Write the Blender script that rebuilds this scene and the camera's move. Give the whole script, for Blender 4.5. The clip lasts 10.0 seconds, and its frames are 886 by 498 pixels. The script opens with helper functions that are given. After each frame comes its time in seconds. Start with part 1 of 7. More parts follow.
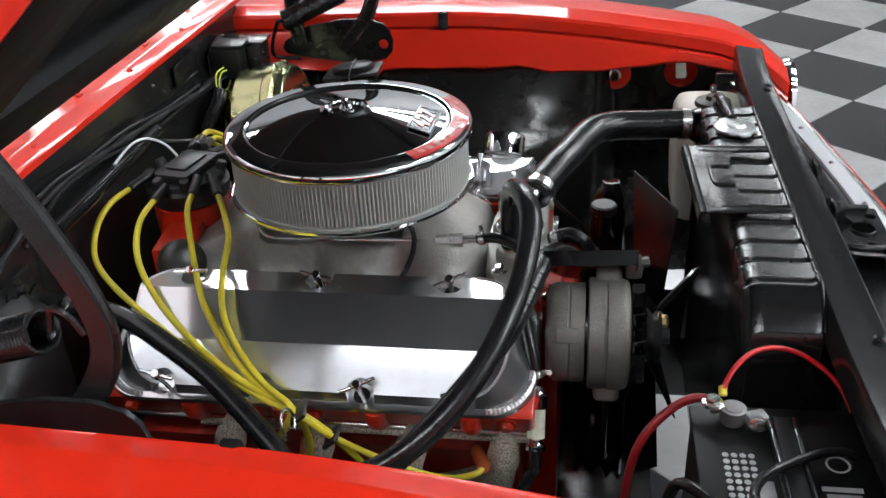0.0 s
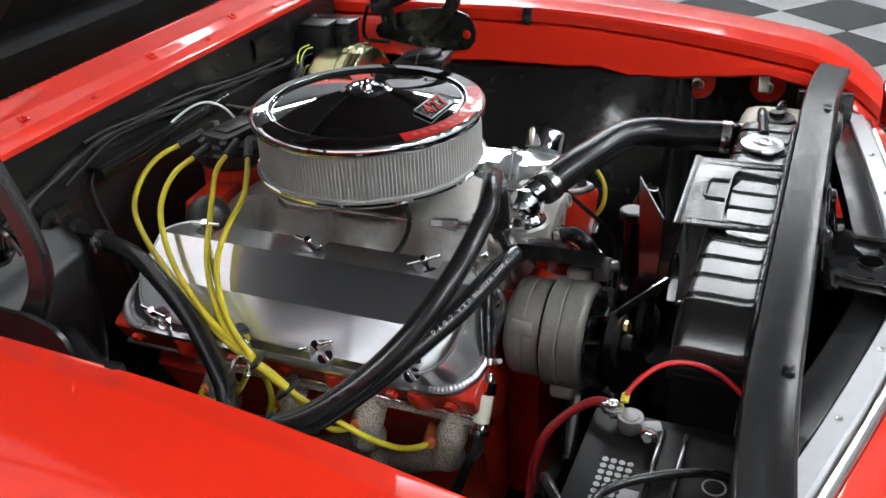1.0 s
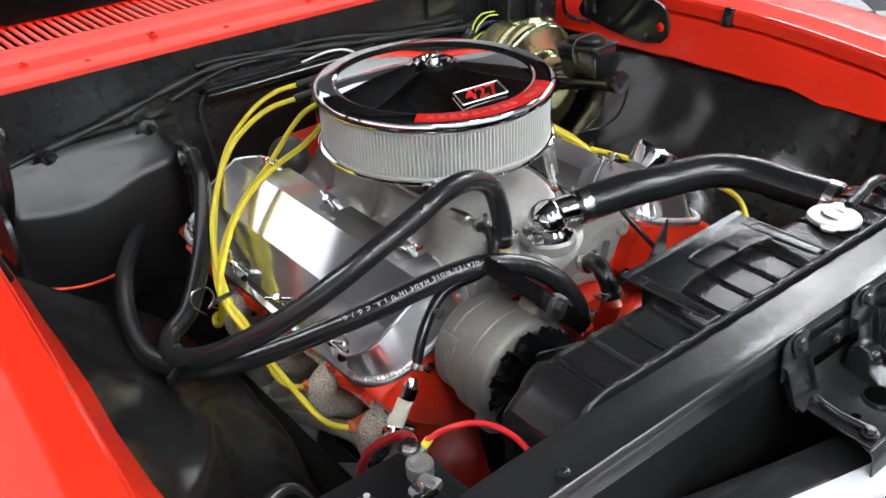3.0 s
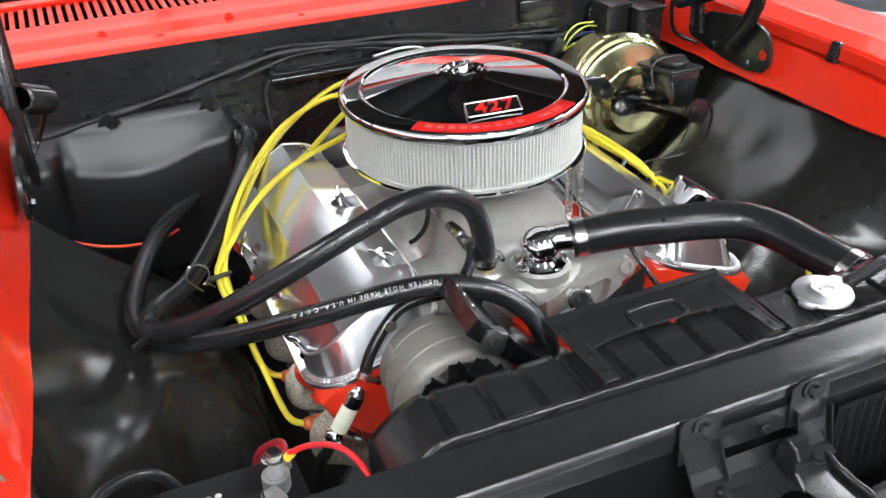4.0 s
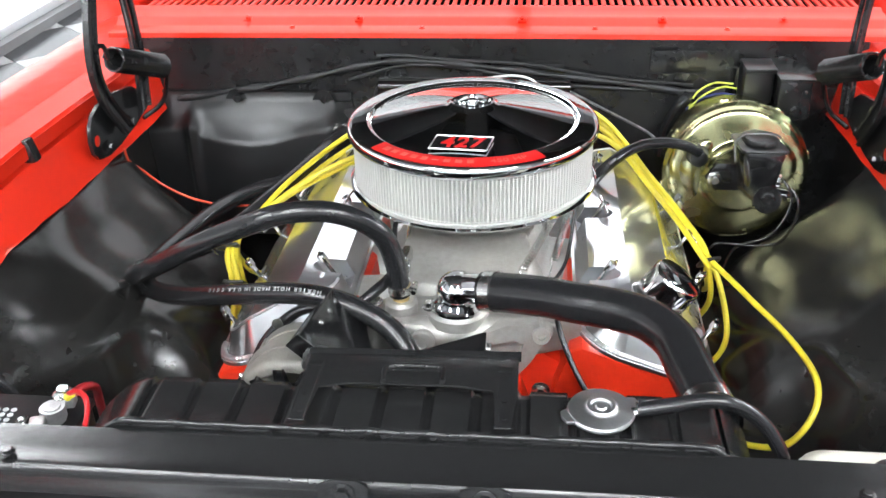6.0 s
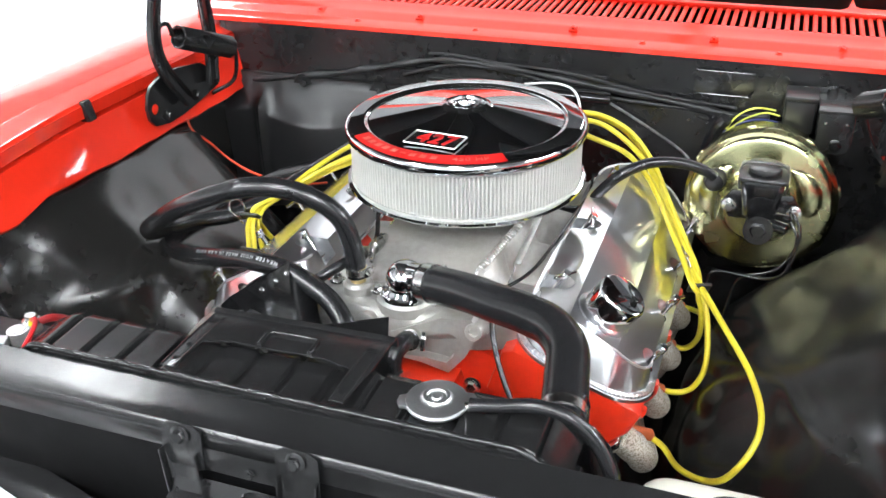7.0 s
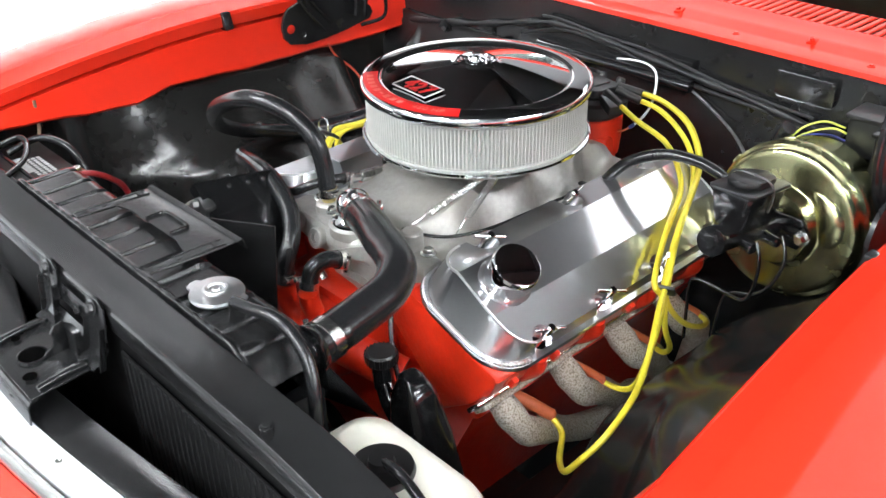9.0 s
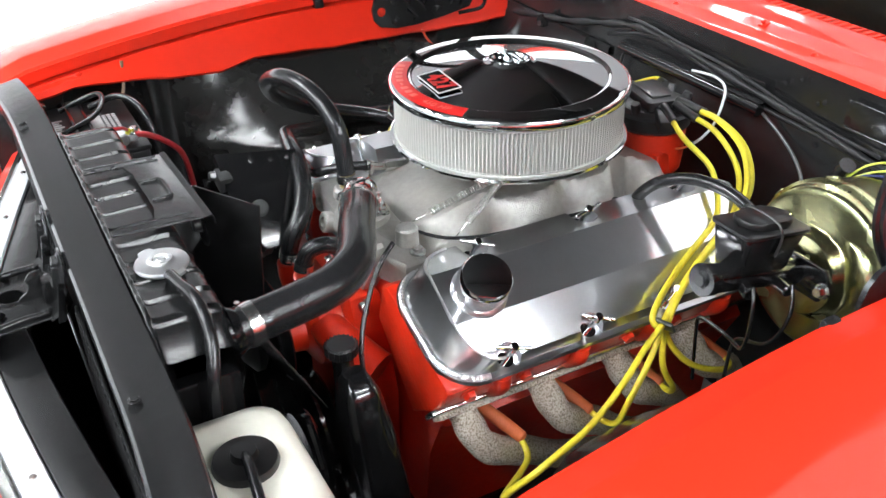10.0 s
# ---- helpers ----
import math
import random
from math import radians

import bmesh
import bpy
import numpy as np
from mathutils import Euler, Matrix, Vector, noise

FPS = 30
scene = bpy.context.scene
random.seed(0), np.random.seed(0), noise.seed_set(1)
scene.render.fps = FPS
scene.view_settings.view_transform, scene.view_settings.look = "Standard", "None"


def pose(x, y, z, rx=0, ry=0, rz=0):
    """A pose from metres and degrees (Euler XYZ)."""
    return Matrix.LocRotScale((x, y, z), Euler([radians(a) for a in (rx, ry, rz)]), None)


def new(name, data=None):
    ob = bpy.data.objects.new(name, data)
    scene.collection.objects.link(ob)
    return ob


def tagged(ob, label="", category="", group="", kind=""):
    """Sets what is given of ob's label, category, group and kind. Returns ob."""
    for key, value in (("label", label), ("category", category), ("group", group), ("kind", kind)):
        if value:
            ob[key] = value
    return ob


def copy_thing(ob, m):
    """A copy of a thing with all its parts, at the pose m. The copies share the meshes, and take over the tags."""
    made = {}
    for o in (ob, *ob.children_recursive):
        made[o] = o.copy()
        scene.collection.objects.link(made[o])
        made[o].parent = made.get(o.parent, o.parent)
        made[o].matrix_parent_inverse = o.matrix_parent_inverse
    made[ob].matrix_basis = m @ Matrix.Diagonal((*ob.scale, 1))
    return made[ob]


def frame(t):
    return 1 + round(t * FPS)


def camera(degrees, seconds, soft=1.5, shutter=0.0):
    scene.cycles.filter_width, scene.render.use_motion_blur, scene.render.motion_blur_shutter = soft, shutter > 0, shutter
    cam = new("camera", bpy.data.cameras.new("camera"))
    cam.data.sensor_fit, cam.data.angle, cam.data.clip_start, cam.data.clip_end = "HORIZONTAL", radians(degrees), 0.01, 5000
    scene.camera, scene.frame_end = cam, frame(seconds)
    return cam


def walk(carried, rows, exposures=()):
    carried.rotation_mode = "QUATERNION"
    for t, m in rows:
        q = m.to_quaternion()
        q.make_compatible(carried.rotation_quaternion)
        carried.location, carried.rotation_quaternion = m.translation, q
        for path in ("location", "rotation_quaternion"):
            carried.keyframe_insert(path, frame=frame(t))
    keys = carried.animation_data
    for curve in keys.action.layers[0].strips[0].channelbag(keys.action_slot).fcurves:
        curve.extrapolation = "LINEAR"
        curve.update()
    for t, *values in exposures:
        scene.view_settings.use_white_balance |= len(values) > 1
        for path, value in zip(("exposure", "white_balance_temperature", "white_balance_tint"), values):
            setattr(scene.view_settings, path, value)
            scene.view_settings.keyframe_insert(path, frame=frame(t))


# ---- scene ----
cam = camera(50.3, 10.0)
PATH = [
    (0.0, -1.231, -0.3356, 1.458, 60.25, 2.637, -81.948),
    (0.5, -1.2266, -0.493, 1.4534, 60.415, 2.669, -74.862),
    (1.0, -1.2015, -0.6378, 1.4497, 60.699, 2.591, -67.799),
    (1.5, -1.135, -0.7665, 1.4481, 60.897, 2.477, -60.861),
    (2.0, -1.0429, -0.88, 1.4441, 60.73, 2.3, -53.683),
    (2.5, -0.9346, -0.9662, 1.4394, 59.963, 2.141, -46.5),
    (4.0, -0.5177, -1.1716, 1.435, 59.434, 1.664, -23.19),
    (4.5, -0.3704, -1.1997, 1.4342, 59.763, 1.518, -15.81),
    (5.0, -0.2175, -1.2412, 1.4359, 60.233, 1.409, -8.974),
    (6.5, 0.251, -1.2614, 1.4432, 61.261, 1.185, 12.806),
    (7.0, 0.4154, -1.2417, 1.4459, 61.386, 1.019, 19.599),
    (7.5, 0.5717, -1.199, 1.4477, 61.196, 1.004, 25.724),
    (8.0, 0.726, -1.158, 1.4497, 60.945, 0.965, 32.679),
    (8.5, 0.8644, -1.086, 1.4501, 60.023, 0.959, 39.548),
    (9.0, 0.9766, -0.9744, 1.4517, 59.574, 0.996, 46.816),
    (9.5, 1.0651, -0.8539, 1.4516, 59.449, 0.965, 54.069),
    (10.0, 1.1196, -0.7079, 1.4488, 58.906, 1.017, 61.521),
]
walk(cam, [(t, pose(*p)) for t, *p in PATH], [(0.0, -0.96), (1.0, -0.90), (2.5, -0.54), (4.5, 0.15), (5.0, 0.18), (7.0, 0.24), (10.0, 0.10)])

# ---- light: a bright showroom ----
world = bpy.data.worlds.new("showroom_air")
scene.world = world
world.use_nodes = True
world.node_tree.nodes["Background"].inputs[0].default_value = (0.9, 0.95, 1.0, 1)
world.node_tree.nodes["Background"].inputs[1].default_value = 0.03
scene.view_settings.exposure = 0.0


# ---- materials ----
def mat(name, color, rough=0.5, metal=0.0, var=0.15, vscale=8.0, bump=0.0, bscale=200.0, coat=0.0, rvar=0.1,
        trans=0.0, emit=0.0, specular=0.5, stain=None, stain_scale=5.0, stain_amount=0.5):
    m = bpy.data.materials.new(name)
    m.use_nodes = True
    nt = m.node_tree
    b = nt.nodes["Principled BSDF"]
    b.inputs["Metallic"].default_value = metal
    b.inputs["Coat Weight"].default_value = coat
    b.inputs["Coat Roughness"].default_value = 0.05
    b.inputs["Specular IOR Level"].default_value = specular
    b.inputs["Transmission Weight"].default_value = trans
    tc = nt.nodes.new("ShaderNodeTexCoord")

    def noise_tex(scale, detail=4.0):
        n = nt.nodes.new("ShaderNodeTexNoise")
        n.inputs["Scale"].default_value = scale
        n.inputs["Detail"].default_value = detail
        nt.links.new(tc.outputs["Object"], n.inputs["Vector"])
        return n.outputs["Fac"]

    def ramp(fac, a, c, lo=0.3, hi=0.7):
        r = nt.nodes.new("ShaderNodeMapRange")
        r.inputs["From Min"].default_value, r.inputs["From Max"].default_value = lo, hi
        r.inputs["To Min"].default_value, r.inputs["To Max"].default_value = a, c
        nt.links.new(fac, r.inputs["Value"])
        return r.outputs["Result"]

    big, fine = noise_tex(vscale), noise_tex(vscale * 9)
    mix = nt.nodes.new("ShaderNodeMix")
    mix.data_type = "RGBA"
    mix.inputs["A"].default_value = (*[c * (1 - var) for c in color], 1)
    mix.inputs["B"].default_value = (*[min(1, c * (1 + var)) for c in color], 1)
    add = nt.nodes.new("ShaderNodeMath")
    add.operation = "ADD"
    nt.links.new(ramp(big, 0, 0.6), add.inputs[0])
    nt.links.new(ramp(fine, 0, 0.4), add.inputs[1])
    nt.links.new(add.outputs[0], mix.inputs["Factor"])
    out = mix.outputs["Result"]
    if stain:
        mx = nt.nodes.new("ShaderNodeMix")
        mx.data_type = "RGBA"
        mx.inputs["B"].default_value = (*stain, 1)
        nt.links.new(out, mx.inputs["A"])
        nt.links.new(ramp(noise_tex(stain_scale, 8.0), 0, stain_amount, 0.45, 0.62), mx.inputs["Factor"])
        out = mx.outputs["Result"]
    nt.links.new(out, b.inputs["Base Color"])
    nt.links.new(ramp(noise_tex(vscale * 3), max(0.02, rough * (1 - rvar)), min(1, rough * (1 + rvar))), b.inputs["Roughness"])
    if bump:
        bp = nt.nodes.new("ShaderNodeBump")
        bp.inputs["Strength"].default_value = bump
        bp.inputs["Distance"].default_value = 0.002
        nt.links.new(noise_tex(bscale, 6.0), bp.inputs["Height"])
        nt.links.new(bp.outputs[0], b.inputs["Normal"])
    if emit:
        b.inputs["Emission Color"].default_value = (*color, 1)
        b.inputs["Emission Strength"].default_value = emit
    return m


RED = mat("red_body_paint", (0.76, 0.027, 0.010), 0.40, var=0.04, coat=0.55, rvar=0.1, specular=0.12)
ENGINE_RED = mat("orange_red_engine_enamel", (0.62, 0.028, 0.008), 0.32, var=0.14, coat=0.35, bump=0.35, bscale=120)
BLACK = mat("satin_black_chassis_paint", (0.014, 0.014, 0.0145), 0.23, var=0.25, vscale=6, bump=0.14, bscale=40, rvar=0.12)
GLOSS = mat("gloss_black_paint", (0.007, 0.007, 0.0075), 0.16, var=0.3, bump=0.12, bscale=40, coat=0.3, rvar=0.1)
LINER = mat("black_inner_fender_paint", (0.014, 0.0136, 0.013), 0.20, var=0.25, vscale=5, bump=0.5, bscale=15, rvar=0.12)
HOODBLACK = mat("black_hood_underside", (0.006, 0.006, 0.0065), 0.5, var=0.3, bump=0.1, bscale=80, specular=0.2)
RUBBER = mat("black_rubber_hose", (0.013, 0.013, 0.014), 0.23, var=0.12, vscale=6, rvar=0.06)
PLASTIC = mat("black_plastic", (0.009, 0.009, 0.0095), 0.36, var=0.3, bump=0.06, bscale=300)
CHROME = mat("chrome_plate", (0.86, 0.87, 0.88), 0.05, 1.0, var=0.02, rvar=0.05)
POLISHED = mat("polished_aluminium", (0.76, 0.77, 0.79), 0.10, 1.0, var=0.04, vscale=30, rvar=0.1)
CAST = mat("cast_aluminium", (0.36, 0.353, 0.333), 0.40, 0.5, var=0.20, vscale=14, bump=0.4, bscale=420, rvar=0.2, stain=(0.40, 0.38, 0.33), stain_scale=12, stain_amount=0.4)
ALTGREY = mat("grey_alternator_casting", (0.21, 0.202, 0.18), 0.46, 0.30, var=0.15, vscale=18, bump=0.4, bscale=300,
              stain=(0.10, 0.095, 0.085), stain_scale=12, stain_amount=0.4)
STEEL = mat("zinc_plated_steel", (0.66, 0.66, 0.64), 0.24, 1.0, var=0.08, vscale=40, bump=0.02, bscale=200)
DARKSTEEL = mat("dark_steel", (0.12, 0.12, 0.12), 0.4, 0.9, var=0.2, bump=0.1, bscale=300)
BRASS = mat("brass_fitting", (0.62, 0.48, 0.22), 0.3, 1.0, var=0.12, vscale=40)
GOLD = mat("yellow_zinc_dichromate", (0.50, 0.48, 0.265), 0.24, 1.0, var=0.12, vscale=9, rvar=0.2, stain=(0.42, 0.47, 0.27), stain_scale=6, stain_amount=0.6)
HEADER = mat("scorched_header_coating", (0.50, 0.46, 0.39), 0.75, 0.1, var=0.12, vscale=40, bump=0.4, bscale=520, stain=(0.13, 0.095, 0.06), stain_scale=420, stain_amount=0.8)
PAPER = mat("white_filter_pleats", (0.46, 0.47, 0.44), 0.8, var=0.15, vscale=30, bump=0.5, bscale=500)
MESHWIRE = mat("filter_wire", (0.58, 0.58, 0.55), 0.5, 0.0, var=0.1)
YELLOW = mat("yellow_ignition_cable", (0.66, 0.55, 0.035), 0.40, var=0.14, vscale=30, rvar=0.2)
ORANGE = mat("orange_spark_plug_boot", (0.52, 0.12, 0.035), 0.5, var=0.15, vscale=40)
WHITEPLASTIC = mat("milky_white_plastic", (0.74, 0.73, 0.64), 0.42, var=0.08, vscale=10, bump=0.1, bscale=200,
                   stain=(0.55, 0.52, 0.42), stain_scale=8, stain_amount=0.4)
WHITE = mat("white_trim_paint", (0.62, 0.63, 0.65), 0.3, var=0.06, vscale=8, coat=0.2)
REDWIRE = mat("red_wire", (0.55, 0.012, 0.016), 0.35, var=0.1)
ORANGEWIRE = mat("orange_red_wire", (0.75, 0.07, 0.03), 0.4, var=0.1)
WHITEWIRE = mat("white_wire", (0.75, 0.75, 0.75), 0.45, var=0.1)
GREENWIRE = mat("yellow_green_wire", (0.62, 0.66, 0.10), 0.45, var=0.1)
BLUEWIRE = mat("blue_wire", (0.02, 0.03, 0.16), 0.45, var=0.1)
BADGERED = mat("red_decal", (0.62, 0.016, 0.016), 0.3, var=0.06, coat=0.8)
DECALBLACK = mat("black_decal", (0.01, 0.01, 0.01), 0.25, var=0.1)
PRINT = mat("white_print", (0.42, 0.42, 0.42), 0.55, var=0.25, vscale=60)
LEAD = mat("dull_lead_clamp", (0.42, 0.42, 0.42), 0.42, 0.85, var=0.2, vscale=40, bump=0.4, bscale=250)
GLASSTUBE = mat("filter_glass", (0.80, 0.82, 0.66), 0.25, var=0.08, vscale=30, coat=0.8)
TILE_LIGHT = mat("light_grey_floor_tile", (0.32, 0.32, 0.325), 0.13, var=0.12, vscale=4, rvar=0.3, bump=0.02, bscale=30)
TILE_DARK = mat("dark_grey_floor_tile", (0.034, 0.035, 0.039), 0.13, var=0.25, vscale=4, rvar=0.3, bump=0.02, bscale=30)
GROUT = mat("tile_joint", (0.10, 0.10, 0.10), 0.8)
WALL = mat("white_wall_paint", (0.42, 0.43, 0.44), 0.6, var=0.03, vscale=2, bump=0.1, bscale=150)
GREYWALL = mat("grey_wall_paint", (0.22, 0.22, 0.225), 0.6, var=0.03, vscale=2, bump=0.1, bscale=150)
CEILING = mat("grey_ceiling_paint", (0.12, 0.12, 0.125), 0.8, var=0.06, vscale=2)
LAMP = mat("lamp_tube", (0.93, 0.97, 1.0), 0.5, emit=55.0, var=0.0)
SOFTFILL = mat("soft_fill_glow", (0.93, 0.97, 1.0), 0.5, emit=1.7, var=0.0)
DAYLIGHT = mat("white_daylight", (0.94, 0.98, 1.0), 0.9, emit=1.05, var=0.0)
CHASSIS = mat("semi_gloss_black_paint", (0.013, 0.013, 0.0135), 0.22, var=0.25, vscale=5, bump=0.14, bscale=55, rvar=0.12)
GLASS = mat("windshield_glass", (0.55, 0.60, 0.58), 0.03, trans=0.95, var=0.02)


def haze(m, rough, share):
    """Adds a broad second gloss to a polished metal."""
    nt = m.node_tree
    sharp = nt.nodes["Principled BSDF"]
    broad = nt.nodes.new("ShaderNodeBsdfPrincipled")
    broad.inputs["Metallic"].default_value = 1.0
    broad.inputs["Roughness"].default_value = rough
    nt.links.new(sharp.inputs["Base Color"].links[0].from_socket, broad.inputs["Base Color"])
    both = nt.nodes.new("ShaderNodeMixShader")
    both.inputs[0].default_value = share
    nt.links.new(sharp.outputs[0], both.inputs[1])
    nt.links.new(broad.outputs[0], both.inputs[2])
    nt.links.new(both.outputs[0], nt.nodes["Material Output"].inputs["Surface"])


haze(POLISHED, 0.38, 0.26)
BATTERY = mat("dull_black_battery_plastic", (0.006, 0.006, 0.0065), 0.45, var=0.3, bump=0.05, bscale=300, specular=0.25)
# near-black with little gloss: shade of the nose cavity put into the colour
DULLBLACK = mat("dull_shade_black", (0.004, 0.004, 0.0042), 0.55, var=0.3, bump=0.05, bscale=80, specular=0.12)
VOID = mat("unlit_hole_black", (0.001, 0.001, 0.001), 1.0, specular=0.02)
BRAID = mat("dull_braided_steel", (0.20, 0.20, 0.20), 0.35, 0.8, var=0.7, vscale=60, bump=0.6, bscale=300)
WELD = mat("rippled_weld_metal", (0.72, 0.73, 0.74), 0.36, 1.0, var=0.08, vscale=60, bump=0.2, bscale=260)
WIREBLACK = mat("black_tape_loom", (0.013, 0.013, 0.014), 0.5, var=0.3, vscale=30, bump=0.4, bscale=160)


# ---- mesh helpers ----
def thing(name, label, category, group="", kind="", at=(0, 0, 0)):
    ob = new(name)
    ob.location = at
    ob.empty_display_size = 0.02
    return tagged(ob, label, category, group, kind)


def part(name, bm, material, parent=None, label="", smooth=38):
    """Links a bmesh as one mesh object, built in world metres, under a thing or a part."""
    bmesh.ops.recalc_face_normals(bm, faces=bm.faces[:])
    me = bpy.data.meshes.new(name)
    bm.to_mesh(me)
    bm.free()
    me.materials.append(material)
    if smooth:
        me.shade_smooth()
        me.set_sharp_from_angle(angle=radians(smooth))
    ob = new(name, me)
    if parent:
        ob.parent = parent
    if label:
        ob["label"] = label
    return ob


def whole(name, bm, material, label, category, group="", kind="", smooth=38):
    return tagged(part(name, bm, material, None, "", smooth), label, category, group, kind)


def bm_new():
    return bmesh.new()


def frame_on(direction, up=(0, 0, 1)):
    """A rotation whose z runs along direction."""
    z = Vector(direction).normalized()
    u = Vector(up)
    if abs(z.dot(u)) > 0.98:
        u = Vector((0, 1, 0))
    x = u.cross(z).normalized()
    y = z.cross(x)
    return Matrix((x, y, z)).transposed().to_4x4()


def box(bm, c, s, m=None, bevel=0.002, seg=2):
    r = bmesh.ops.create_cube(bm, size=1.0)
    vs = r["verts"]
    bmesh.ops.scale(bm, vec=s, verts=vs)
    if bevel:
        es = {e for v in vs for e in v.link_edges}
        rb = bmesh.ops.bevel(bm, geom=list(es), offset=min(bevel, min(s) * 0.45), segments=seg, affect="EDGES", profile=0.5)
        vs = list({v for f in rb["faces"] for v in f.verts} | {v for v in vs if v.is_valid})
    t = Matrix.Translation(c) @ (m or Matrix.Identity(4))
    bmesh.ops.transform(bm, matrix=t, verts=vs)
    return vs


def lathe(bm, profile, at=(0, 0, 0), axis=(0, 0, 1), n=32, cap=True):
    """Turns (radius, height) pairs round an axis."""
    t = Matrix.Translation(at) @ frame_on(axis)
    rings = []
    for r, h in profile:
        if r < 1e-6:
            rings.append([bm.verts.new(t @ Vector((0, 0, h)))])
        else:
            rings.append([bm.verts.new(t @ Vector((r * math.cos(2 * math.pi * k / n), r * math.sin(2 * math.pi * k / n), h))) for k in range(n)])
    for a, b in zip(rings, rings[1:]):
        for k in range(n):
            q = [a[k % len(a)], a[(k + 1) % len(a)], b[(k + 1) % len(b)], b[k % len(b)]]
            q = list(dict.fromkeys(q))
            if len(q) > 2:
                bm.faces.new(q)
    if cap:
        for r in (rings[0], rings[-1]):
            if len(r) > 2:
                bm.faces.new(r)


def cyl(bm, a, b, r, n=16, bevel=0.0):
    a, b = Vector(a), Vector(b)
    h = (b - a).length
    e = min(bevel, r * 0.4, h * 0.4)
    prof = [(r, 0), (r, h)] if not e else [(r - e, 0), (r, e), (r, h - e), (r - e, h)]
    lathe(bm, prof, a, b - a, n)


def spline(pts, per=8):
    """Points along a smooth curve through pts."""
    p = [Vector(q) for q in pts]
    p = [2 * p[0] - p[1]] + p + [2 * p[-1] - p[-2]]
    out = []
    for i in range(1, len(p) - 2):
        a, b, c, d = p[i - 1:i + 3]
        for k in range(per):
            t = k / per
            out.append(0.5 * (2 * b + (c - a) * t + (2 * a - 5 * b + 4 * c - d) * t * t + (3 * b - a - 3 * c + d) * t ** 3))
    out.append(p[-2])
    return out


def tube(bm, pts, r, n=10, per=8, smooth=True):
    path = spline(pts, per) if smooth else [Vector(q) for q in pts]
    for _ in range(0 if r == 0.0245 else 8 if smooth and len(pts) > 4 else 0):
        path = path[:1] + [(a + 2 * b + c) / 4 for a, b, c in zip(path, path[1:], path[2:])] + path[-1:]
    rings, up = [], None
    for i, q in enumerate(path):
        d = (path[min(i + 1, len(path) - 1)] - path[max(i - 1, 0)]).normalized()
        if up is None:
            up = Vector((0, 0, 1)) if abs(d.z) < 0.9 else Vector((1, 0, 0))
        s = d.cross(up).normalized()
        up = s.cross(d).normalized()
        rr = r(i / (len(path) - 1)) if callable(r) else r
        rings.append([bm.verts.new(q + rr * (math.cos(2 * math.pi * k / n) * s + math.sin(2 * math.pi * k / n) * up)) for k in range(n)])
    for a, b in zip(rings, rings[1:]):
        for k in range(n):
            bm.faces.new([a[k], a[(k + 1) % n], b[(k + 1) % n], b[k]])
    bm.faces.new(rings[0])
    bm.faces.new(rings[-1])
    return path


def prism(bm, poly, lo, hi, m=None, bevel=0.0):
    """A plate: a polygon in x, y between two heights, then moved by m."""
    m = m or Matrix.Identity(4)
    a = [bm.verts.new(m @ Vector((x, y, lo))) for x, y in poly]
    b = [bm.verts.new(m @ Vector((x, y, hi))) for x, y in poly]
    f = [bm.faces.new(a), bm.faces.new(b)]
    for k in range(len(poly)):
        f.append(bm.faces.new([a[k], a[(k + 1) % len(a)], b[(k + 1) % len(a)], b[k]]))
    if bevel:
        es = {e for q in f[:2] for e in q.edges}
        bmesh.ops.bevel(bm, geom=list(es), offset=bevel, segments=2, affect="EDGES", profile=0.5)


def rounded(w, h, r, n=5):
    pts = []
    for cx, cy, a0 in ((w / 2 - r, h / 2 - r, 0), (-w / 2 + r, h / 2 - r, 90), (-w / 2 + r, -h / 2 + r, 180), (w / 2 - r, -h / 2 + r, 270)):
        for k in range(n):
            a = radians(a0 + 90 * k / (n - 1))
            pts.append((cx + r * math.cos(a), cy + r * math.sin(a)))
    return pts


def sheet(bm, rows, thick=0.0):
    """A surface through rows of points; thick makes it solid."""
    g = [[bm.verts.new(p) for p in row] for row in rows]
    fs = []
    for a, b in zip(g, g[1:]):
        for k in range(len(a) - 1):
            fs.append(bm.faces.new([a[k], a[k + 1], b[k + 1], b[k]]))
    if thick:
        bmesh.ops.recalc_face_normals(bm, faces=fs)
        bmesh.ops.solidify(bm, geom=fs, thickness=thick)
    return fs


def bolt(bm, at, axis, r=0.006, h=0.006, washer=True):
    if washer:
        lathe(bm, [(r * 1.5, 0), (r * 1.5, 0.0012), (r * 1.3, 0.0018)], at, axis, 14)
    a = Vector(at) + Vector(axis).normalized() * 0.001
    lathe(bm, [(r, 0), (r, h * 0.8), (r * 0.85, h)], a, axis, 6)


def interp(x, xs, ys):
    return float(np.interp(x, xs, ys))


def clamp_band(bm, at, axis, r, w=0.012):
    """A worm-drive hose clamp."""
    lathe(bm, [(r, -w / 2), (r + 0.0015, -w / 2), (r + 0.0015, w / 2), (r, w / 2)], at, axis, 24, cap=False)
    f = frame_on(axis)
    p = Vector(at) + f @ Vector((r + 0.005, 0, 0))
    box(bm, p, (0.008, 0.016, w * 0.9), f, 0.002)
    cyl(bm, p + f @ Vector((0, -0.012, 0)), p + f @ Vector((0, 0.013, 0)), 0.0035, 8)


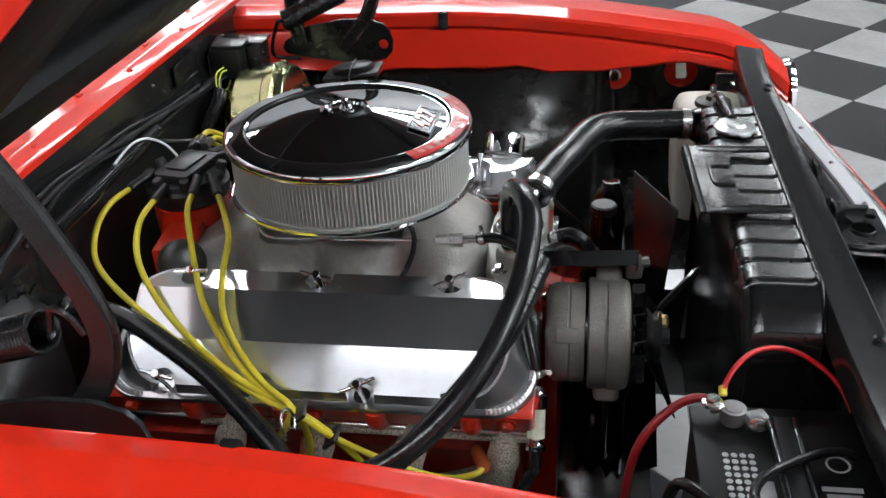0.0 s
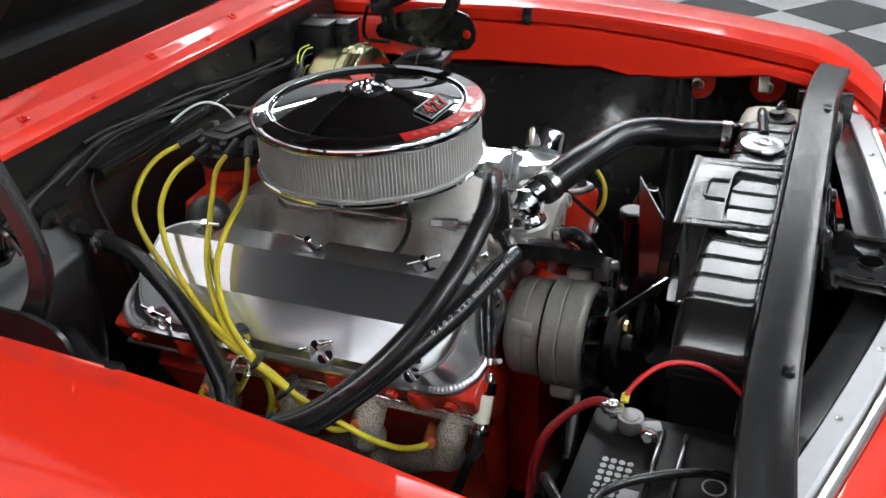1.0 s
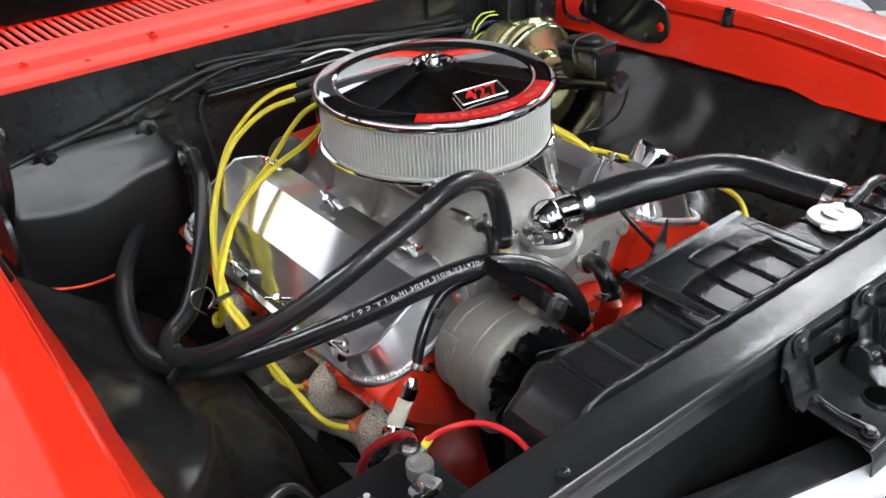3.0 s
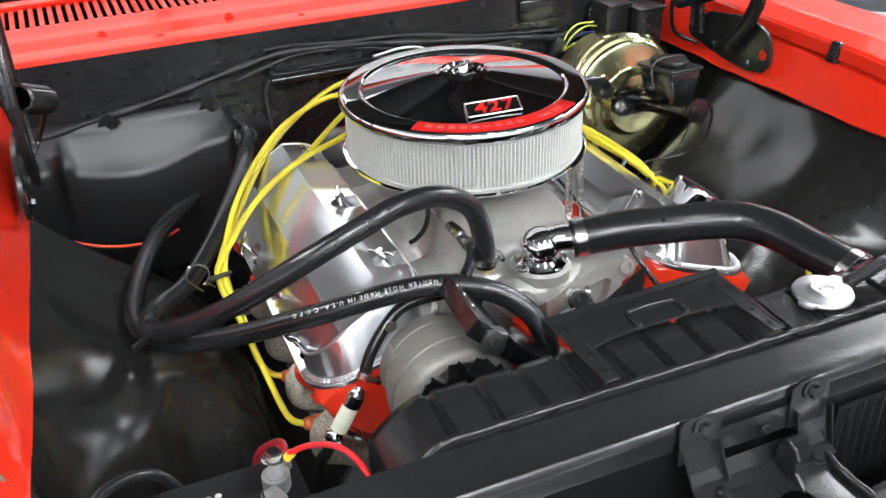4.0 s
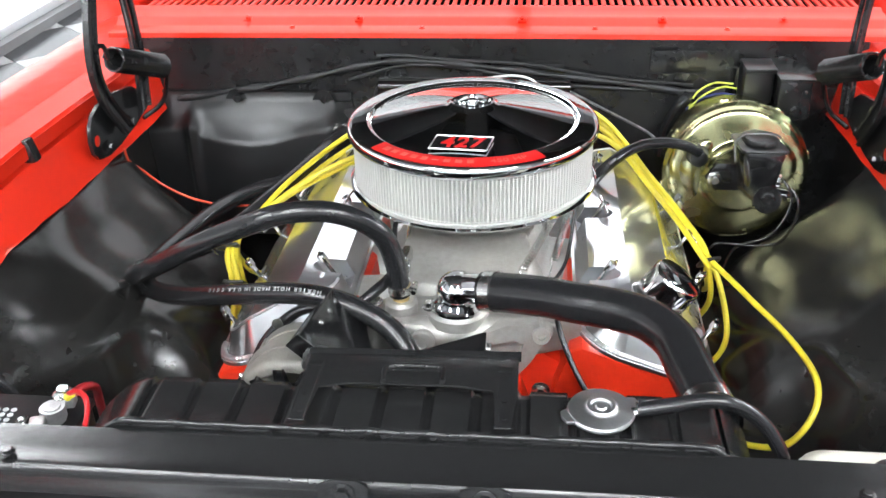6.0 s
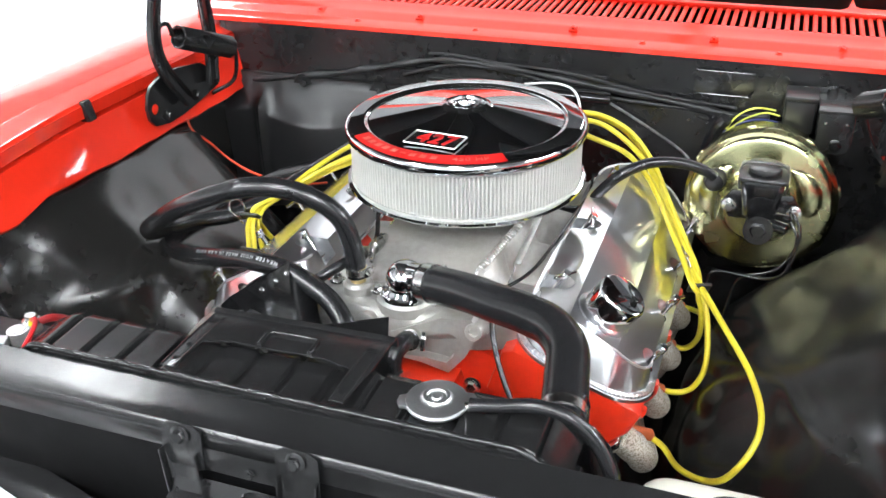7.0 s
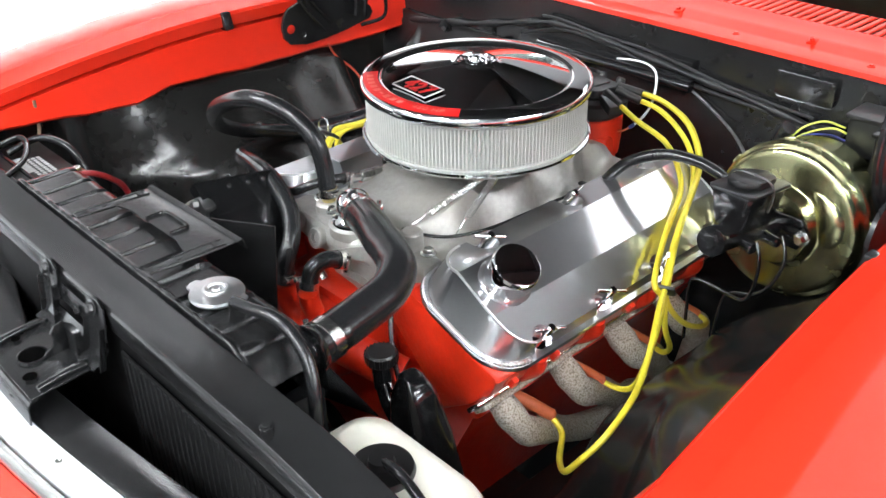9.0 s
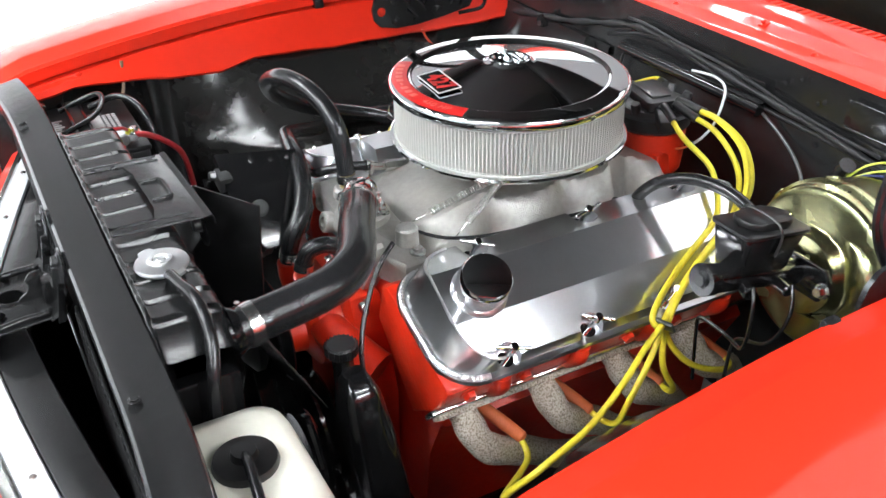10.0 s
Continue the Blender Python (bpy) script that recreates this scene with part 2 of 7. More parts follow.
# ---- showroom ----
def room():
    floor = thing("floor", "glossy grey and charcoal checkered tile floor", "floor", kind="structure")
    bm = bm_new()
    box(bm, (0, 0, -0.06), (18, 18, 0.11), bevel=0)
    part("screed", bm, GROUT, floor)
    for name, x, y, sx, sy in (("wall_north", 0, 7.1, 14.4, 0.2), ("wall_south", 0, -5.1, 14.4, 0.2), ("wall_east", 7.1, 1, 0.2, 12)):
        bm = bm_new()
        box(bm, (x, y, 1.7), (sx, sy, 3.4), bevel=0)
        whole(name, bm, GREYWALL if name == "wall_east" else WALL, "plain painted showroom wall", "wall", kind="structure", smooth=0)
    bm = bm_new()
    for y0, y1, z0, z1 in ((-5.0, -3.6, 0.0, 3.4), (6.2, 7.0, 0.0, 3.4), (-3.6, 6.2, 0.0, 0.05), (-3.6, 6.2, 1.60, 3.4)):
        box(bm, (-2.75, (y0 + y1) / 2, (z0 + z1) / 2), (0.2, y1 - y0, z1 - z0), bevel=0)
    whole("wall_west", bm, GREYWALL, "grey painted wall round a wide shop window", "wall", kind="structure", smooth=0)
    win = thing("window_1", "wide white-framed shop window in bright daylight", "window", kind="structure")
    for y in (-3.57, 6.17):
        bm = bm_new()
        box(bm, (-2.75, y, 0.825), (0.08, 0.06, 1.45), bevel=0.005)
        part("window_frame", bm, WHITE, win)
    for z in (0.075, 1.575):
        bm = bm_new()
        box(bm, (-2.75, 1.3, z), (0.08, 9.6, 0.05), bevel=0.005)
        part("window_frame", bm, WHITE, win)
    bm = bm_new()
    box(bm, (-2.98, 1.3, 0.9), (0.02, 11.0, 2.0), bevel=0)
    whole("backdrop", bm, DAYLIGHT, "overexposed white daylight outside the window", "backdrop", kind="structure", smooth=0)
    bm = bm_new()
    box(bm, (0, 1, 3.5), (14.4, 12.4, 0.2), bevel=0)
    whole("ceiling", bm, CEILING, "grey painted showroom ceiling", "ceiling", kind="structure", smooth=0)
    return floor


FLOOR = room()


def ceiling_lamp():
    t = thing("ceiling_lamp", "long white panel lamp fixed to the ceiling", "lamp", group="showroom lamps")
    bm = bm_new()
    box(bm, (0, 0, 0.05), (0.28, 2.4, 0.05), bevel=0.01)
    part("housing", bm, WHITE, t)
    bm = bm_new()
    box(bm, (0, 0, 0.01), (0.22, 2.3, 0.03), bevel=0.01)
    part("diffuser", bm, LAMP, t)
    return t


lamp = ceiling_lamp()
spots = [(-1.6, -3.0), (0.2, -3.0), (2.0, -3.0), (-2.4, -4.3), (-0.9, -4.3), (0.9, -4.3), (2.6, -4.3), (5.6, 4.3), (5.0, 0.6), (3.05, 0.5), (4.65, 1.2), (5.9, 1.6), (6.3, -0.6), (0.0, 6.0), (-2.25, 1.0)]
lamp.matrix_basis = pose(spots[0][0], spots[0][1], 3.322)
for x, y in spots[1:]:
    copy_thing(lamp, pose(x, y, 3.322))


# added fill panels, no known fixtures: a bright ceiling for the valve covers to mirror
def fill_panel():
    t = thing("ceiling_fill_panel", "added wide glowing panel that brightens reflections in the covers", "lamp", group="showroom light panels")
    bm = bm_new()
    box(bm, (0, 0, 0.05), (2.24, 4.54, 0.05), bevel=0.01)
    part("housing", bm, WHITE, t)
    bm = bm_new()
    box(bm, (0, 0, 0.01), (2.18, 4.48, 0.03), bevel=0.01)
    part("diffuser", bm, SOFTFILL, t)
    return t


panel = fill_panel()
panel.matrix_basis = pose(-1.14, 3.1, 3.322)
copy_thing(panel, pose(1.14, 3.1, 3.322))


# ---- car body ----
def fender_edge(y):
    """x and z of the gutter edge beside the hood."""
    return 0.655 - 0.045 * y, 0.925 - 0.075 * max(0.0, (-y - 0.05) / 0.6) ** 1.6


def make_fender(side):
    label = "glossy red front fender with a folded inner flange"
    t = thing("fender", label, "fender", group="front fenders")
    rows, flange = [], []
    for k in range(41):
        y = 0.62 - 1.36 * k / 40
        ex, ez = fender_edge(y)
        drop = max(0.0, (-y - 0.60) / 0.14)
        ez -= 0.05 * drop ** 2
        ex -= 0.03 * drop
        low = interp(y, (-0.74, -0.56, -0.45, -0.37, -0.27, -0.245, -0.21, -0.12, 0.03, 0.62), (0.832, 0.829, 0.821, 0.814, 0.808, 0.812, 0.822, 0.822, 0.819, 0.815))
        low = min(low, ez - 0.046) + 0.0016 * math.sin(23 * y + side) + 0.0012 * math.sin(57 * y)
        inx = interp(y, (-0.74, -0.3, 0.1, 0.62), (0.645, 0.628, 0.612, 0.60))
        fl = [(ex - 0.008, ez - 0.006), (ex - 0.009, ez - 0.026), (ex + 0.004, ez - 0.029), (ex + 0.004, ez - 0.033), (ex - 0.012, ez - 0.035), (ex - 0.014, ez - 0.038), (inx + 0.006, low + 0.010), (inx, low), (inx + 0.004, low - 0.004), (inx + 0.02, low - 0.003)]
        top = [(ex - 0.008, ez - 0.006), (ex - 0.004, ez - 0.001), (ex + 0.002, ez), (ex + 0.030, ez + 0.0105), (ex + 0.0335, ez + 0.0112), (ex + 0.038, ez + 0.0112), (ex + 0.09, ez + 0.010), (ex + 0.14, ez + 0.004), (ex + 0.18, ez - 0.006), (ex + 0.22, ez - 0.026),
               (ex + 0.248, ez - 0.07), (ex + 0.262, ez - 0.20), (ex + 0.255, ez - 0.40)]
        flange.append([(side * x, y, z) for x, z in fl])
        rows.append([(side * x, y, z) for x, z in top])
    bm = bm_new()
    sheet(bm, rows, 0.0012)
    part("skin", bm, RED, t)
    bm = bm_new()
    sheet(bm, flange, 0.0012)
    part("inner_flange", bm, RED, t)
    # rubber bumper over the gutter
    ex, ez = fender_edge(-0.045)
    bm = bm_new()
    box(bm, (side * (ex - 0.006), -0.045, ez - 0.018), (0.022, 0.020, 0.036), pose(0, 0, 0, 0, side * 14, 0), 0.004)
    part("rubber_stop", bm, RUBBER, t, "small black rubber hood stop")
    for y, z in ((-0.39, 0.836), (-0.52, 0.838), (-0.18, 0.842), (0.0, 0.842)):
        bm = bm_new()
        bolt(bm, (side * (0.650 + 0.006 * (y < -0.45) - 0.006 * (y > -0.2)), y, z), (-side, 0, 0.6), 0.005, 0.005)
        part("bolt", bm, RED, t)
    return t


for s in (-1, 1):
    make_fender(s)


def make_inner_fender(side):
    t = thing("inner_fender", "black painted inner fender bulging over the wheel", "inner fender", group="inner fenders")
    rows = []
    n = 44
    for k in range(81):
        y = 0.40 - 1.02 * k / 80
        front = 1.0 / (1.0 + math.exp((y + 0.375) / 0.01))
        row = []
        for j in range(n + 1):
            u = j / n
            z = 0.826 - 0.51 * u
            lean = max(0.0, 0.70 - z)
            arch = 1.0 / (1.0 + math.exp(-(y + 0.250 + 0.35 * lean) / 0.040)) * 1.0 / (1.0 + math.exp((y - 0.205) / 0.014))
            wall = 0.640 + 0.075 * front - 0.03 * u
            hump = interp(z, (0.30, 0.40, 0.48, 0.54, 0.58, 0.62, 0.66, 0.70, 0.75, 0.80, 0.826), (0.300, 0.326, 0.352, 0.364, 0.378, 0.406, 0.448, 0.510, 0.572, 0.620, 0.648))
            hump += 0.008 * math.sin(y * 17 + 1.0) * math.sin(u * 7) + 0.004 * math.sin(y * 41) * math.sin(u * 16 + 2)
            step = 1.0 / (1.0 + math.exp((y + 0.122 + 0.5 * lean) / 0.010))
            hump = hump * (1 - step) + max(hump, 0.492 - 0.05 * u) * step
            x = wall * (1 - arch) + hump * arch
            row.append((side * x, y, z))
        rows.append(row)
    cut = 56
    for name, some in (("wheel_arch", rows[:cut + 1]), ("front_panel", rows[cut:])):
        bm = bm_new()
        sheet(bm, some, 0.0015)
        part(name, bm, LINER, t)
    return t


for s in (-1, 1):
    make_inner_fender(s)


def make_firewall():
    t = thing("firewall", "satin black painted steel firewall panel", "firewall", kind="structure")
    rows = []
    for j in range(29):
        z = 0.955 - 0.72 * j / 28
        y = 0.40 - 0.012 * min(1, j / 6) + (0.05 * max(0, (0.62 - z) / 0.3))
        rows.append([(-0.66 + 1.32 * k / 80, y + (0.0022 * math.sin(k * 0.45) * math.sin(j * 0.8) if j > 6 else 0), z) for k in range(81)])
    bm = bm_new()
    sheet(bm, rows, 0.002)
    part("panel", bm, BLACK, t)
    bm = bm_new()
    box(bm, (-0.024, 0.374, 0.8795), (0.346, 0.026, 0.003), None, 0.001)
    part("ledge", bm, BLACK, t)
    bm = bm_new()
    tube(bm, [(-0.197, 0.366, 0.8685), (0.149, 0.366, 0.8685)], 0.0095, 18, smooth=False)
    part("channel", bm, GLOSS, t, "gloss black round-edged channel")
    bm = bm_new()
    box(bm, (0.10, 0.383, 0.893), (0.075, 0.004, 0.026), None, 0.001)
    part("channel_bracket", bm, BLACK, t)
    bm = bm_new()
    box(bm, (0.338, 0.386, 0.911), (0.098, 0.002, 0.042), None, 0.0008)
    for x, z in ((0.292, 0.890), (0.384, 0.890), (0.292, 0.929), (0.384, 0.929)):
        lathe(bm, [(0.003, 0), (0.0025, 0.0015), (0, 0.002)], (x, 0.3848, z), (0, -1, 0), 8)
    plate = part("data_plate", bm, BLACK, t, "black painted riveted plate")
    for z in (0.890, 0.9315):
        bm = bm_new()
        tube(bm, [(0.292, 0.3845, z), (0.384, 0.3845, z)], 0.0009, 6, smooth=False)
        part("raised_edge", bm, GLOSS, plate)
    return t


make_firewall()


def make_cowl():
    t = thing("cowl_panel", "glossy red cowl panel with air intake louvers", "cowl")
    prof = [(0.392, 0.949), (0.394, 0.957), (0.400, 0.960), (0.428, 0.960), (0.434, 0.962), (0.446, 0.970), (0.456, 0.973), (0.494, 0.975), (0.500, 0.979), (0.506, 0.979), (0.506, 0.962)]
    bm = bm_new()
    sheet(bm, [[(-0.70 + 1.40 * k / 50, y - 0.008 * (abs(-0.70 + 1.40 * k / 50) / 0.7) ** 2, z) for k in range(51)] for y, z in prof], 0.0012)
    part("front_strip", bm, RED, t)
    bm = bm_new()
    box(bm, (0, 0.70, 0.982), (1.40, 0.16, 0.012), None, 0.003)
    part("rear_strip", bm, RED, t)
    bm = bm_new()
    box(bm, (0, 0.57, 0.935), (1.36, 0.15, 0.01), None, 0)
    part("air_box", bm, HOODBLACK, t)
    for x in (-0.45, -0.24, 0.06, 0.31, 0.52):
        bm = bm_new()
        box(bm, (x, 0.443, 0.9685), (0.016, 0.014, 0.004), pose(0, 0, 0, 30, 0, 0), 0.0015)
        bolt(bm, (x, 0.441, 0.9705), (0, -0.5, 1), 0.004, 0.004, False)
        part("clip", bm, RED, t)
    for x in (-0.36, -0.12, 0.19, 0.42):
        bm = bm_new()
        bolt(bm, (x, 0.416, 0.960), (0, 0, 1), 0.004, 0.003)
        part("bolt", bm, RED, t)
    return t


COWL = make_cowl()


def make_hood():
    t = thing("hood", "open red hood with a black painted underside", "hood")
    m = pose(0, 0.285, 1.072, 0, 0, 0) @ Matrix.Rotation(radians(-42), 4, "X")
    # local: -y towards the front edge, z up
    bm = bm_new()
    box(bm, (0, -0.65, 0.044), (1.31, 1.30, 0.004), None, 0.001)
    for x in (-0.653, 0.653):
        box(bm, (x, -0.65, 0.022), (0.004, 1.30, 0.044), None, 0.001)
    box(bm, (0, -1.298, 0.022), (1.31, 0.004, 0.044), None, 0.001)
    bmesh.ops.transform(bm, matrix=m, verts=bm.verts[:])
    part("skin", bm, RED, t, "glossy red outer skin")
    bm = bm_new()
    box(bm, (0, -0.65, 0.030), (1.30, 1.29, 0.012), None, 0.003)
    bmesh.ops.transform(bm, matrix=m, verts=bm.verts[:])
    part("inner_panel", bm, HOODBLACK, t, "black painted underside")
    for x in (-0.58, 0.58):
        bm = bm_new()
        box(bm, (x, -0.65, 0.012), (0.14, 1.28, 0.036), None, 0.014)
        bmesh.ops.transform(bm, matrix=m, verts=bm.verts[:])
        part("side_brace", bm, HOODBLACK, t)
    for y in (-0.062, -1.22):
        bm = bm_new()
        box(bm, (0, y, 0.012), (1.02, 0.12, 0.036), None, 0.014)
        bmesh.ops.transform(bm, matrix=m, verts=bm.verts[:])
        part("cross_brace", bm, HOODBLACK, t)
    for a in (-20, 20):
        bm = bm_new()
        box(bm, (0.012 * a, -0.64, 0.014), (0.07, 1.05, 0.030), pose(0, 0, 0, 0, 0, a), 0.012)
        bmesh.ops.transform(bm, matrix=m, verts=bm.verts[:])
        part("diagonal_brace", bm, HOODBLACK, t)
    return t


HOOD = make_hood()


def make_hinge(side):
    t = new("hinge")
    t.parent = HOOD
    tagged(t, "black hood hinge with a coil spring")
    bm = bm_new()
    m = Matrix(((0, 0, 1, 0), (1, 0, 0, 0), (0, 1, 0, 0), (0, 0, 0, 1)))
    poly = [(0.072, 0.915), (0.060, 0.902), (0.053, 0.880), (0.056, 0.858), (0.070, 0.843), (0.109, 0.835), (0.155, 0.836), (0.215, 0.843), (0.278, 0.854), (0.286, 0.866), (0.280, 0.880), (0.227, 0.912), (0.15, 0.925), (0.10, 0.924)]
    prism(bm, poly, side * 0.603, side * 0.609, m)
    plate = part("mount_plate", bm, BLACK, t)
    bm = bm_new()
    lathe(bm, [(0.0095, 0), (0.0085, 0.0006), (0, 0.0006)], (side * 0.6028, 0.073, 0.874), (-side, 0, 0), 18)
    part("painted_hole", bm, RED, plate, "red paint showing through a round hole")
    for name, pts, w in (("long_arm", [(0.155, 0.865), (0.098, 0.938), (0.085, 1.003), (0.118, 1.098), (0.155, 1.17)], 0.021), ("short_arm", [(0.24, 0.870), (0.25, 0.95), (0.245, 1.03), (0.23, 1.12)], 0.024)):
        bm = bm_new()
        path = spline([(0, y, z) for y, z in pts], 6)
        left, right = [], []
        for i, q in enumerate(path):
            d = (path[min(i + 1, len(path) - 1)] - path[max(i - 1, 0)]).normalized()
            left.append((q.y - d.z * w / 2, q.z + d.y * w / 2))
            right.append((q.y + d.z * w / 2, q.z - d.y * w / 2))
        prism(bm, left + right[::-1], side * 0.588, side * 0.596, m)
        for edge in (left, right):
            tube(bm, [(side * 0.587, y, z) for y, z in edge], 0.0045, 6, 2)
        part(name, bm, BLACK, t)
    bm = bm_new()
    a, b = Vector((side * 0.585, 0.145, 0.985)), Vector((side * 0.556, 0.262, 0.936))
    ax = (b - a).normalized()
    f = frame_on(ax)
    pts = []
    turns = 26
    for k in range(turns * 10 + 1):
        w = 2 * math.pi * k / 10
        pts.append(a + ax * ((b - a).length * k / (turns * 10)) + f @ Vector((0.019 * math.cos(w), 0.019 * math.sin(w), 0)))
    tube(bm, pts, 0.0026, 6, smooth=False)
    part("coil_spring", bm, BLACK, t)
    for hook in ([a - ax * 0.01, a - ax * 0.02 + Vector((0, 0, 0.02)), a - ax * 0.04 + Vector((0, 0, 0.01)), (side * 0.592, 0.10, 0.99)], [b, b + ax * 0.015, (side * 0.58, 0.30, 0.86), (side * 0.60, 0.25, 0.845)]):
        bm = bm_new()
        tube(bm, hook, 0.004, 8)
        part("spring_hook", bm, BLACK, t)
    for y, z in ((0.105, 0.852), (0.20, 0.858), (0.26, 0.868)):
        bm = bm_new()
        bolt(bm, (side * 0.602, y, z), (-side, 0, 0), 0.007, 0.007)
        part("bolt", bm, BLACK, t)
    return t


for s in (-1, 1):
    make_hinge(s)


def make_cabin():
    t = thing("car_cabin", "red hardtop car cabin with a sloping windshield", "car cabin")
    m = Matrix(((0, 0, 1, 0), (1, 0, 0, 0), (0, 1, 0, 0), (0, 0, 0, 1)))
    bm = bm_new()
    sheet(bm, [[(x * (0.66 - 0.10 * u), 0.76 + 0.62 * u - 0.05 * x * x, 0.995 + 0.36 * u) for x in (-1, -0.75, -0.5, -0.25, 0, 0.25, 0.5, 0.75, 1)] for u in (0.0, 0.25, 0.5, 0.75, 1.0)], 0.006)
    part("windshield", bm, GLASS, t, "clear sloping windshield glass")
    bm = bm_new()
    sheet(bm, [[(x * (0.58 - 0.03 * abs(u - 0.5)), 1.36 + 1.0 * u, 1.355 + 0.035 * (1 - x * x) + 0.02 * math.sin(math.pi * u)) for x in (-1, -0.8, -0.5, 0, 0.5, 0.8, 1)] for u in (0.0, 0.2, 0.4, 0.6, 0.8, 1.0)], 0.012)
    part("roof", bm, RED, t)
    for side in (-1, 1):
        bm = bm_new()
        tube(bm, [(side * 0.69, 0.70, 0.985), (side * 0.64, 1.0, 1.17), (side * 0.575, 1.36, 1.36)], 0.022, 10)
        part("pillar", bm, RED, t)
        bm = bm_new()
        box(bm, (side * 0.80, 1.50, 0.66), (0.14, 1.74, 0.62), None, 0.03, 3)
        part("body_side", bm, RED, t)
        bm = bm_new()
        sheet(bm, [[(side * (0.72 - 0.14 * u), 0.80 + 1.5 * k / 6 + (0.5 * u * (1 - k / 6)), 0.985 + 0.36 * u) for k in range(7)] for u in (0.0, 0.5, 1.0)], 0.005)
        part("side_window", bm, GLASS, t)
    bm = bm_new()
    sheet(bm, [[(x * (0.72 - 0.14 * u), 2.60 - 0.25 * u, 0.40 + 0.96 * u) for x in (-1, -0.5, 0, 0.5, 1)] for u in (0.0, 0.4, 0.7, 1.0)], 0.01)
    part("rear_panel", bm, HOODBLACK, t)
    bm = bm_new()
    box(bm, (0, 0.90, 0.93), (1.36, 0.30, 0.10), None, 0.03, 3)
    part("dashboard", bm, HOODBLACK, t)
    bm = bm_new()
    box(bm, (0, 1.60, 0.40), (1.46, 1.90, 0.06), None, 0.01)
    part("cabin_floor", bm, HOODBLACK, t)
    return t


make_cabin()

# ---- nose of the car ----
def make_support():
    t = thing("radiator_support", "black painted steel radiator support crossbar", "radiator support")
    prof = [(-0.604, 0.835), (-0.605, 0.871), (-0.608, 0.8755), (-0.612, 0.8752), (-0.630, 0.8715), (-0.648, 0.8685), (-0.652, 0.8695), (-0.655, 0.8695), (-0.658, 0.867), (-0.659, 0.863), (-0.6590, 0.858), (-0.6570, 0.850), (-0.6575, 0.838)]
    rows = []
    for k in range(61):
        x = -0.62 + 1.24 * k / 60
        dy = -0.02 * max(0, (abs(x) - 0.35) / 0.3) ** 2
        dz = -0.012 * max(0, (abs(x) - 0.40) / 0.24) ** 2
        rows.append([(x, y + dy, z + dz) for y, z in prof])
    bm = bm_new()
    sheet(bm, rows, 0.002)
    part("crossbar", bm, CHASSIS, t)
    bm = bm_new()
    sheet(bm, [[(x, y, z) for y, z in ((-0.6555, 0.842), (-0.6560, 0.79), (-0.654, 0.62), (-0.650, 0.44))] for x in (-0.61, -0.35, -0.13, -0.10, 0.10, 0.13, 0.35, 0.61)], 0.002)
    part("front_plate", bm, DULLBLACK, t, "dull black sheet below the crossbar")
    for x in (-0.378, -0.067, 0.056, 0.373):
        if abs(x) < 0.2:
            bm = bm_new()
            prism(bm, [(-0.024, -0.03), (0.024, -0.03), (0.022, 0.012), (0.012, 0.018), (-0.012, 0.018), (-0.022, 0.012)], 0, 0.003, pose(x, -0.662, 0.858, 84, 0, 0), 0.001)
            part("tab", bm, CHASSIS, t)
        bm = bm_new()
        bolt(bm, (x, -0.666 if abs(x) < 0.2 else -0.645, 0.864 if abs(x) < 0.2 else 0.873), (0, -1, 0.25) if abs(x) < 0.2 else (0, 0, 1), 0.007 if abs(x) < 0.2 else 0.0045, 0.006 if abs(x) < 0.2 else 0.003)
        part("bolt", bm, BLACK, t)
    for s in (-1, 1):
        bm = bm_new()
        box(bm, (s * 0.62, -0.64, 0.60), (0.02, 0.10, 0.42), None, 0.004)
        part("side_panel", bm, BLACK, t)
    # added sheet: hides the lit floor where the nose is in shade
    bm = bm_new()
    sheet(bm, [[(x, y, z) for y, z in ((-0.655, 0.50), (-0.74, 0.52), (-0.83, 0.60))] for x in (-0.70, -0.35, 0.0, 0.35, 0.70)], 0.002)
    part("dark_filler", bm, DULLBLACK, t, "added black sheet standing in for shade behind the grille")
    bm = bm_new()
    box(bm, (0, -0.635, 0.28), (1.28, 0.06, 0.05), None, 0.006)
    part("lower_bar", bm, BLACK, t)
    return t


make_support()
t = thing("hood_bumper", "adjustable steel hood bumper bolt with rubber top", "hood bumper")
bm = bm_new()
lathe(bm, [(0.024, 0.0), (0.024, 0.006), (0.016, 0.010), (0.012, 0.022), (0.006, 0.024), (0.006, 0.040)], (0.598, -0.640, 0.792), (0, 0, 1), 20)
part("base", bm, STEEL, t)
bm = bm_new()
lathe(bm, [(0.012, 0.038), (0.013, 0.040), (0.013, 0.047), (0.010, 0.049), (0.0, 0.0495)], (0.598, -0.640, 0.792), (0, 0, 1), 18)
part("rubber_top", bm, RUBBER, t)
bm = bm_new()
box(bm, (0.560, -0.640, 0.788), (0.22, 0.07, 0.008), None, 0.003)
part("bracket", bm, CHASSIS, t)


def make_condenser():
    t = thing("cooling_core", "black finned cooling core behind the grille", "radiator core")
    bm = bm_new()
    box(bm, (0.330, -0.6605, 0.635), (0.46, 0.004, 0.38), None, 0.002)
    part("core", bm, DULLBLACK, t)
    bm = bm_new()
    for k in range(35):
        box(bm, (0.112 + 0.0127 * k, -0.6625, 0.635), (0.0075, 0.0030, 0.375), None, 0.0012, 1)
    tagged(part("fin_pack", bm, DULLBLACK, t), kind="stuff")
    return t


make_condenser()


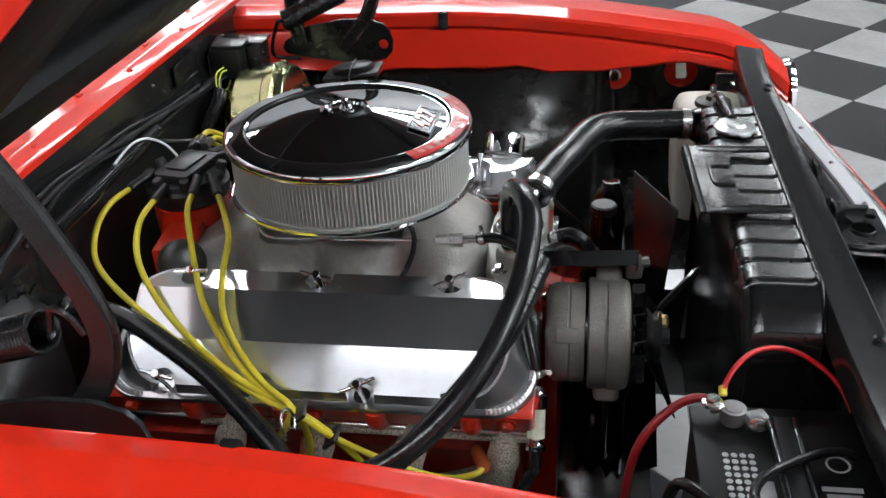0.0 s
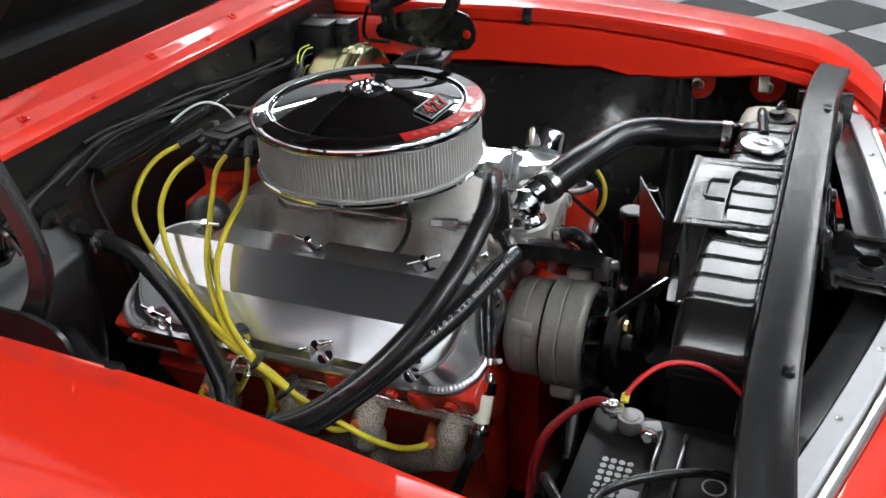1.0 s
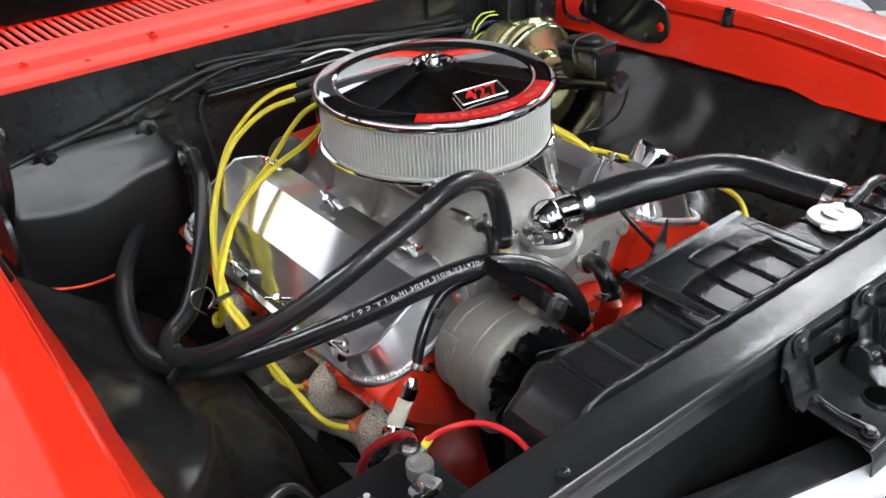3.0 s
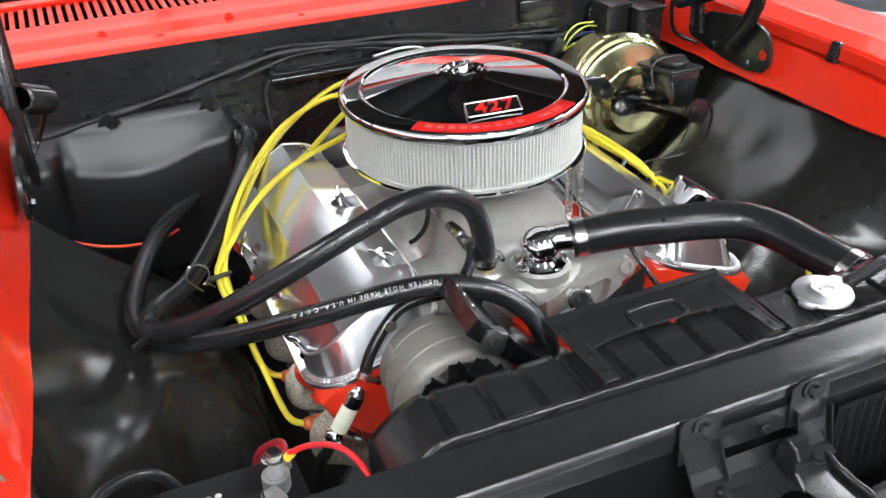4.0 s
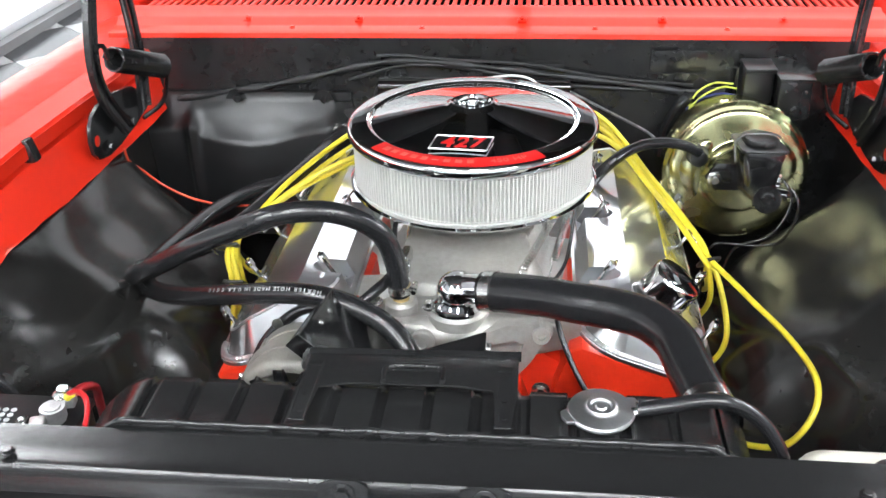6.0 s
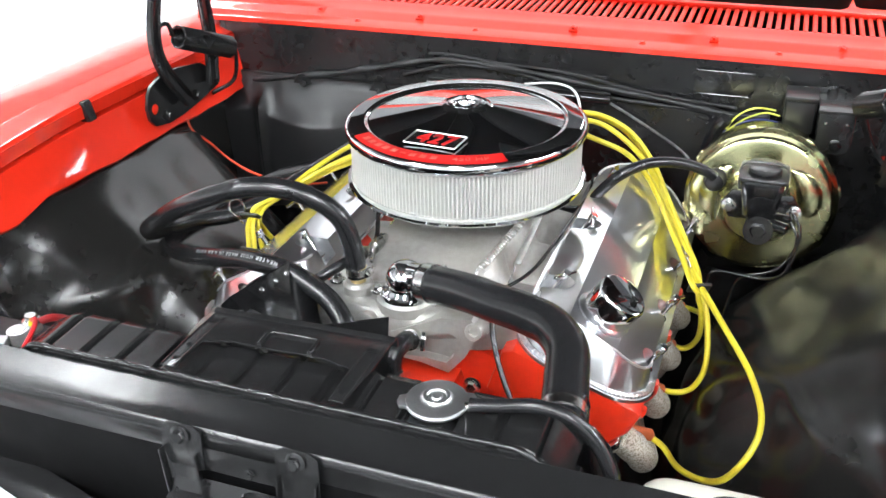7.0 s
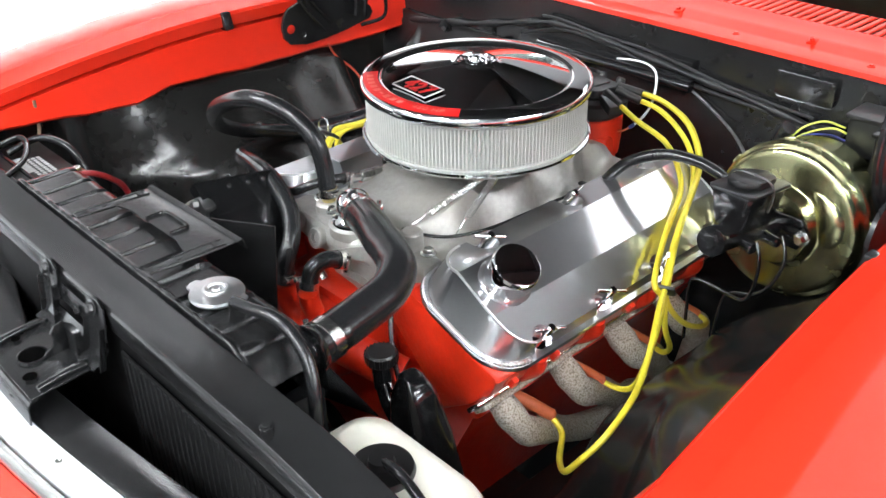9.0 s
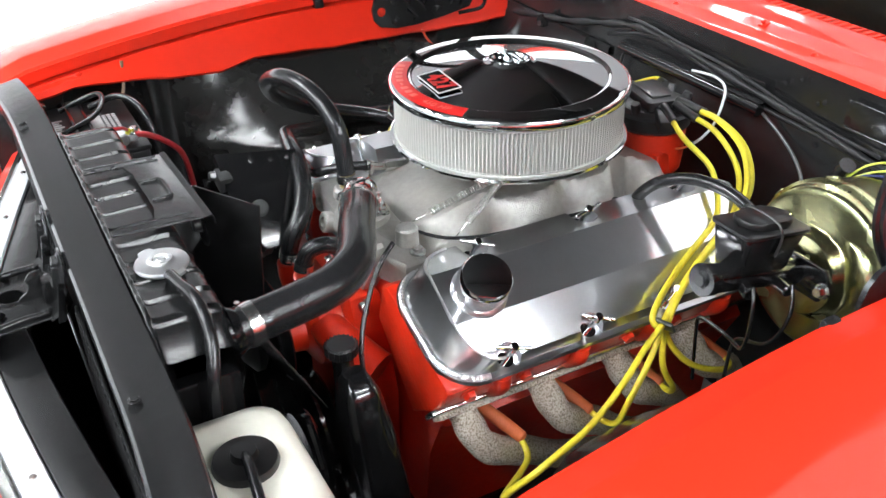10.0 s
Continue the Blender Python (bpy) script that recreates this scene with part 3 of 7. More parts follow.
def make_latch():
    t = thing("hood_latch_bracket", "black stamped steel hood latch bracket with holes", "bracket")
    bm = bm_new()
    w = 0.072
    poly = [(-w, -0.055), (w, -0.055), (w, 0.035), (0.05, 0.045), (-0.05, 0.045), (-w, 0.035)]
    prism(bm, poly, -0.0015, 0.0015, pose(0.0, -0.705, 0.797, 4, 0, 0), 0.0008)
    part("bracket", bm, CHASSIS, t)
    for x0 in (-0.058, 0.062):
        bm = bm_new()
        tube(bm, [(x0 + 0.004, -0.748, 0.7995), (x0, -0.715, 0.801), (x0 + 0.003, -0.690, 0.803)], 0.0042, 10, 6)
        part("stamped_rib", bm, CHASSIS, t)
    for x0, x1 in ((-0.070, -0.058), (0.058, 0.060)):
        bm = bm_new()
        sheet(bm, [[(x0 + (x1 - x0) * u + dx, -0.664 - 0.010 * u - fold, 0.846 - 0.052 * u) for dx, fold in ((-0.019, 0.009), (-0.018, 0.002), (-0.014, 0.0), (0.014, 0.0), (0.018, 0.002), (0.019, 0.009))] for u in (0.0, 0.3, 0.7, 1.0)], 0.002)
        part("hanger_strut", bm, CHASSIS, t)
    bm = bm_new()
    sheet(bm, [[(x, y, z) for x in (-0.062, -0.02, 0.02, 0.056)] for y, z in ((-0.6625, 0.852), (-0.6640, 0.842), (-0.6640, 0.826))], 0.002)
    part("hanger_strip", bm, CHASSIS, t)
    bm = bm_new()
    bolt(bm, (0.006, -0.666, 0.836), (0, -1, 0), 0.004, 0.004)
    part("bolt", bm, BLACK, t)
    bm = bm_new()
    sheet(bm, [[(x, y, z) for x in (-0.074, -0.03, 0.03, 0.074)] for y, z in ((-0.752, 0.7935), (-0.762, 0.792), (-0.766, 0.786), (-0.768, 0.762))], 0.002)
    part("front_fold", bm, CHASSIS, t)
    bm = bm_new()
    sheet(bm, [[(x, y, z) for x in (-0.080, -0.03, -0.028, 0.022, 0.024, 0.078)] for y, z in ((-0.690, 0.799), (-0.676, 0.804), (-0.668, 0.818))], 0.002)
    part("rear_lip", bm, CHASSIS, t)
    bm = bm_new()
    lathe(bm, [(0.0185, 0), (0.0175, 0.0035), (0.016, 0.004), (0.016, 0)], (0.0, -0.727, 0.797), (0, 0, 1), 20, cap=False)
    part("ring", bm, BLACK, t)
    for r, x, y in ((0.0155, 0.0, -0.727), (0.008, 0.037, -0.745), (0.005, -0.046, -0.728)):
        bm = bm_new()
        lathe(bm, [(0.0, 0.0), (r, 0.0)], (x, y, 0.7994), (0, 0, 1), 20, cap=False)
        part("hole", bm, VOID, t)
    for x, y in ((-0.055, -0.690), (0.055, -0.690), (-0.058, -0.750)):
        bm = bm_new()
        bolt(bm, (x, y, 0.799), (0, 0, 1), 0.006, 0.006)
        part("bolt", bm, BLACK, t)
    bm = bm_new()
    m = Matrix(((0, 0, 1, 0), (1, 0, 0, 0), (0, 1, 0, 0), (0, 0, 0, 1)))
    prism(bm, [(-0.676, 0.797), (-0.720, 0.797), (-0.716, 0.804), (-0.704, 0.810), (-0.702, 0.818), (-0.706, 0.826), (-0.700, 0.834), (-0.690, 0.836), (-0.680, 0.828)], 0.012, 0.016, m, 0.001)
    prism(bm, [(-0.676, 0.797), (-0.690, 0.797), (-0.688, 0.830), (-0.680, 0.830)], 0.016, 0.040, m, 0.001)
    part("latch_hook", bm, CHASSIS, t)
    return t


make_latch()


def nose_bow(x):
    """How far the nose edge sweeps back at x."""
    return 0.049 * (abs(x) / 0.28) ** 1.2 - 0.075 * x


def make_nose():
    t = thing("grille_header_panel", "black nose panel with a white painted grille edge", "nose panel")

    def arc(y0, z0):
        return [(-0.66 + 1.32 * i / 60, y0 + nose_bow(-0.66 + 1.32 * i / 60), z0) for i in range(61)]
    bm = bm_new()
    sheet(bm, [arc(-0.716, 0.740), arc(-0.718, 0.758), arc(-0.720, 0.760), arc(-0.762, 0.760), arc(-0.766, 0.757)], 0.002)
    part("black_strip", bm, CHASSIS, t)
    bm = bm_new()
    sheet(bm, [arc(-0.766, 0.759), arc(-0.768, 0.763), arc(-0.794, 0.763), arc(-0.797, 0.760), arc(-0.799, 0.735)], 0.002)
    part("white_strip", bm, WHITE, t, "white painted edge strip with rivets")
    bm = bm_new()
    sheet(bm, [arc(-0.800, 0.750), arc(-0.803, 0.756), arc(-0.809, 0.757), arc(-0.813, 0.753), arc(-0.815, 0.740)], 0.002)
    part("moulding", bm, STEEL, t, "thin bright metal moulding")
    bm = bm_new()
    sheet(bm, [arc(-0.816, 0.742), arc(-0.836, 0.732), arc(-0.870, 0.69), arc(-0.885, 0.53)], 0.002)
    part("valance", bm, RED, t)
    for i in range(7):
        x = -0.45 + 0.15 * i
        bm = bm_new()
        lathe(bm, [(0.0045, 0), (0.004, 0.002), (0, 0.003)], (x, -0.781 + nose_bow(x), 0.763), (0, 0, 1), 10)
        part("rivet", bm, STEEL, t)
    return t


make_nose()

# ---- radiator ----
def make_radiator():
    t = thing("radiator", "black radiator with a ribbed top tank", "radiator")
    bm = bm_new()
    rows = []
    prof = [(-0.603, 0.855), (-0.604, 0.876), (-0.600, 0.881), (-0.594, 0.878), (-0.540, 0.879), (-0.528, 0.876), (-0.522, 0.866), (-0.520, 0.80), (-0.603, 0.80), (-0.603, 0.855)]
    n = 420
    for k in range(n + 1):
        x = -0.335 + 0.63 * k / n
        end = max(0.0, (-0.285 - x) / 0.05, (x - 0.255) / 0.04)
        rib = ((x + 0.3295) / 0.0455) % 1.0
        dip = -0.0058 * max(0.0, 1 - (abs(rib - 0.15) / 0.115) ** 6)
        rows.append([(x, y, z - 0.034 * end ** 1.6 * (1 if z > 0.81 else 0) + (dip if 2 <= i <= 5 and end < 0.3 else 0)) for i, (y, z) in enumerate(prof)])
    sheet(bm, rows)
    bm.faces.new([v for v in bm.verts[:len(prof) - 1]])
    part("top_tank", bm, CHASSIS, t, smooth=50)
    bm = bm_new()
    tube(bm, [(-0.335 + 0.63 * k / 56, -0.603, 0.8812 + 0.0004 * math.sin(k * 1.55) - 0.03 * max(0, abs(-0.02 - (-0.335 + 0.63 * k / 56)) - 0.27) / 0.04) for k in range(57)], lambda u: 0.0034 + 0.0003 * math.sin(u * 88) + 0.00025 * math.sin(u * 203), 10, 4)
    part("seam", bm, CHASSIS, t, "uneven soldered seam")
    bm = bm_new()
    box(bm, (-0.02, -0.562, 0.57), (0.60, 0.055, 0.46), None, 0.003)
    part("core", bm, CHASSIS, t)
    for s, x in ((-1, -0.325), (1, 0.285)):
        bm = bm_new()
        box(bm, (x, -0.562, 0.57), (0.022, 0.075, 0.48), None, 0.004)
        part("side_strap", bm, GLOSS, t)
    bm = bm_new()
    cyl(bm, (0.268, -0.525, 0.842), (0.27, -0.478, 0.846), 0.021, 20)
    lathe(bm, [(0.030, 0), (0.026, 0.01), (0.021, 0.014)], (0.268, -0.522, 0.842), (0.02, 1, 0.05), 20)
    part("outlet_neck", bm, GLOSS, t)
    bm = bm_new()
    lathe(bm, [(0.025, 0), (0.025, 0.004), (0.019, 0.006), (0.019, 0.010)], (0.157, -0.563, 0.876), (0, 0, 1), 28)
    neck = part("filler_neck", bm, GLOSS, t)
    bm = bm_new()
    lathe(bm, [(0.0, 0.0060), (0.004, 0.0060), (0.0055, 0.0045), (0.0090, 0.0045), (0.0100, 0.0070), (0.0130, 0.0070), (0.0145, 0.0052), (0.0180, 0.0040), (0.0270, 0.0036), (0.0300, 0.0026), (0.0312, 0.0), (0.0300, -0.003)], (0.157, -0.563, 0.884), (0, 0, 1), 40)
    for a in (20, 200):
        d = Vector((math.cos(radians(a)), math.sin(radians(a)), 0))
        prism(bm, [(-0.006, -0.012), (0.007, -0.008), (0.009, 0.0), (0.007, 0.008), (-0.006, 0.012)], -0.002, 0.002, Matrix.Translation(Vector((0.157, -0.563, 0.884)) + d * 0.0295) @ pose(0, 0, 0, 0, 0, a), 0.001)
    part("cap", bm, WELD, neck, "ridged bright steel pressure cap")
    bm = bm_new()
    cyl(bm, (0.174, -0.563, 0.882), (0.205, -0.560, 0.884), 0.005, 10)
    part("overflow_nipple", bm, STEEL, neck)
    # stamped bracket plate bolted over the tank
    bm = bm_new()
    m = pose(-0.024, -0.526, 0.8855, -1, 0, 0)
    poly = [(-0.106, -0.020), (-0.105, -0.074), (-0.089, -0.074), (-0.087, -0.022), (-0.060, -0.014), (0.050, -0.012), (0.082, -0.020), (0.084, -0.074), (0.100, -0.074), (0.104, -0.020), (0.104, 0.046), (-0.106, 0.040)]
    prism(bm, poly, 0, 0.0022, m, 0.0007)
    plate = part("bracket_plate", bm, CHASSIS, t, "black stamped bracket plate")
    bm = bm_new()
    sheet(bm, [[m @ Vector((-0.108 + 0.214 * k / 10, 0.038 + 0.006 * k / 10 + dy, dz)) for k in range(11)] for dy, dz in ((-0.006, 0.0022), (-0.002, 0.0040), (0.002, 0.0036), (0.004, -0.001), (0.005, -0.010))], 0.0015)
    part("rear_lip", bm, CHASSIS, plate)
    bm = bm_new()
    rim = [(-0.026, -0.012), (-0.027, 0.008), (-0.021, 0.015), (0.024, 0.016), (0.031, 0.010), (0.031, -0.010)]
    tube(bm, [m @ Vector((x, y, 0.003)) for x, y in rim], 0.0028, 10, 6)
    part("stamped_rib", bm, CHASSIS, plate)
    for x0 in (-0.097, 0.092):
        bm = bm_new()
        tube(bm, [m @ Vector((x0 - 0.007, -0.072, 0.002)), m @ Vector((x0 - 0.008, -0.01, 0.002)), m @ Vector((x0 - 0.007, 0.026, 0.002))], 0.0012, 8, 6)
        part("edge_rib", bm, CHASSIS, plate)
        bm = bm_new()
        tube(bm, [m @ Vector((x0 + 0.007, -0.072, 0.002)), m @ Vector((x0 + 0.007, -0.03, 0.002)), m @ Vector((x0 + 0.007, 0.026, 0.002))], 0.0012, 8, 6)
        part("edge_rib", bm, CHASSIS, plate)
        for y in (-0.060, -0.034):
            bm = bm_new()
            lathe(bm, [(0.0030, 0), (0.0028, 0.0012), (0.0, 0.0014)], m @ Vector((x0, y, 0.002)), (0, 0, 1), 10)
            part("rivet", bm, GLOSS, plate)
        bm = bm_new()
        prism(bm, rounded(0.016, 0.007, 0.0034), 0.0023, 0.0029, m @ pose(x0, 0.016, 0))
        part("slot", bm, DECALBLACK, plate)
    return t


make_radiator()

# ---- engine ----
def make_block():
    t = thing("engine_block", "orange-red painted engine block with a front cover", "engine")
    bm = bm_new()
    prof = [(-0.20, 0.35), (-0.21, 0.50), (-0.26, 0.58), (-0.16, 0.70), (-0.09, 0.74), (0.09, 0.74), (0.16, 0.70), (0.26, 0.58), (0.21, 0.50), (0.20, 0.35)]
    prism(bm, [(x, z) for x, z in prof], -0.28, 0.258, Matrix(((1, 0, 0, 0), (0, 0, -1, 0), (0, 1, 0, 0), (0, 0, 0, 1))), 0.006)
    part("block", bm, ENGINE_RED, t)
    bm = bm_new()
    prism(bm, [(-0.12, 0.36), (-0.13, 0.55), (-0.08, 0.70), (0.08, 0.70), (0.13, 0.55), (0.12, 0.36)], 0.260, 0.310, Matrix(((1, 0, 0, 0), (0, 0, -1, 0), (0, 1, 0, 0), (0, 0, 0, 1))), 0.008)
    part("timing_cover", bm, ENGINE_RED, t)
    # water pump with its two legs
    bm = bm_new()
    lathe(bm, [(0.0, 0.09), (0.028, 0.088), (0.034, 0.05), (0.06, 0.035), (0.066, 0.0)], (0.0, -0.31, 0.62), (0, -1, 0), 28)
    tube(bm, [(0.02, -0.335, 0.64), (-0.030, -0.345, 0.66), (-0.044, -0.352, 0.685), (-0.045, -0.353, 0.712)], 0.017, 12)
    tube(bm, [(0.0, -0.33, 0.63), (0.10, -0.325, 0.64), (0.15, -0.30, 0.62)], 0.028, 12)
    tube(bm, [(0.0, -0.33, 0.66), (0.012, -0.348, 0.70), (0.015, -0.352, 0.722)], 0.015, 12)
    part("water_pump", bm, ENGINE_RED, t)
    bm = bm_new()
    lathe(bm, [(0.085, 0), (0.088, 0.004), (0.074, 0.014), (0.088, 0.024), (0.088, 0.030), (0.074, 0.040), (0.088, 0.050), (0.085, 0.054), (0.03, 0.050), (0.0, 0.050)], (0.0, -0.335, 0.43), (0, -1, 0), 36)
    part("crank_pulley", bm, GLOSS, t, "black grooved crank pulley")
    return t


make_block()


def make_head(side):
    t = thing("cylinder_head", "orange-red painted cylinder head below a valve cover", "cylinder head", group="cylinder heads")
    bm = bm_new()
    prof = [(0.140, 0.752), (0.155, 0.758), (0.318, 0.699), (0.322, 0.692), (0.308, 0.662), (0.276, 0.634), (0.22, 0.59), (0.12, 0.69)]
    prism(bm, [(side * x, z) for x, z in prof], -0.285, 0.285, Matrix(((1, 0, 0, 0), (0, 0, 1, 0), (0, 1, 0, 0), (0, 0, 0, 1))), 0.005)
    part("casting", bm, ENGINE_RED, t)
    for k in range(7):
        y = -0.25 + 0.083 * k
        bm = bm_new()
        bolt(bm, (side * 0.315, y, 0.677), (side, 0, -0.45), 0.009, 0.008)
        part("bolt", bm, ENGINE_RED, t)
    for k in range(4):
        y = -0.205 + 0.122 * k
        bm = bm_new()
        tube(bm, [(side * 0.292, y, 0.652), (side * 0.318, y, 0.676), (side * 0.321, y, 0.694)], 0.013, 12, 6)
        part("cast_boss", bm, ENGINE_RED, t)
    bm = bm_new()
    box(bm, (side * 0.288, -0.002, 0.638), (0.008, 0.585, 0.030), pose(0, 0, 0, 0, side * 42, 0), 0.002)
    part("exhaust_gasket", bm, STEEL, t, "bright steel exhaust gasket edge")
    return t


for s in (-1, 1):
    make_head(s)


def cover_top(x):
    """Height of the folded top plate at |x|."""
    return interp(x, (0.160, 0.176, 0.218, 0.281, 0.322), (0.797, 0.799, 0.800, 0.762, 0.718))


def cover_base(x):
    return 0.7615 - 0.36 * (x - 0.150)


def cover_ring(x0, x1, ly, r, n=24):
    ring = rounded(x1 - x0, 2 * ly, r, n)
    return [((x0 + x1) / 2 + x, y) for x, y in ring]


def make_valve_cover(side):
    t = thing("valve_cover", "polished fabricated aluminium valve cover with welded seams", "valve cover", group="valve covers")
    bm = bm_new()
    top = [bm.verts.new((x, y, 0)) for x, y in cover_ring(0.166, 0.322, 0.252, 0.052)]
    bm.faces.new(top)
    for x in (0.218, 0.281):
        bmesh.ops.bisect_plane(bm, geom=bm.verts[:] + bm.edges[:] + bm.faces[:], plane_co=(x, 0, 0), plane_no=(1, 0, 0))
    rim = [e for e in bm.edges if e.is_boundary]
    ext = bmesh.ops.extrude_edge_only(bm, edges=rim)
    low = {v for v in ext["geom"] if isinstance(v, bmesh.types.BMVert)}
    for v in bm.verts:
        x, y = v.co.x, v.co.y
        if v in low:
            x = 0.244 + (x - 0.244) * 1.10 - 0.008
            y = y * 1.105
            v.co = (side * x, y, cover_base(x) + 0.004)
        else:
            v.co = (side * x, y, cover_top(x))
    bmesh.ops.holes_fill(bm, edges=[e for e in bm.edges if e.is_boundary])
    bmesh.ops.recalc_face_normals(bm, faces=bm.faces[:])
    me = bpy.data.meshes.new("shell")
    bm.to_mesh(me)
    bm.free()
    solid = bpy.data.objects.new("shell_raw", me)
    scene.collection.objects.link(solid)
    # pockets for the hold-down bolts
    cut = bm_new()
    n = Vector((side * 0.52, 0, 0.85))
    inner = [(0.170, y) for y in (-0.167, 0.012, 0.188)]
    outer = [(0.312, y) for y in (-0.195, -0.067, 0.062, 0.195)]
    u = Vector((-side * 0.853, 0, 0.522))
    for x, y in inner + outer:
        way = 1 if x < 0.2 else -1
        at = Vector((side * 0.170, y, 0.772)) if way > 0 else Vector((side * 0.312, y, 0.706))
        m = Matrix.Translation(at) @ Matrix(((u.x * way, 0, n.x, 0), (0, 1, 0, 0), (u.z * way, 0, n.z, 0), (0, 0, 0, 1)))
        r = 0.0175
        arc = [(r * math.cos(radians(a)), r * math.sin(radians(a))) for a in range(90, 271, 15)]
        prism(cut, [(0.07, 0.021), (0.014, r)] + arc + [(0.014, -r), (0.07, -0.021)], -0.006 if way > 0 else 0.0, 0.12, m)
    bmesh.ops.recalc_face_normals(cut, faces=cut.faces[:])
    cme = bpy.data.meshes.new("cutter")
    cut.to_mesh(cme)
    cut.free()
    cutter = bpy.data.objects.new("cutter", cme)
    scene.collection.objects.link(cutter)
    mod = solid.modifiers.new("pockets", "BOOLEAN")
    mod.operation, mod.solver, mod.object = "DIFFERENCE", "EXACT", cutter
    bev = solid.modifiers.new("edge", "BEVEL")
    bev.width, bev.segments, bev.limit_method, bev.angle_limit = 0.0016, 2, "ANGLE", radians(30)
    final = bpy.data.meshes.new_from_object(solid.evaluated_get(bpy.context.evaluated_depsgraph_get()))
    bpy.data.objects.remove(solid)
    bpy.data.objects.remove(cutter)
    final.name = "shell"
    final.materials.clear()
    final.materials.append(POLISHED)
    final.shade_smooth()
    final.set_sharp_from_angle(angle=radians(6))
    shell = new("shell", final)
    shell.parent = t
    # flange round the base
    bm = bm_new()
    prism(bm, [(side * x, y) for x, y in cover_ring(0.146, 0.330, 0.287, 0.058)], 0, 0.005)
    for v in bm.verts:
        v.co.z += cover_base(abs(v.co.x)) - 0.001
    part("flange", bm, POLISHED, t)
    # weld beads round the ends of plate and flange
    for ring, zf, r in ((cover_ring(0.167, 0.321, 0.2515, 0.052, 26), cover_top, 0.0020), (cover_ring(0.150, 0.326, 0.281, 0.056, 26), cover_base, 0.0042)):
        for sy in (-1, 1):
            pts = [(side * x, y, zf(x) + (0.005 if r > 0.003 else 0.0)) for x, y in ring if y * sy > 0.19]
            pts.sort(key=lambda p: side * p[0])
            bm = bm_new()
            tube(bm, pts, lambda u: r * (1 + 0.10 * math.sin(u * 210) + 0.06 * math.sin(u * 61)), 8, 6)
            part("weld_bead", bm, WELD, t, "rippled aluminium weld bead")
    for x, y in inner + outer:
        up = 0.046 if x < 0.2 else 0.042
        base = Vector((side * (0.170 if x < 0.2 else 0.310), y, (0.772 if x < 0.2 else 0.704)))
        lathe_pad = 0.011
        bm = bm_new()
        tip = base + n * up
        cyl(bm, base - n * 0.02, tip, 0.0035, 10)
        lathe(bm, [(lathe_pad, 0), (lathe_pad, 0.002)], base + n * 0.004, n, 16)
        ang = (17 * y * 100 + 40 * (x > 0.2)) % 70 - 35
        d = Vector((math.sin(radians(ang)) * side, math.cos(radians(ang)), 0))
        d = (d - n * d.dot(n)).normalized()
        cyl(bm, tip - d * 0.024, tip + d * 0.024, 0.0028, 10, 0.001)
        cyl(bm, tip - n * 0.006, tip + n * 0.006, 0.006, 12, 0.001)
        part("wing_bolt", bm, CHROME, t, "chrome T-handle hold-down bolt")
    return t


for s in (-1, 1):
    make_valve_cover(s)


def make_breather():
    n = Vector((0.52, 0, 0.85))
    c = Vector((0.251, -0.199, 0.776))
    t = thing("breather_cap", "chrome push-in breather cap on a valve cover", "breather cap")
    bm = bm_new()
    lathe(bm, [(0.038, 0), (0.038, 0.006), (0.034, 0.010), (0.027, 0.012), (0.027, 0.020)], c, n, 36)
    part("base", bm, POLISHED, t)
    bm = bm_new()
    lathe(bm, [(0.030, 0.004), (0.034, 0.006), (0.0345, 0.034), (0.0338, 0.038), (0.0320, 0.0405), (0.0300, 0.0410), (0.0, 0.0415)], c + n * 0.008, Vector((0.56, -0.06, 0.82)), 48)
    part("cap", bm, CHROME, t)
    return t


make_breather()


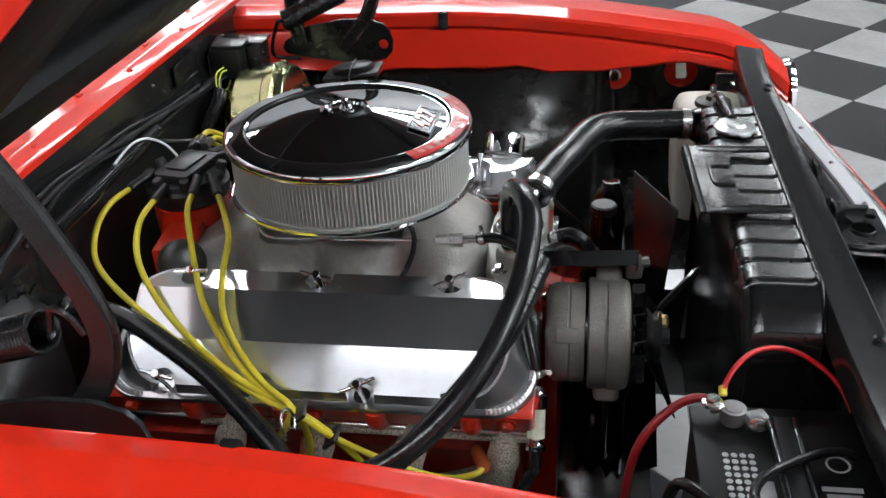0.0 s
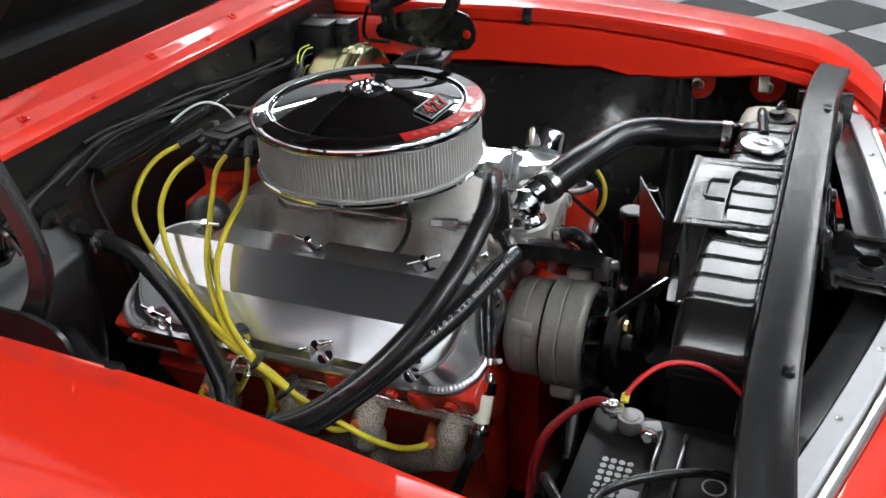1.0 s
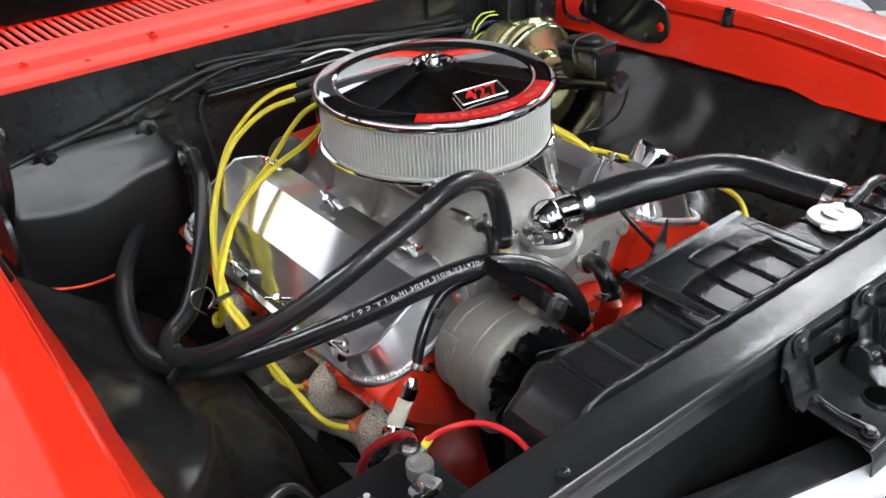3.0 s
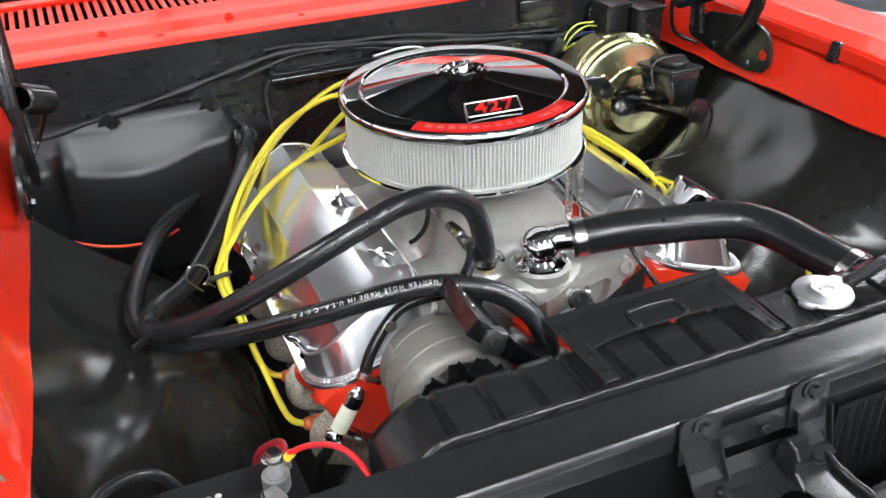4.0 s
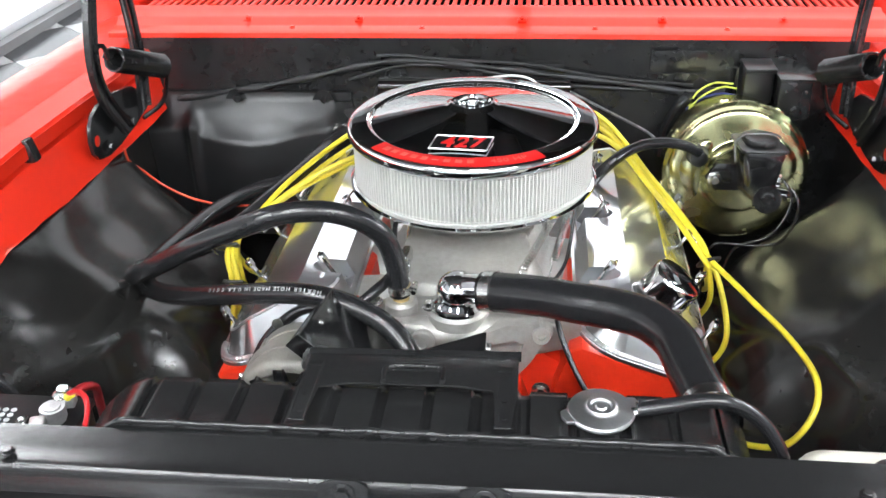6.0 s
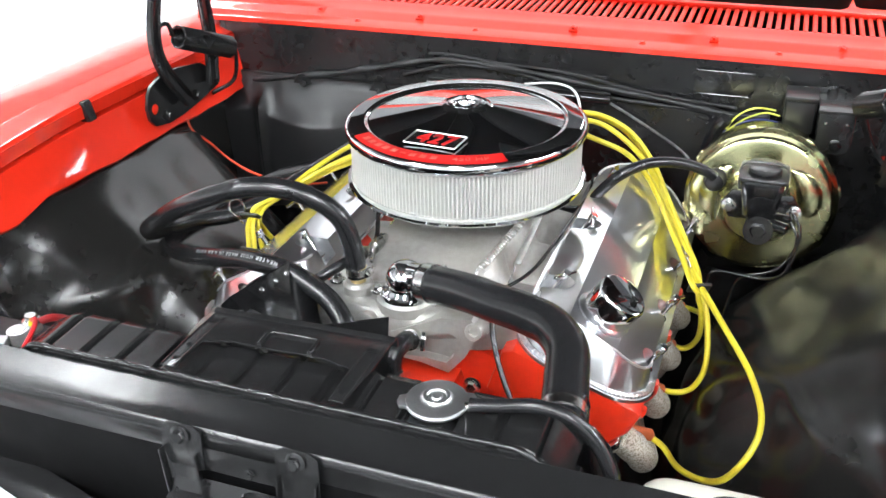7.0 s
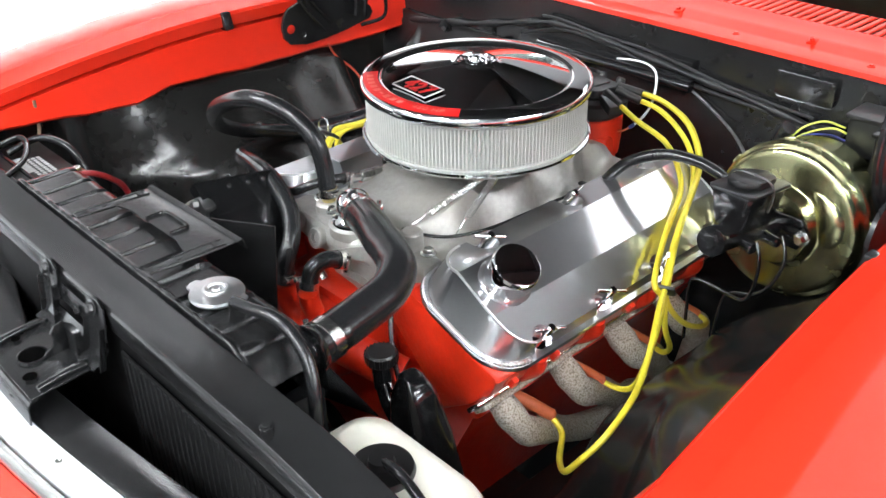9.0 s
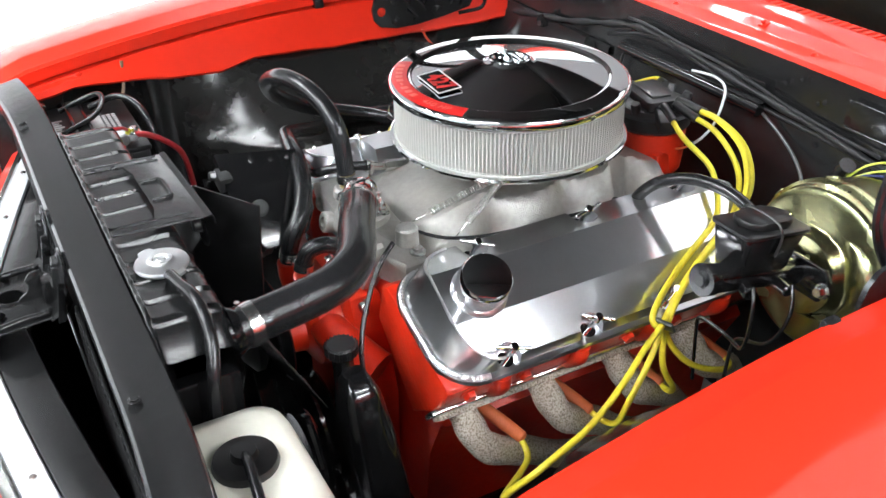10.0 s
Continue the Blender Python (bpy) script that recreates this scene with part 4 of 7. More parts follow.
def make_intake():
    t = thing("intake_manifold", "cast aluminium intake manifold between the valve covers", "intake manifold")
    rows = []
    for k in range(91):
        y = -0.215 + 0.45 * k / 90
        row = []
        for j in range(61):
            x = -0.172 + 0.344 * j / 60
            ax = abs(x)
            hump = 0.816 - 0.030 * max(0, (-y - 0.085) / 0.115) ** 1.6 - 0.03 * max(0, (y - 0.10) / 0.13) ** 2 - 0.10 * max(0.0, ax - 0.045) ** 1.6
            hump -= 0.016 * min(1.0, max(0.0, (y + 0.085) / 0.012)) * min(1.0, max(0.0, (0.125 - y) / 0.012))
            ridge = max(0.0, math.cos((y + 0.02) * math.pi / 0.125) ** 2) ** 0.45
            side = 0.722 + 0.046 * ridge - 0.10 * max(0.0, ax - 0.105) * ridge
            w = 0.050 + 0.020 * math.cos(min(1, max(-1, (y - 0.01) / 0.215)) * math.pi / 2) ** 0.5 + 0.014 * ridge
            u = min(1.0, max(0.0, (ax - w - 0.008) / 0.026))
            s = u * u * (3 - 2 * u)
            z = hump * (1 - s) + side * s
            if y < -0.19:
                z -= 0.07 * ((-0.19 - y) / 0.025) ** 2
            row.append((x, y, z))
        rows.append(row)
    bm = bm_new()
    sheet(bm, rows, 0.01)
    part("plenum", bm, CAST, t)
    bm = bm_new()
    lathe(bm, [(0.07, 0.0), (0.068, 0.02), (0.06, 0.022)], (0, 0.02, 0.795), (0, 0, 1), 4)
    part("carburetor_pad", bm, CAST, t)
    # water crossover at the front
    bm = bm_new()
    poly = [(-0.150, -0.02), (-0.150, 0.02), (-0.10, 0.04), (-0.02, 0.045), (0.06, 0.04), (0.15, 0.03), (0.155, -0.01), (0.10, -0.022), (0.06, -0.026), (0.0, -0.028), (-0.06, -0.036), (-0.10, -0.025)]
    prism(bm, poly, 0.735, 0.777, pose(0, -0.245, 0), 0.008)
    tube(bm, [(-0.10, -0.250, 0.757), (-0.03, -0.262, 0.760), (0.05, -0.258, 0.762), (0.12, -0.240, 0.755)], 0.021, 14)
    lathe(bm, [(0.022, 0), (0.021, 0.022), (0.017, 0.026)], (-0.077, -0.238, 0.768), (0, 0, 1), 18)
    lathe(bm, [(0.040, 0), (0.040, 0.014), (0.036, 0.018)], (-0.003, -0.246, 0.774), (0, 0, 1), 28)
    lathe(bm, [(0.017, 0), (0.016, 0.03), (0.013, 0.033)], (0.094, -0.222, 0.770), (0, 0, 1), 16)
    part("water_crossover", bm, CAST, t)
    # front flange with a recess cast into it
    bm = bm_new()
    outer = [(-0.013, 0.752), (-0.012, 0.716), (0.030, 0.712), (0.068, 0.703), (0.092, 0.734), (0.113, 0.776), (0.100, 0.792), (0.060, 0.788)]
    inner = [(0.006, 0.744), (0.007, 0.721), (0.036, 0.723), (0.066, 0.720), (0.076, 0.732), (0.082, 0.762), (0.070, 0.768), (0.040, 0.758)]
    rings = []
    for ring, y in ((outer, -0.262), (outer, -0.284), (inner, -0.286), (inner, -0.272)):
        rings.append([bm.verts.new((x, y - 0.010 * (z - 0.74), z)) for x, z in ring])
    for a, b in zip(rings, rings[1:]):
        for k in range(8):
            bm.faces.new([a[k], a[(k + 1) % 8], b[(k + 1) % 8], b[k]])
    bm.faces.new(rings[-1])
    bmesh.ops.bevel(bm, geom=[e for e in bm.edges if e.calc_face_angle(0) > 0.5], offset=0.003, segments=2, affect="EDGES", profile=0.5)
    part("front_flange", bm, CAST, t)
    for x, y, z, r in ((-0.045, -0.272, 0.757, 0.016), (-0.108, -0.252, 0.757, 0.015), (0.104, -0.268, 0.772, 0.012)):
        bm = bm_new()
        lathe(bm, [(r * 1.25, 0), (r, 0.008), (r, 0.020), (r * 0.9, 0.022), (r * 0.5, 0.022), (r * 0.45, 0.017), (0.0, 0.017)], (x, y, z), (0, -1, 0.25), 22)
        part("boss", bm, CAST, t)
    for x, y in ((-0.115, -0.225), (0.128, -0.222), (0.105, -0.295), (-0.035, -0.29)):
        bm = bm_new()
        bolt(bm, (x, y, 0.779 if y > -0.28 else 0.70), (0, 0, 1) if y > -0.28 else (0, -1, 0), 0.008, 0.008)
        part("bolt", bm, STEEL, t)
    # hold-down bolts in the valleys between the runners
    for side in (-1, 1):
        for y in (-0.0825, 0.0425, 0.1675):
            bm = bm_new()
            bolt(bm, (side * 0.150, y, 0.738), (0, 0, 1), 0.008, 0.009)
            part("bolt", bm, STEEL, t)
    bm = bm_new()
    m = pose(-0.026, -0.112, 0.806, 17, 0, 4)
    for a, b in (((-0.03, -0.011), (0.03, -0.011)), ((0.03, -0.011), (0.03, 0.011)), ((0.03, 0.011), (-0.03, 0.011)), ((-0.03, 0.011), (-0.03, -0.011))):
        tube(bm, [m @ Vector((*a, 0)), m @ Vector((*b, 0))], 0.0013, 6, smooth=False)
    for k in range(6):
        box(bm, m @ Vector((-0.021 + 0.0085 * k, 0, 0)), (0.0045, 0.012, 0.003), m.to_3x3().to_4x4(), 0.0008)
    tagged(part("raised_mark", bm, CAST, t, "raised cast maker's mark"), kind="stuff")
    return t


make_intake()


def make_thermostat():
    t = thing("thermostat_housing", "chrome thermostat housing with an elbow neck", "thermostat housing")
    bm = bm_new()
    lathe(bm, [(0.035, 0), (0.036, 0.003), (0.035, 0.007), (0.030, 0.009), (0.028, 0.012)] + [(0.0275 * math.cos(radians(a)), 0.026 + 0.026 * math.sin(radians(a))) for a in range(-25, 91, 9)], (-0.003, -0.246, 0.788), (0, 0, 1), 40)
    tube(bm, [(-0.003, -0.246, 0.817), (0.018, -0.253, 0.822), (0.045, -0.268, 0.828)], 0.020, 18)
    part("body", bm, CHROME, t)
    bm = bm_new()
    bolt(bm, (0.033, -0.228, 0.797), (0, 0, 1), 0.006, 0.008)
    part("bolt", bm, STEEL, t)
    bm = bm_new()
    bolt(bm, (-0.038, -0.262, 0.797), (0, 0, 1), 0.006, 0.008)
    part("bolt", bm, STEEL, t)
    return t


make_thermostat()


def make_carburetor():
    t = thing("carburetor", "grey metal carburetor under the air cleaner", "carburetor")
    bm = bm_new()
    box(bm, (0, 0.02, 0.833), (0.12, 0.15, 0.036), None, 0.006)
    box(bm, (0, -0.075, 0.834), (0.075, 0.035, 0.032), None, 0.006)
    box(bm, (0, 0.115, 0.834), (0.075, 0.035, 0.032), None, 0.006)
    lathe(bm, [(0.062, 0.0), (0.064, 0.02)], (0, 0.0, 0.848), (0, 0, 1), 32)
    part("body", bm, CAST, t)
    bm = bm_new()
    box(bm, (-0.068, -0.01, 0.825), (0.006, 0.07, 0.016), pose(0, 0, 0, 12, 0, 0), 0.002)
    part("choke_lever", bm, STEEL, t)
    bm = bm_new()
    cyl(bm, (0.06, 0.03, 0.82), (0.082, 0.03, 0.82), 0.008, 12)
    box(bm, (0.078, 0.01, 0.826), (0.004, 0.06, 0.012), pose(0, 0, 0, -15, 0, 0), 0.001)
    part("linkage", bm, STEEL, t)
    for a, b in (((0.078, -0.176, 0.805), (0.122, -0.104, 0.856)), ((0.119, -0.138, 0.799), (0.140, -0.098, 0.862))):
        a, b = Vector(a), Vector(b)
        ax = (b - a).normalized()
        f = frame_on(ax)
        pts = [a - ax * 0.030, a - ax * 0.008]
        turns = 22
        for k in range(turns * 8 + 1):
            w = 2 * math.pi * k / 8
            pts.append(a + (b - a) * (k / (turns * 8)) + f @ Vector((0.0052 * math.cos(w), 0.0052 * math.sin(w), 0)))
        pts.append(b + ax * 0.010)
        bm = bm_new()
        tube(bm, pts, 0.0010, 5, smooth=False)
        part("return_spring", bm, STEEL, t, "bright throttle return spring")
    bm = bm_new()
    tube(bm, [(-0.080, 0.130, 0.838), (-0.094, 0.116, 0.816), (-0.096, 0.085, 0.811), (-0.093, 0.03, 0.810), (-0.088, -0.05, 0.808), (-0.082, -0.135, 0.806)], 0.0036, 10)
    part("fuel_line", bm, CHROME, t, "bright bent steel fuel line")
    bm = bm_new()
    cyl(bm, (-0.082, -0.133, 0.806), (-0.081, -0.150, 0.807), 0.0085, 6)
    cyl(bm, (-0.081, -0.152, 0.807), (-0.082, -0.172, 0.809), 0.0095, 6)
    cyl(bm, (-0.082, -0.170, 0.809), (-0.085, -0.200, 0.814), 0.006, 14)
    part("fuel_fitting", bm, STEEL, t)
    return t


make_carburetor()
bm = bm_new()
tube(bm, [(-0.085, -0.080, 0.848), (-0.098, -0.097, 0.842), (-0.102, -0.105, 0.828), (-0.104, -0.105, 0.808), (-0.108, -0.100, 0.790), (-0.116, -0.092, 0.774), (-0.124, -0.085, 0.766)], 0.0036, 8)
whole("vacuum_tube", bm, RUBBER, "thin black vacuum tube down the intake manifold", "tube")


DECALPRINT = mat("worn_decal_print", (0.62, 0.14, 0.11), 0.4)


def make_air_cleaner():
    t = thing("air_cleaner", "round chrome air cleaner with a white pleated filter", "air cleaner")
    bm = bm_new()
    lathe(bm, [(0.1745, 0.936), (0.1775, 0.9365), (0.1785, 0.939), (0.1788, 0.944), (0.1780, 0.948), (0.1765, 0.9502), (0.1745, 0.9513), (0.1715, 0.9527), (0.1700, 0.9530), (0.1520, 0.9542), (0.1500, 0.9543), (0.1485, 0.9540), (0.1472, 0.9530), (0.1455, 0.9512), (0.1440, 0.9508), (0.1425, 0.9511),
               (0.1410, 0.9514), (0.10, 0.9591), (0.06, 0.9666), (0.0415, 0.9701), (0.0400, 0.9704), (0.036, 0.9712), (0.033, 0.9745), (0.030, 0.9760), (0.027, 0.9750), (0.024, 0.9700), (0.0, 0.9690)], n=128, cap=False)
    lid = part("lid", bm, CHROME, t)
    bm = bm_new()
    lathe(bm, [(0.0, 0.0), (0.010, 0.0), (0.009, 0.008), (0.006, 0.012), (0.0, 0.013)], (0, 0, 0.968), n=20)
    for s in (-1, 1):
        box(bm, (s * 0.012, s * 0.004, 0.978), (0.018, 0.006, 0.012), pose(0, 0, 0, 0, s * 25, 20), 0.0025)
    part("wing_nut", bm, CHROME, lid)
    bm = bm_new()
    lathe(bm, [(0.060, 0.853), (0.120, 0.852), (0.166, 0.856), (0.175, 0.858), (0.1785, 0.862), (0.1785, 0.866), (0.174, 0.868), (0.165, 0.866)], n=96, cap=False)
    part("base_pan", bm, CHROME, t)
    bm = bm_new()
    n, rows = 190, []
    for z in (0.866, 0.870, 0.934, 0.938):
        row = []
        for k in range(2 * n + 1):
            a = 2 * math.pi * k / (2 * n)
            r = 0.1700 - (0.007 if k % 2 else 0.0)
            row.append((r * math.cos(a), r * math.sin(a), z))
        rows.append(row)
    sheet(bm, rows)
    part("filter", bm, PAPER, t, "white pleated paper filter behind wire mesh", smooth=0)
    bm = bm_new()
    for z in [0.8716 + 0.0030 * k for k in range(21)]:
        lathe(bm, [(0.1706, z - 0.00032), (0.1711, z), (0.1706, z + 0.00032)], n=95, cap=False)
    for k in range(190):
        a = 2 * math.pi * k / 190
        box(bm, (0.1710 * math.cos(a), 0.1710 * math.sin(a), 0.902), (0.0008, 0.0013, 0.064), pose(0, 0, 0, 0, 0, math.degrees(a)), 0)
    tagged(part("wire_mesh", bm, MESHWIRE, t), kind="stuff")
    bm = bm_new()
    for z in (0.867, 0.935):
        lathe(bm, [(0.168, z - 0.0025), (0.1735, z - 0.0025), (0.1735, z + 0.0025), (0.168, z + 0.0025)], n=96, cap=False)
    part("seal_ring", bm, PAPER, t)
    # red arc decal on the rim and the black numeral plate
    bm = bm_new()
    a0, a1, seg = -137, -53, 40
    sheet(bm, [[(r * math.cos(radians(a0 + (a1 - a0) * k / seg)), r * math.sin(radians(a0 + (a1 - a0) * k / seg)), z) for k in range(seg + 1)] for r, z in ((0.1505, 0.9549), (0.158, 0.9544), (0.1705, 0.9536), (0.1735, 0.9524))])
    arc = part("arc_decal", bm, BADGERED, lid, "red curved decal with faint lettering bars")
    bm = bm_new()
    for k in range(9):
        a = radians(-130 + 43 * k / 8)
        box(bm, (0.1620 * math.cos(a), 0.1620 * math.sin(a), 0.9545), (0.0085, 0.0100 if k != 5 else 0.003, 0.0006), pose(0, 0, 0, 0, 0, math.degrees(a) + 90), 0)
    tagged(part("lettering_bar", bm, DECALPRINT, lid), kind="stuff")
    font = bpy.data.curves.new("lettering", "FONT")
    font.body, font.size, font.extrude, font.space_character = "450 HP", 0.0150, 0.0003, 1.1
    tmp = bpy.data.objects.new("lettering_raw", font)
    scene.collection.objects.link(tmp)
    me = bpy.data.meshes.new_from_object(tmp.evaluated_get(bpy.context.evaluated_depsgraph_get()))
    bpy.data.objects.remove(tmp)
    for v in me.vertices:
        a, r = radians(-78) + v.co.x / 0.162, 0.1675 - v.co.y
        v.co = (r * math.cos(a), r * math.sin(a), 0.9544 + v.co.z)
    me.materials.clear()
    me.materials.append(DECALPRINT)
    lettering = new("lettering", me)
    lettering.parent = lid
    bm = bm_new()
    slope = math.degrees(math.atan2(0.007, 0.04))
    pm = pose(-0.008, -0.113, 0.9582, 10.5, 0, -4)
    prism(bm, [(-0.040, -0.016), (0.036, -0.016), (0.042, 0.016), (-0.034, 0.016)], 0, 0.0012, pm)
    plate = part("numeral_plate", bm, DECALBLACK, lid, "black plate with red numerals 427")
    bm = bm_new()
    c = [(-0.040, -0.016), (0.036, -0.016), (0.042, 0.016), (-0.034, 0.016)]
    for p, q in zip(c, c[1:] + c[:1]):
        tube(bm, [pm @ Vector((*p, 0.0014)), pm @ Vector((*q, 0.0014))], 0.0011, 6, smooth=False)
    part("plate_border", bm, WELD, lid)
    font = bpy.data.curves.new("numerals", "FONT")
    font.body, font.size, font.align_x, font.align_y = "427", 0.034, "CENTER", "CENTER"
    font.extrude, font.shear, font.space_character, font.offset = 0.0006, 0.18, 1.12, 0.0007
    tmp = bpy.data.objects.new("numerals_raw", font)
    scene.collection.objects.link(tmp)
    me = bpy.data.meshes.new_from_object(tmp.evaluated_get(bpy.context.evaluated_depsgraph_get()))
    bpy.data.objects.remove(tmp)
    me.transform(pm @ pose(0.001, 0, 0.0018))
    me.materials.clear()
    me.materials.append(BADGERED)
    num = new("numerals", me)
    num.parent = lid
    return t


make_air_cleaner()


# ---- things on the engine ----
def make_alternator():
    t = thing("alternator", "grey cast alternator with a black cooling fan", "alternator")
    c = Vector((-0.186, -0.292, 0.732))
    ax = (0, -1, 0)
    bm = bm_new()
    lathe(bm, [(0.0, 0.0), (0.050, 0.002), (0.062, 0.008), (0.066, 0.014), (0.066, 0.030), (0.0645, 0.031), (0.0645, 0.033), (0.066, 0.034), (0.066, 0.052)], c, ax, 48)
    part("rear_housing", bm, ALTGREY, t)
    bm = bm_new()
    lathe(bm, [(0.062, 0.051), (0.0625, 0.058)], c, ax, 44)
    part("stator_seam", bm, DECALBLACK, t)
    bm = bm_new()
    lathe(bm, [(0.070, 0.056), (0.0735, 0.058), (0.0735, 0.076), (0.072, 0.0775), (0.072, 0.0795), (0.0735, 0.081), (0.0735, 0.100), (0.0715, 0.106), (0.067, 0.109), (0.060, 0.110), (0.057, 0.108), (0.056, 0.084), (0.030, 0.082), (0.0, 0.082)], c, ax, 48)
    part("front_housing", bm, ALTGREY, t)
    for k in range(4):
        a = radians(90 * k + 35)
        bm = bm_new()
        box(bm, c + Vector((0.040 * math.cos(a), -0.096, 0.040 * math.sin(a))), (0.040, 0.020, 0.012), pose(0, 0, 0, 0, -math.degrees(a), 0), 0.004)
        part("front_web", bm, ALTGREY, t)
    for a in (62, 242):
        a = radians(a)
        bm = bm_new()
        box(bm, c + Vector((0.074 * math.cos(a), -0.082, 0.074 * math.sin(a))), (0.030, 0.034, 0.030), pose(0, 0, 0, 0, -math.degrees(a), 0), 0.008, 3)
        part("mounting_ear", bm, ALTGREY, t)
    for a, y in ((20, -0.082), (150, -0.030), (300, -0.082)):
        a = radians(a)
        r = 0.0725 if y < -0.05 else 0.0650
        bm = bm_new()
        box(bm, c + Vector((r * math.cos(a), y, r * math.sin(a))), (0.006, 0.030, 0.020), pose(0, 0, 0, 0, -math.degrees(a), 0), 0.003, 2)
        part("cast_pad", bm, ALTGREY, t)
    bm = bm_new()
    star = []
    for k in range(12):
        for da, r in ((0.0, 0.046), (3.0, 0.064), (15.0, 0.067), (21.0, 0.047)):
            a = radians(30 * k + da)
            star.append((r * math.cos(a), r * math.sin(a)))
    prism(bm, star, 0.112, 0.1145, Matrix.Translation(c) @ pose(0, 0, 0, 90, 0, 0), 0.0005)
    part("fan_disc", bm, GLOSS, t)
    for k in range(12):
        a = radians(30 * k + 3)
        bm = bm_new()
        box(bm, c + Vector((0.056 * math.cos(a), -0.121, 0.056 * math.sin(a))), (0.022, 0.016, 0.002), pose(0, 0, 0, 0, -math.degrees(a), 0) @ pose(0, 0, 0, 12, 0, 0), 0)
        part("fan_blade", bm, GLOSS, t)
    bm = bm_new()
    lathe(bm, [(0.034, 0.130), (0.036, 0.132), (0.027, 0.140), (0.036, 0.148), (0.034, 0.150), (0.012, 0.150), (0.010, 0.162), (0.0, 0.163)], c, ax, 28)
    part("pulley", bm, DARKSTEEL, t)
    bm = bm_new()
    a, b = Vector((-0.206, -0.436, 0.785)), Vector((-0.147, -0.490, 0.812))
    d = (b - a).normalized()
    side = d.cross(Vector((0, 0, 1))).normalized()
    rows = []
    for u in (0.0, 0.06, 0.5, 0.94, 1.0):
        w = 0.006 if 0.01 < u < 0.99 else 0.003
        rows.append([a.lerp(b, u) + d.cross(side) * k * w for k in (-1, 1)])
    sheet(bm, rows, 0.003)
    part("adjusting_strap", bm, STEEL, t, "flat bare steel adjusting strap")
    bm = bm_new()
    bolt(bm, (-0.186, -0.440, 0.755), (-0.3, -1, 0.2), 0.0085, 0.010)
    part("shaft_nut", bm, BRASS, t, "yellowish plated hex nut")
    bm = bm_new()
    prism(bm, [(-0.055, -0.04), (0.075, -0.05), (0.10, -0.17), (0.02, -0.21), (-0.03, -0.16)], 0, 0.006, pose(-0.186, -0.372, 0.700, 90, 0, 0), 0.001)
    part("lower_bracket", bm, GLOSS, t, "black lower mounting bracket")
    for a in (10, 130, 200, 320):
        a = radians(a)
        p = c + Vector((0.066 * math.cos(a), 0, 0.066 * math.sin(a)))
        bm = bm_new()
        bolt(bm, p + Vector((0, 0.002, 0)), (0, 1, 0), 0.005, 0.006)
        part("through_bolt", bm, STEEL, t)
    return t


make_alternator()


def make_alt_bracket():
    t = thing("alternator_shield", "gloss black sheet shield sloping over the alternator", "shield")
    k = math.sqrt(0.5)
    m = Matrix.Translation((-0.160, -0.350, 0.842)) @ Matrix(((0, -k, k, 0), (1, 0, 0, 0), (0, k, k, 0), (0, 0, 0, 1)))
    bm = bm_new()
    prism(bm, [(-0.058, 0.010), (0.062, -0.008), (0.066, -0.060), (0.060, -0.105), (0.040, -0.138), (0.005, -0.152), (-0.030, -0.148), (-0.048, -0.120), (-0.056, -0.060)], -0.003, 0.0, m, 0.001)
    part("sheet", bm, GLOSS, t)
    bm = bm_new()
    sheet(bm, [[m @ Vector((x, y, z)) for x, y in ((-0.059, 0.011), (-0.057, -0.060), (-0.049, -0.120), (-0.031, -0.149))] for z in (0.0, -0.006, -0.022)], 0.002)
    part("front_lip", bm, GLOSS, t)
    bm = bm_new()
    sheet(bm, [[m @ Vector((x, y, z)) for x, y in ((-0.059, 0.011), (0.0, 0.002), (0.063, -0.008))] for z in (0.0, -0.006, -0.020)], 0.002)
    part("top_lip", bm, GLOSS, t)
    ax = m.to_3x3() @ Vector((0, 0, 1))
    bm = bm_new()
    c = m @ Vector((-0.020, -0.086, 0.0))
    lathe(bm, [(0.013, 0), (0.013, 0.003), (0.011, 0.005), (0, 0.005)], c, ax, 20)
    box(bm, c + ax * 0.0055, (0.022, 0.003, 0.001), m.to_3x3().to_4x4() @ pose(0, 0, 0, 0, 0, 70), 0)
    part("slotted_bolt", bm, DARKSTEEL, t)
    for x, y in ((-0.01, -0.010), (0.02, -0.015), (0.045, -0.018)):
        bm = bm_new()
        lathe(bm, [(0.0035, 0), (0.003, 0.001), (0, 0.0012)], m @ Vector((x, y, 0)), ax, 10)
        part("rivet", bm, STEEL, t)
    bm = bm_new()
    box(bm, (-0.150, -0.405, 0.815), (0.030, 0.022, 0.030), pose(0, 0, 0, 0, 20, 0), 0.006)
    part("mount_ear", bm, DARKSTEEL, t)
    bm = bm_new()
    bolt(bm, (-0.153, -0.414, 0.823), (0, -1, 0.2), 0.007, 0.010)
    part("bolt", bm, DARKSTEEL, t)
    return t


make_alt_bracket()


CAPBLACK = mat("charcoal_bakelite", (0.022, 0.022, 0.023), 0.38, var=0.25, vscale=20)


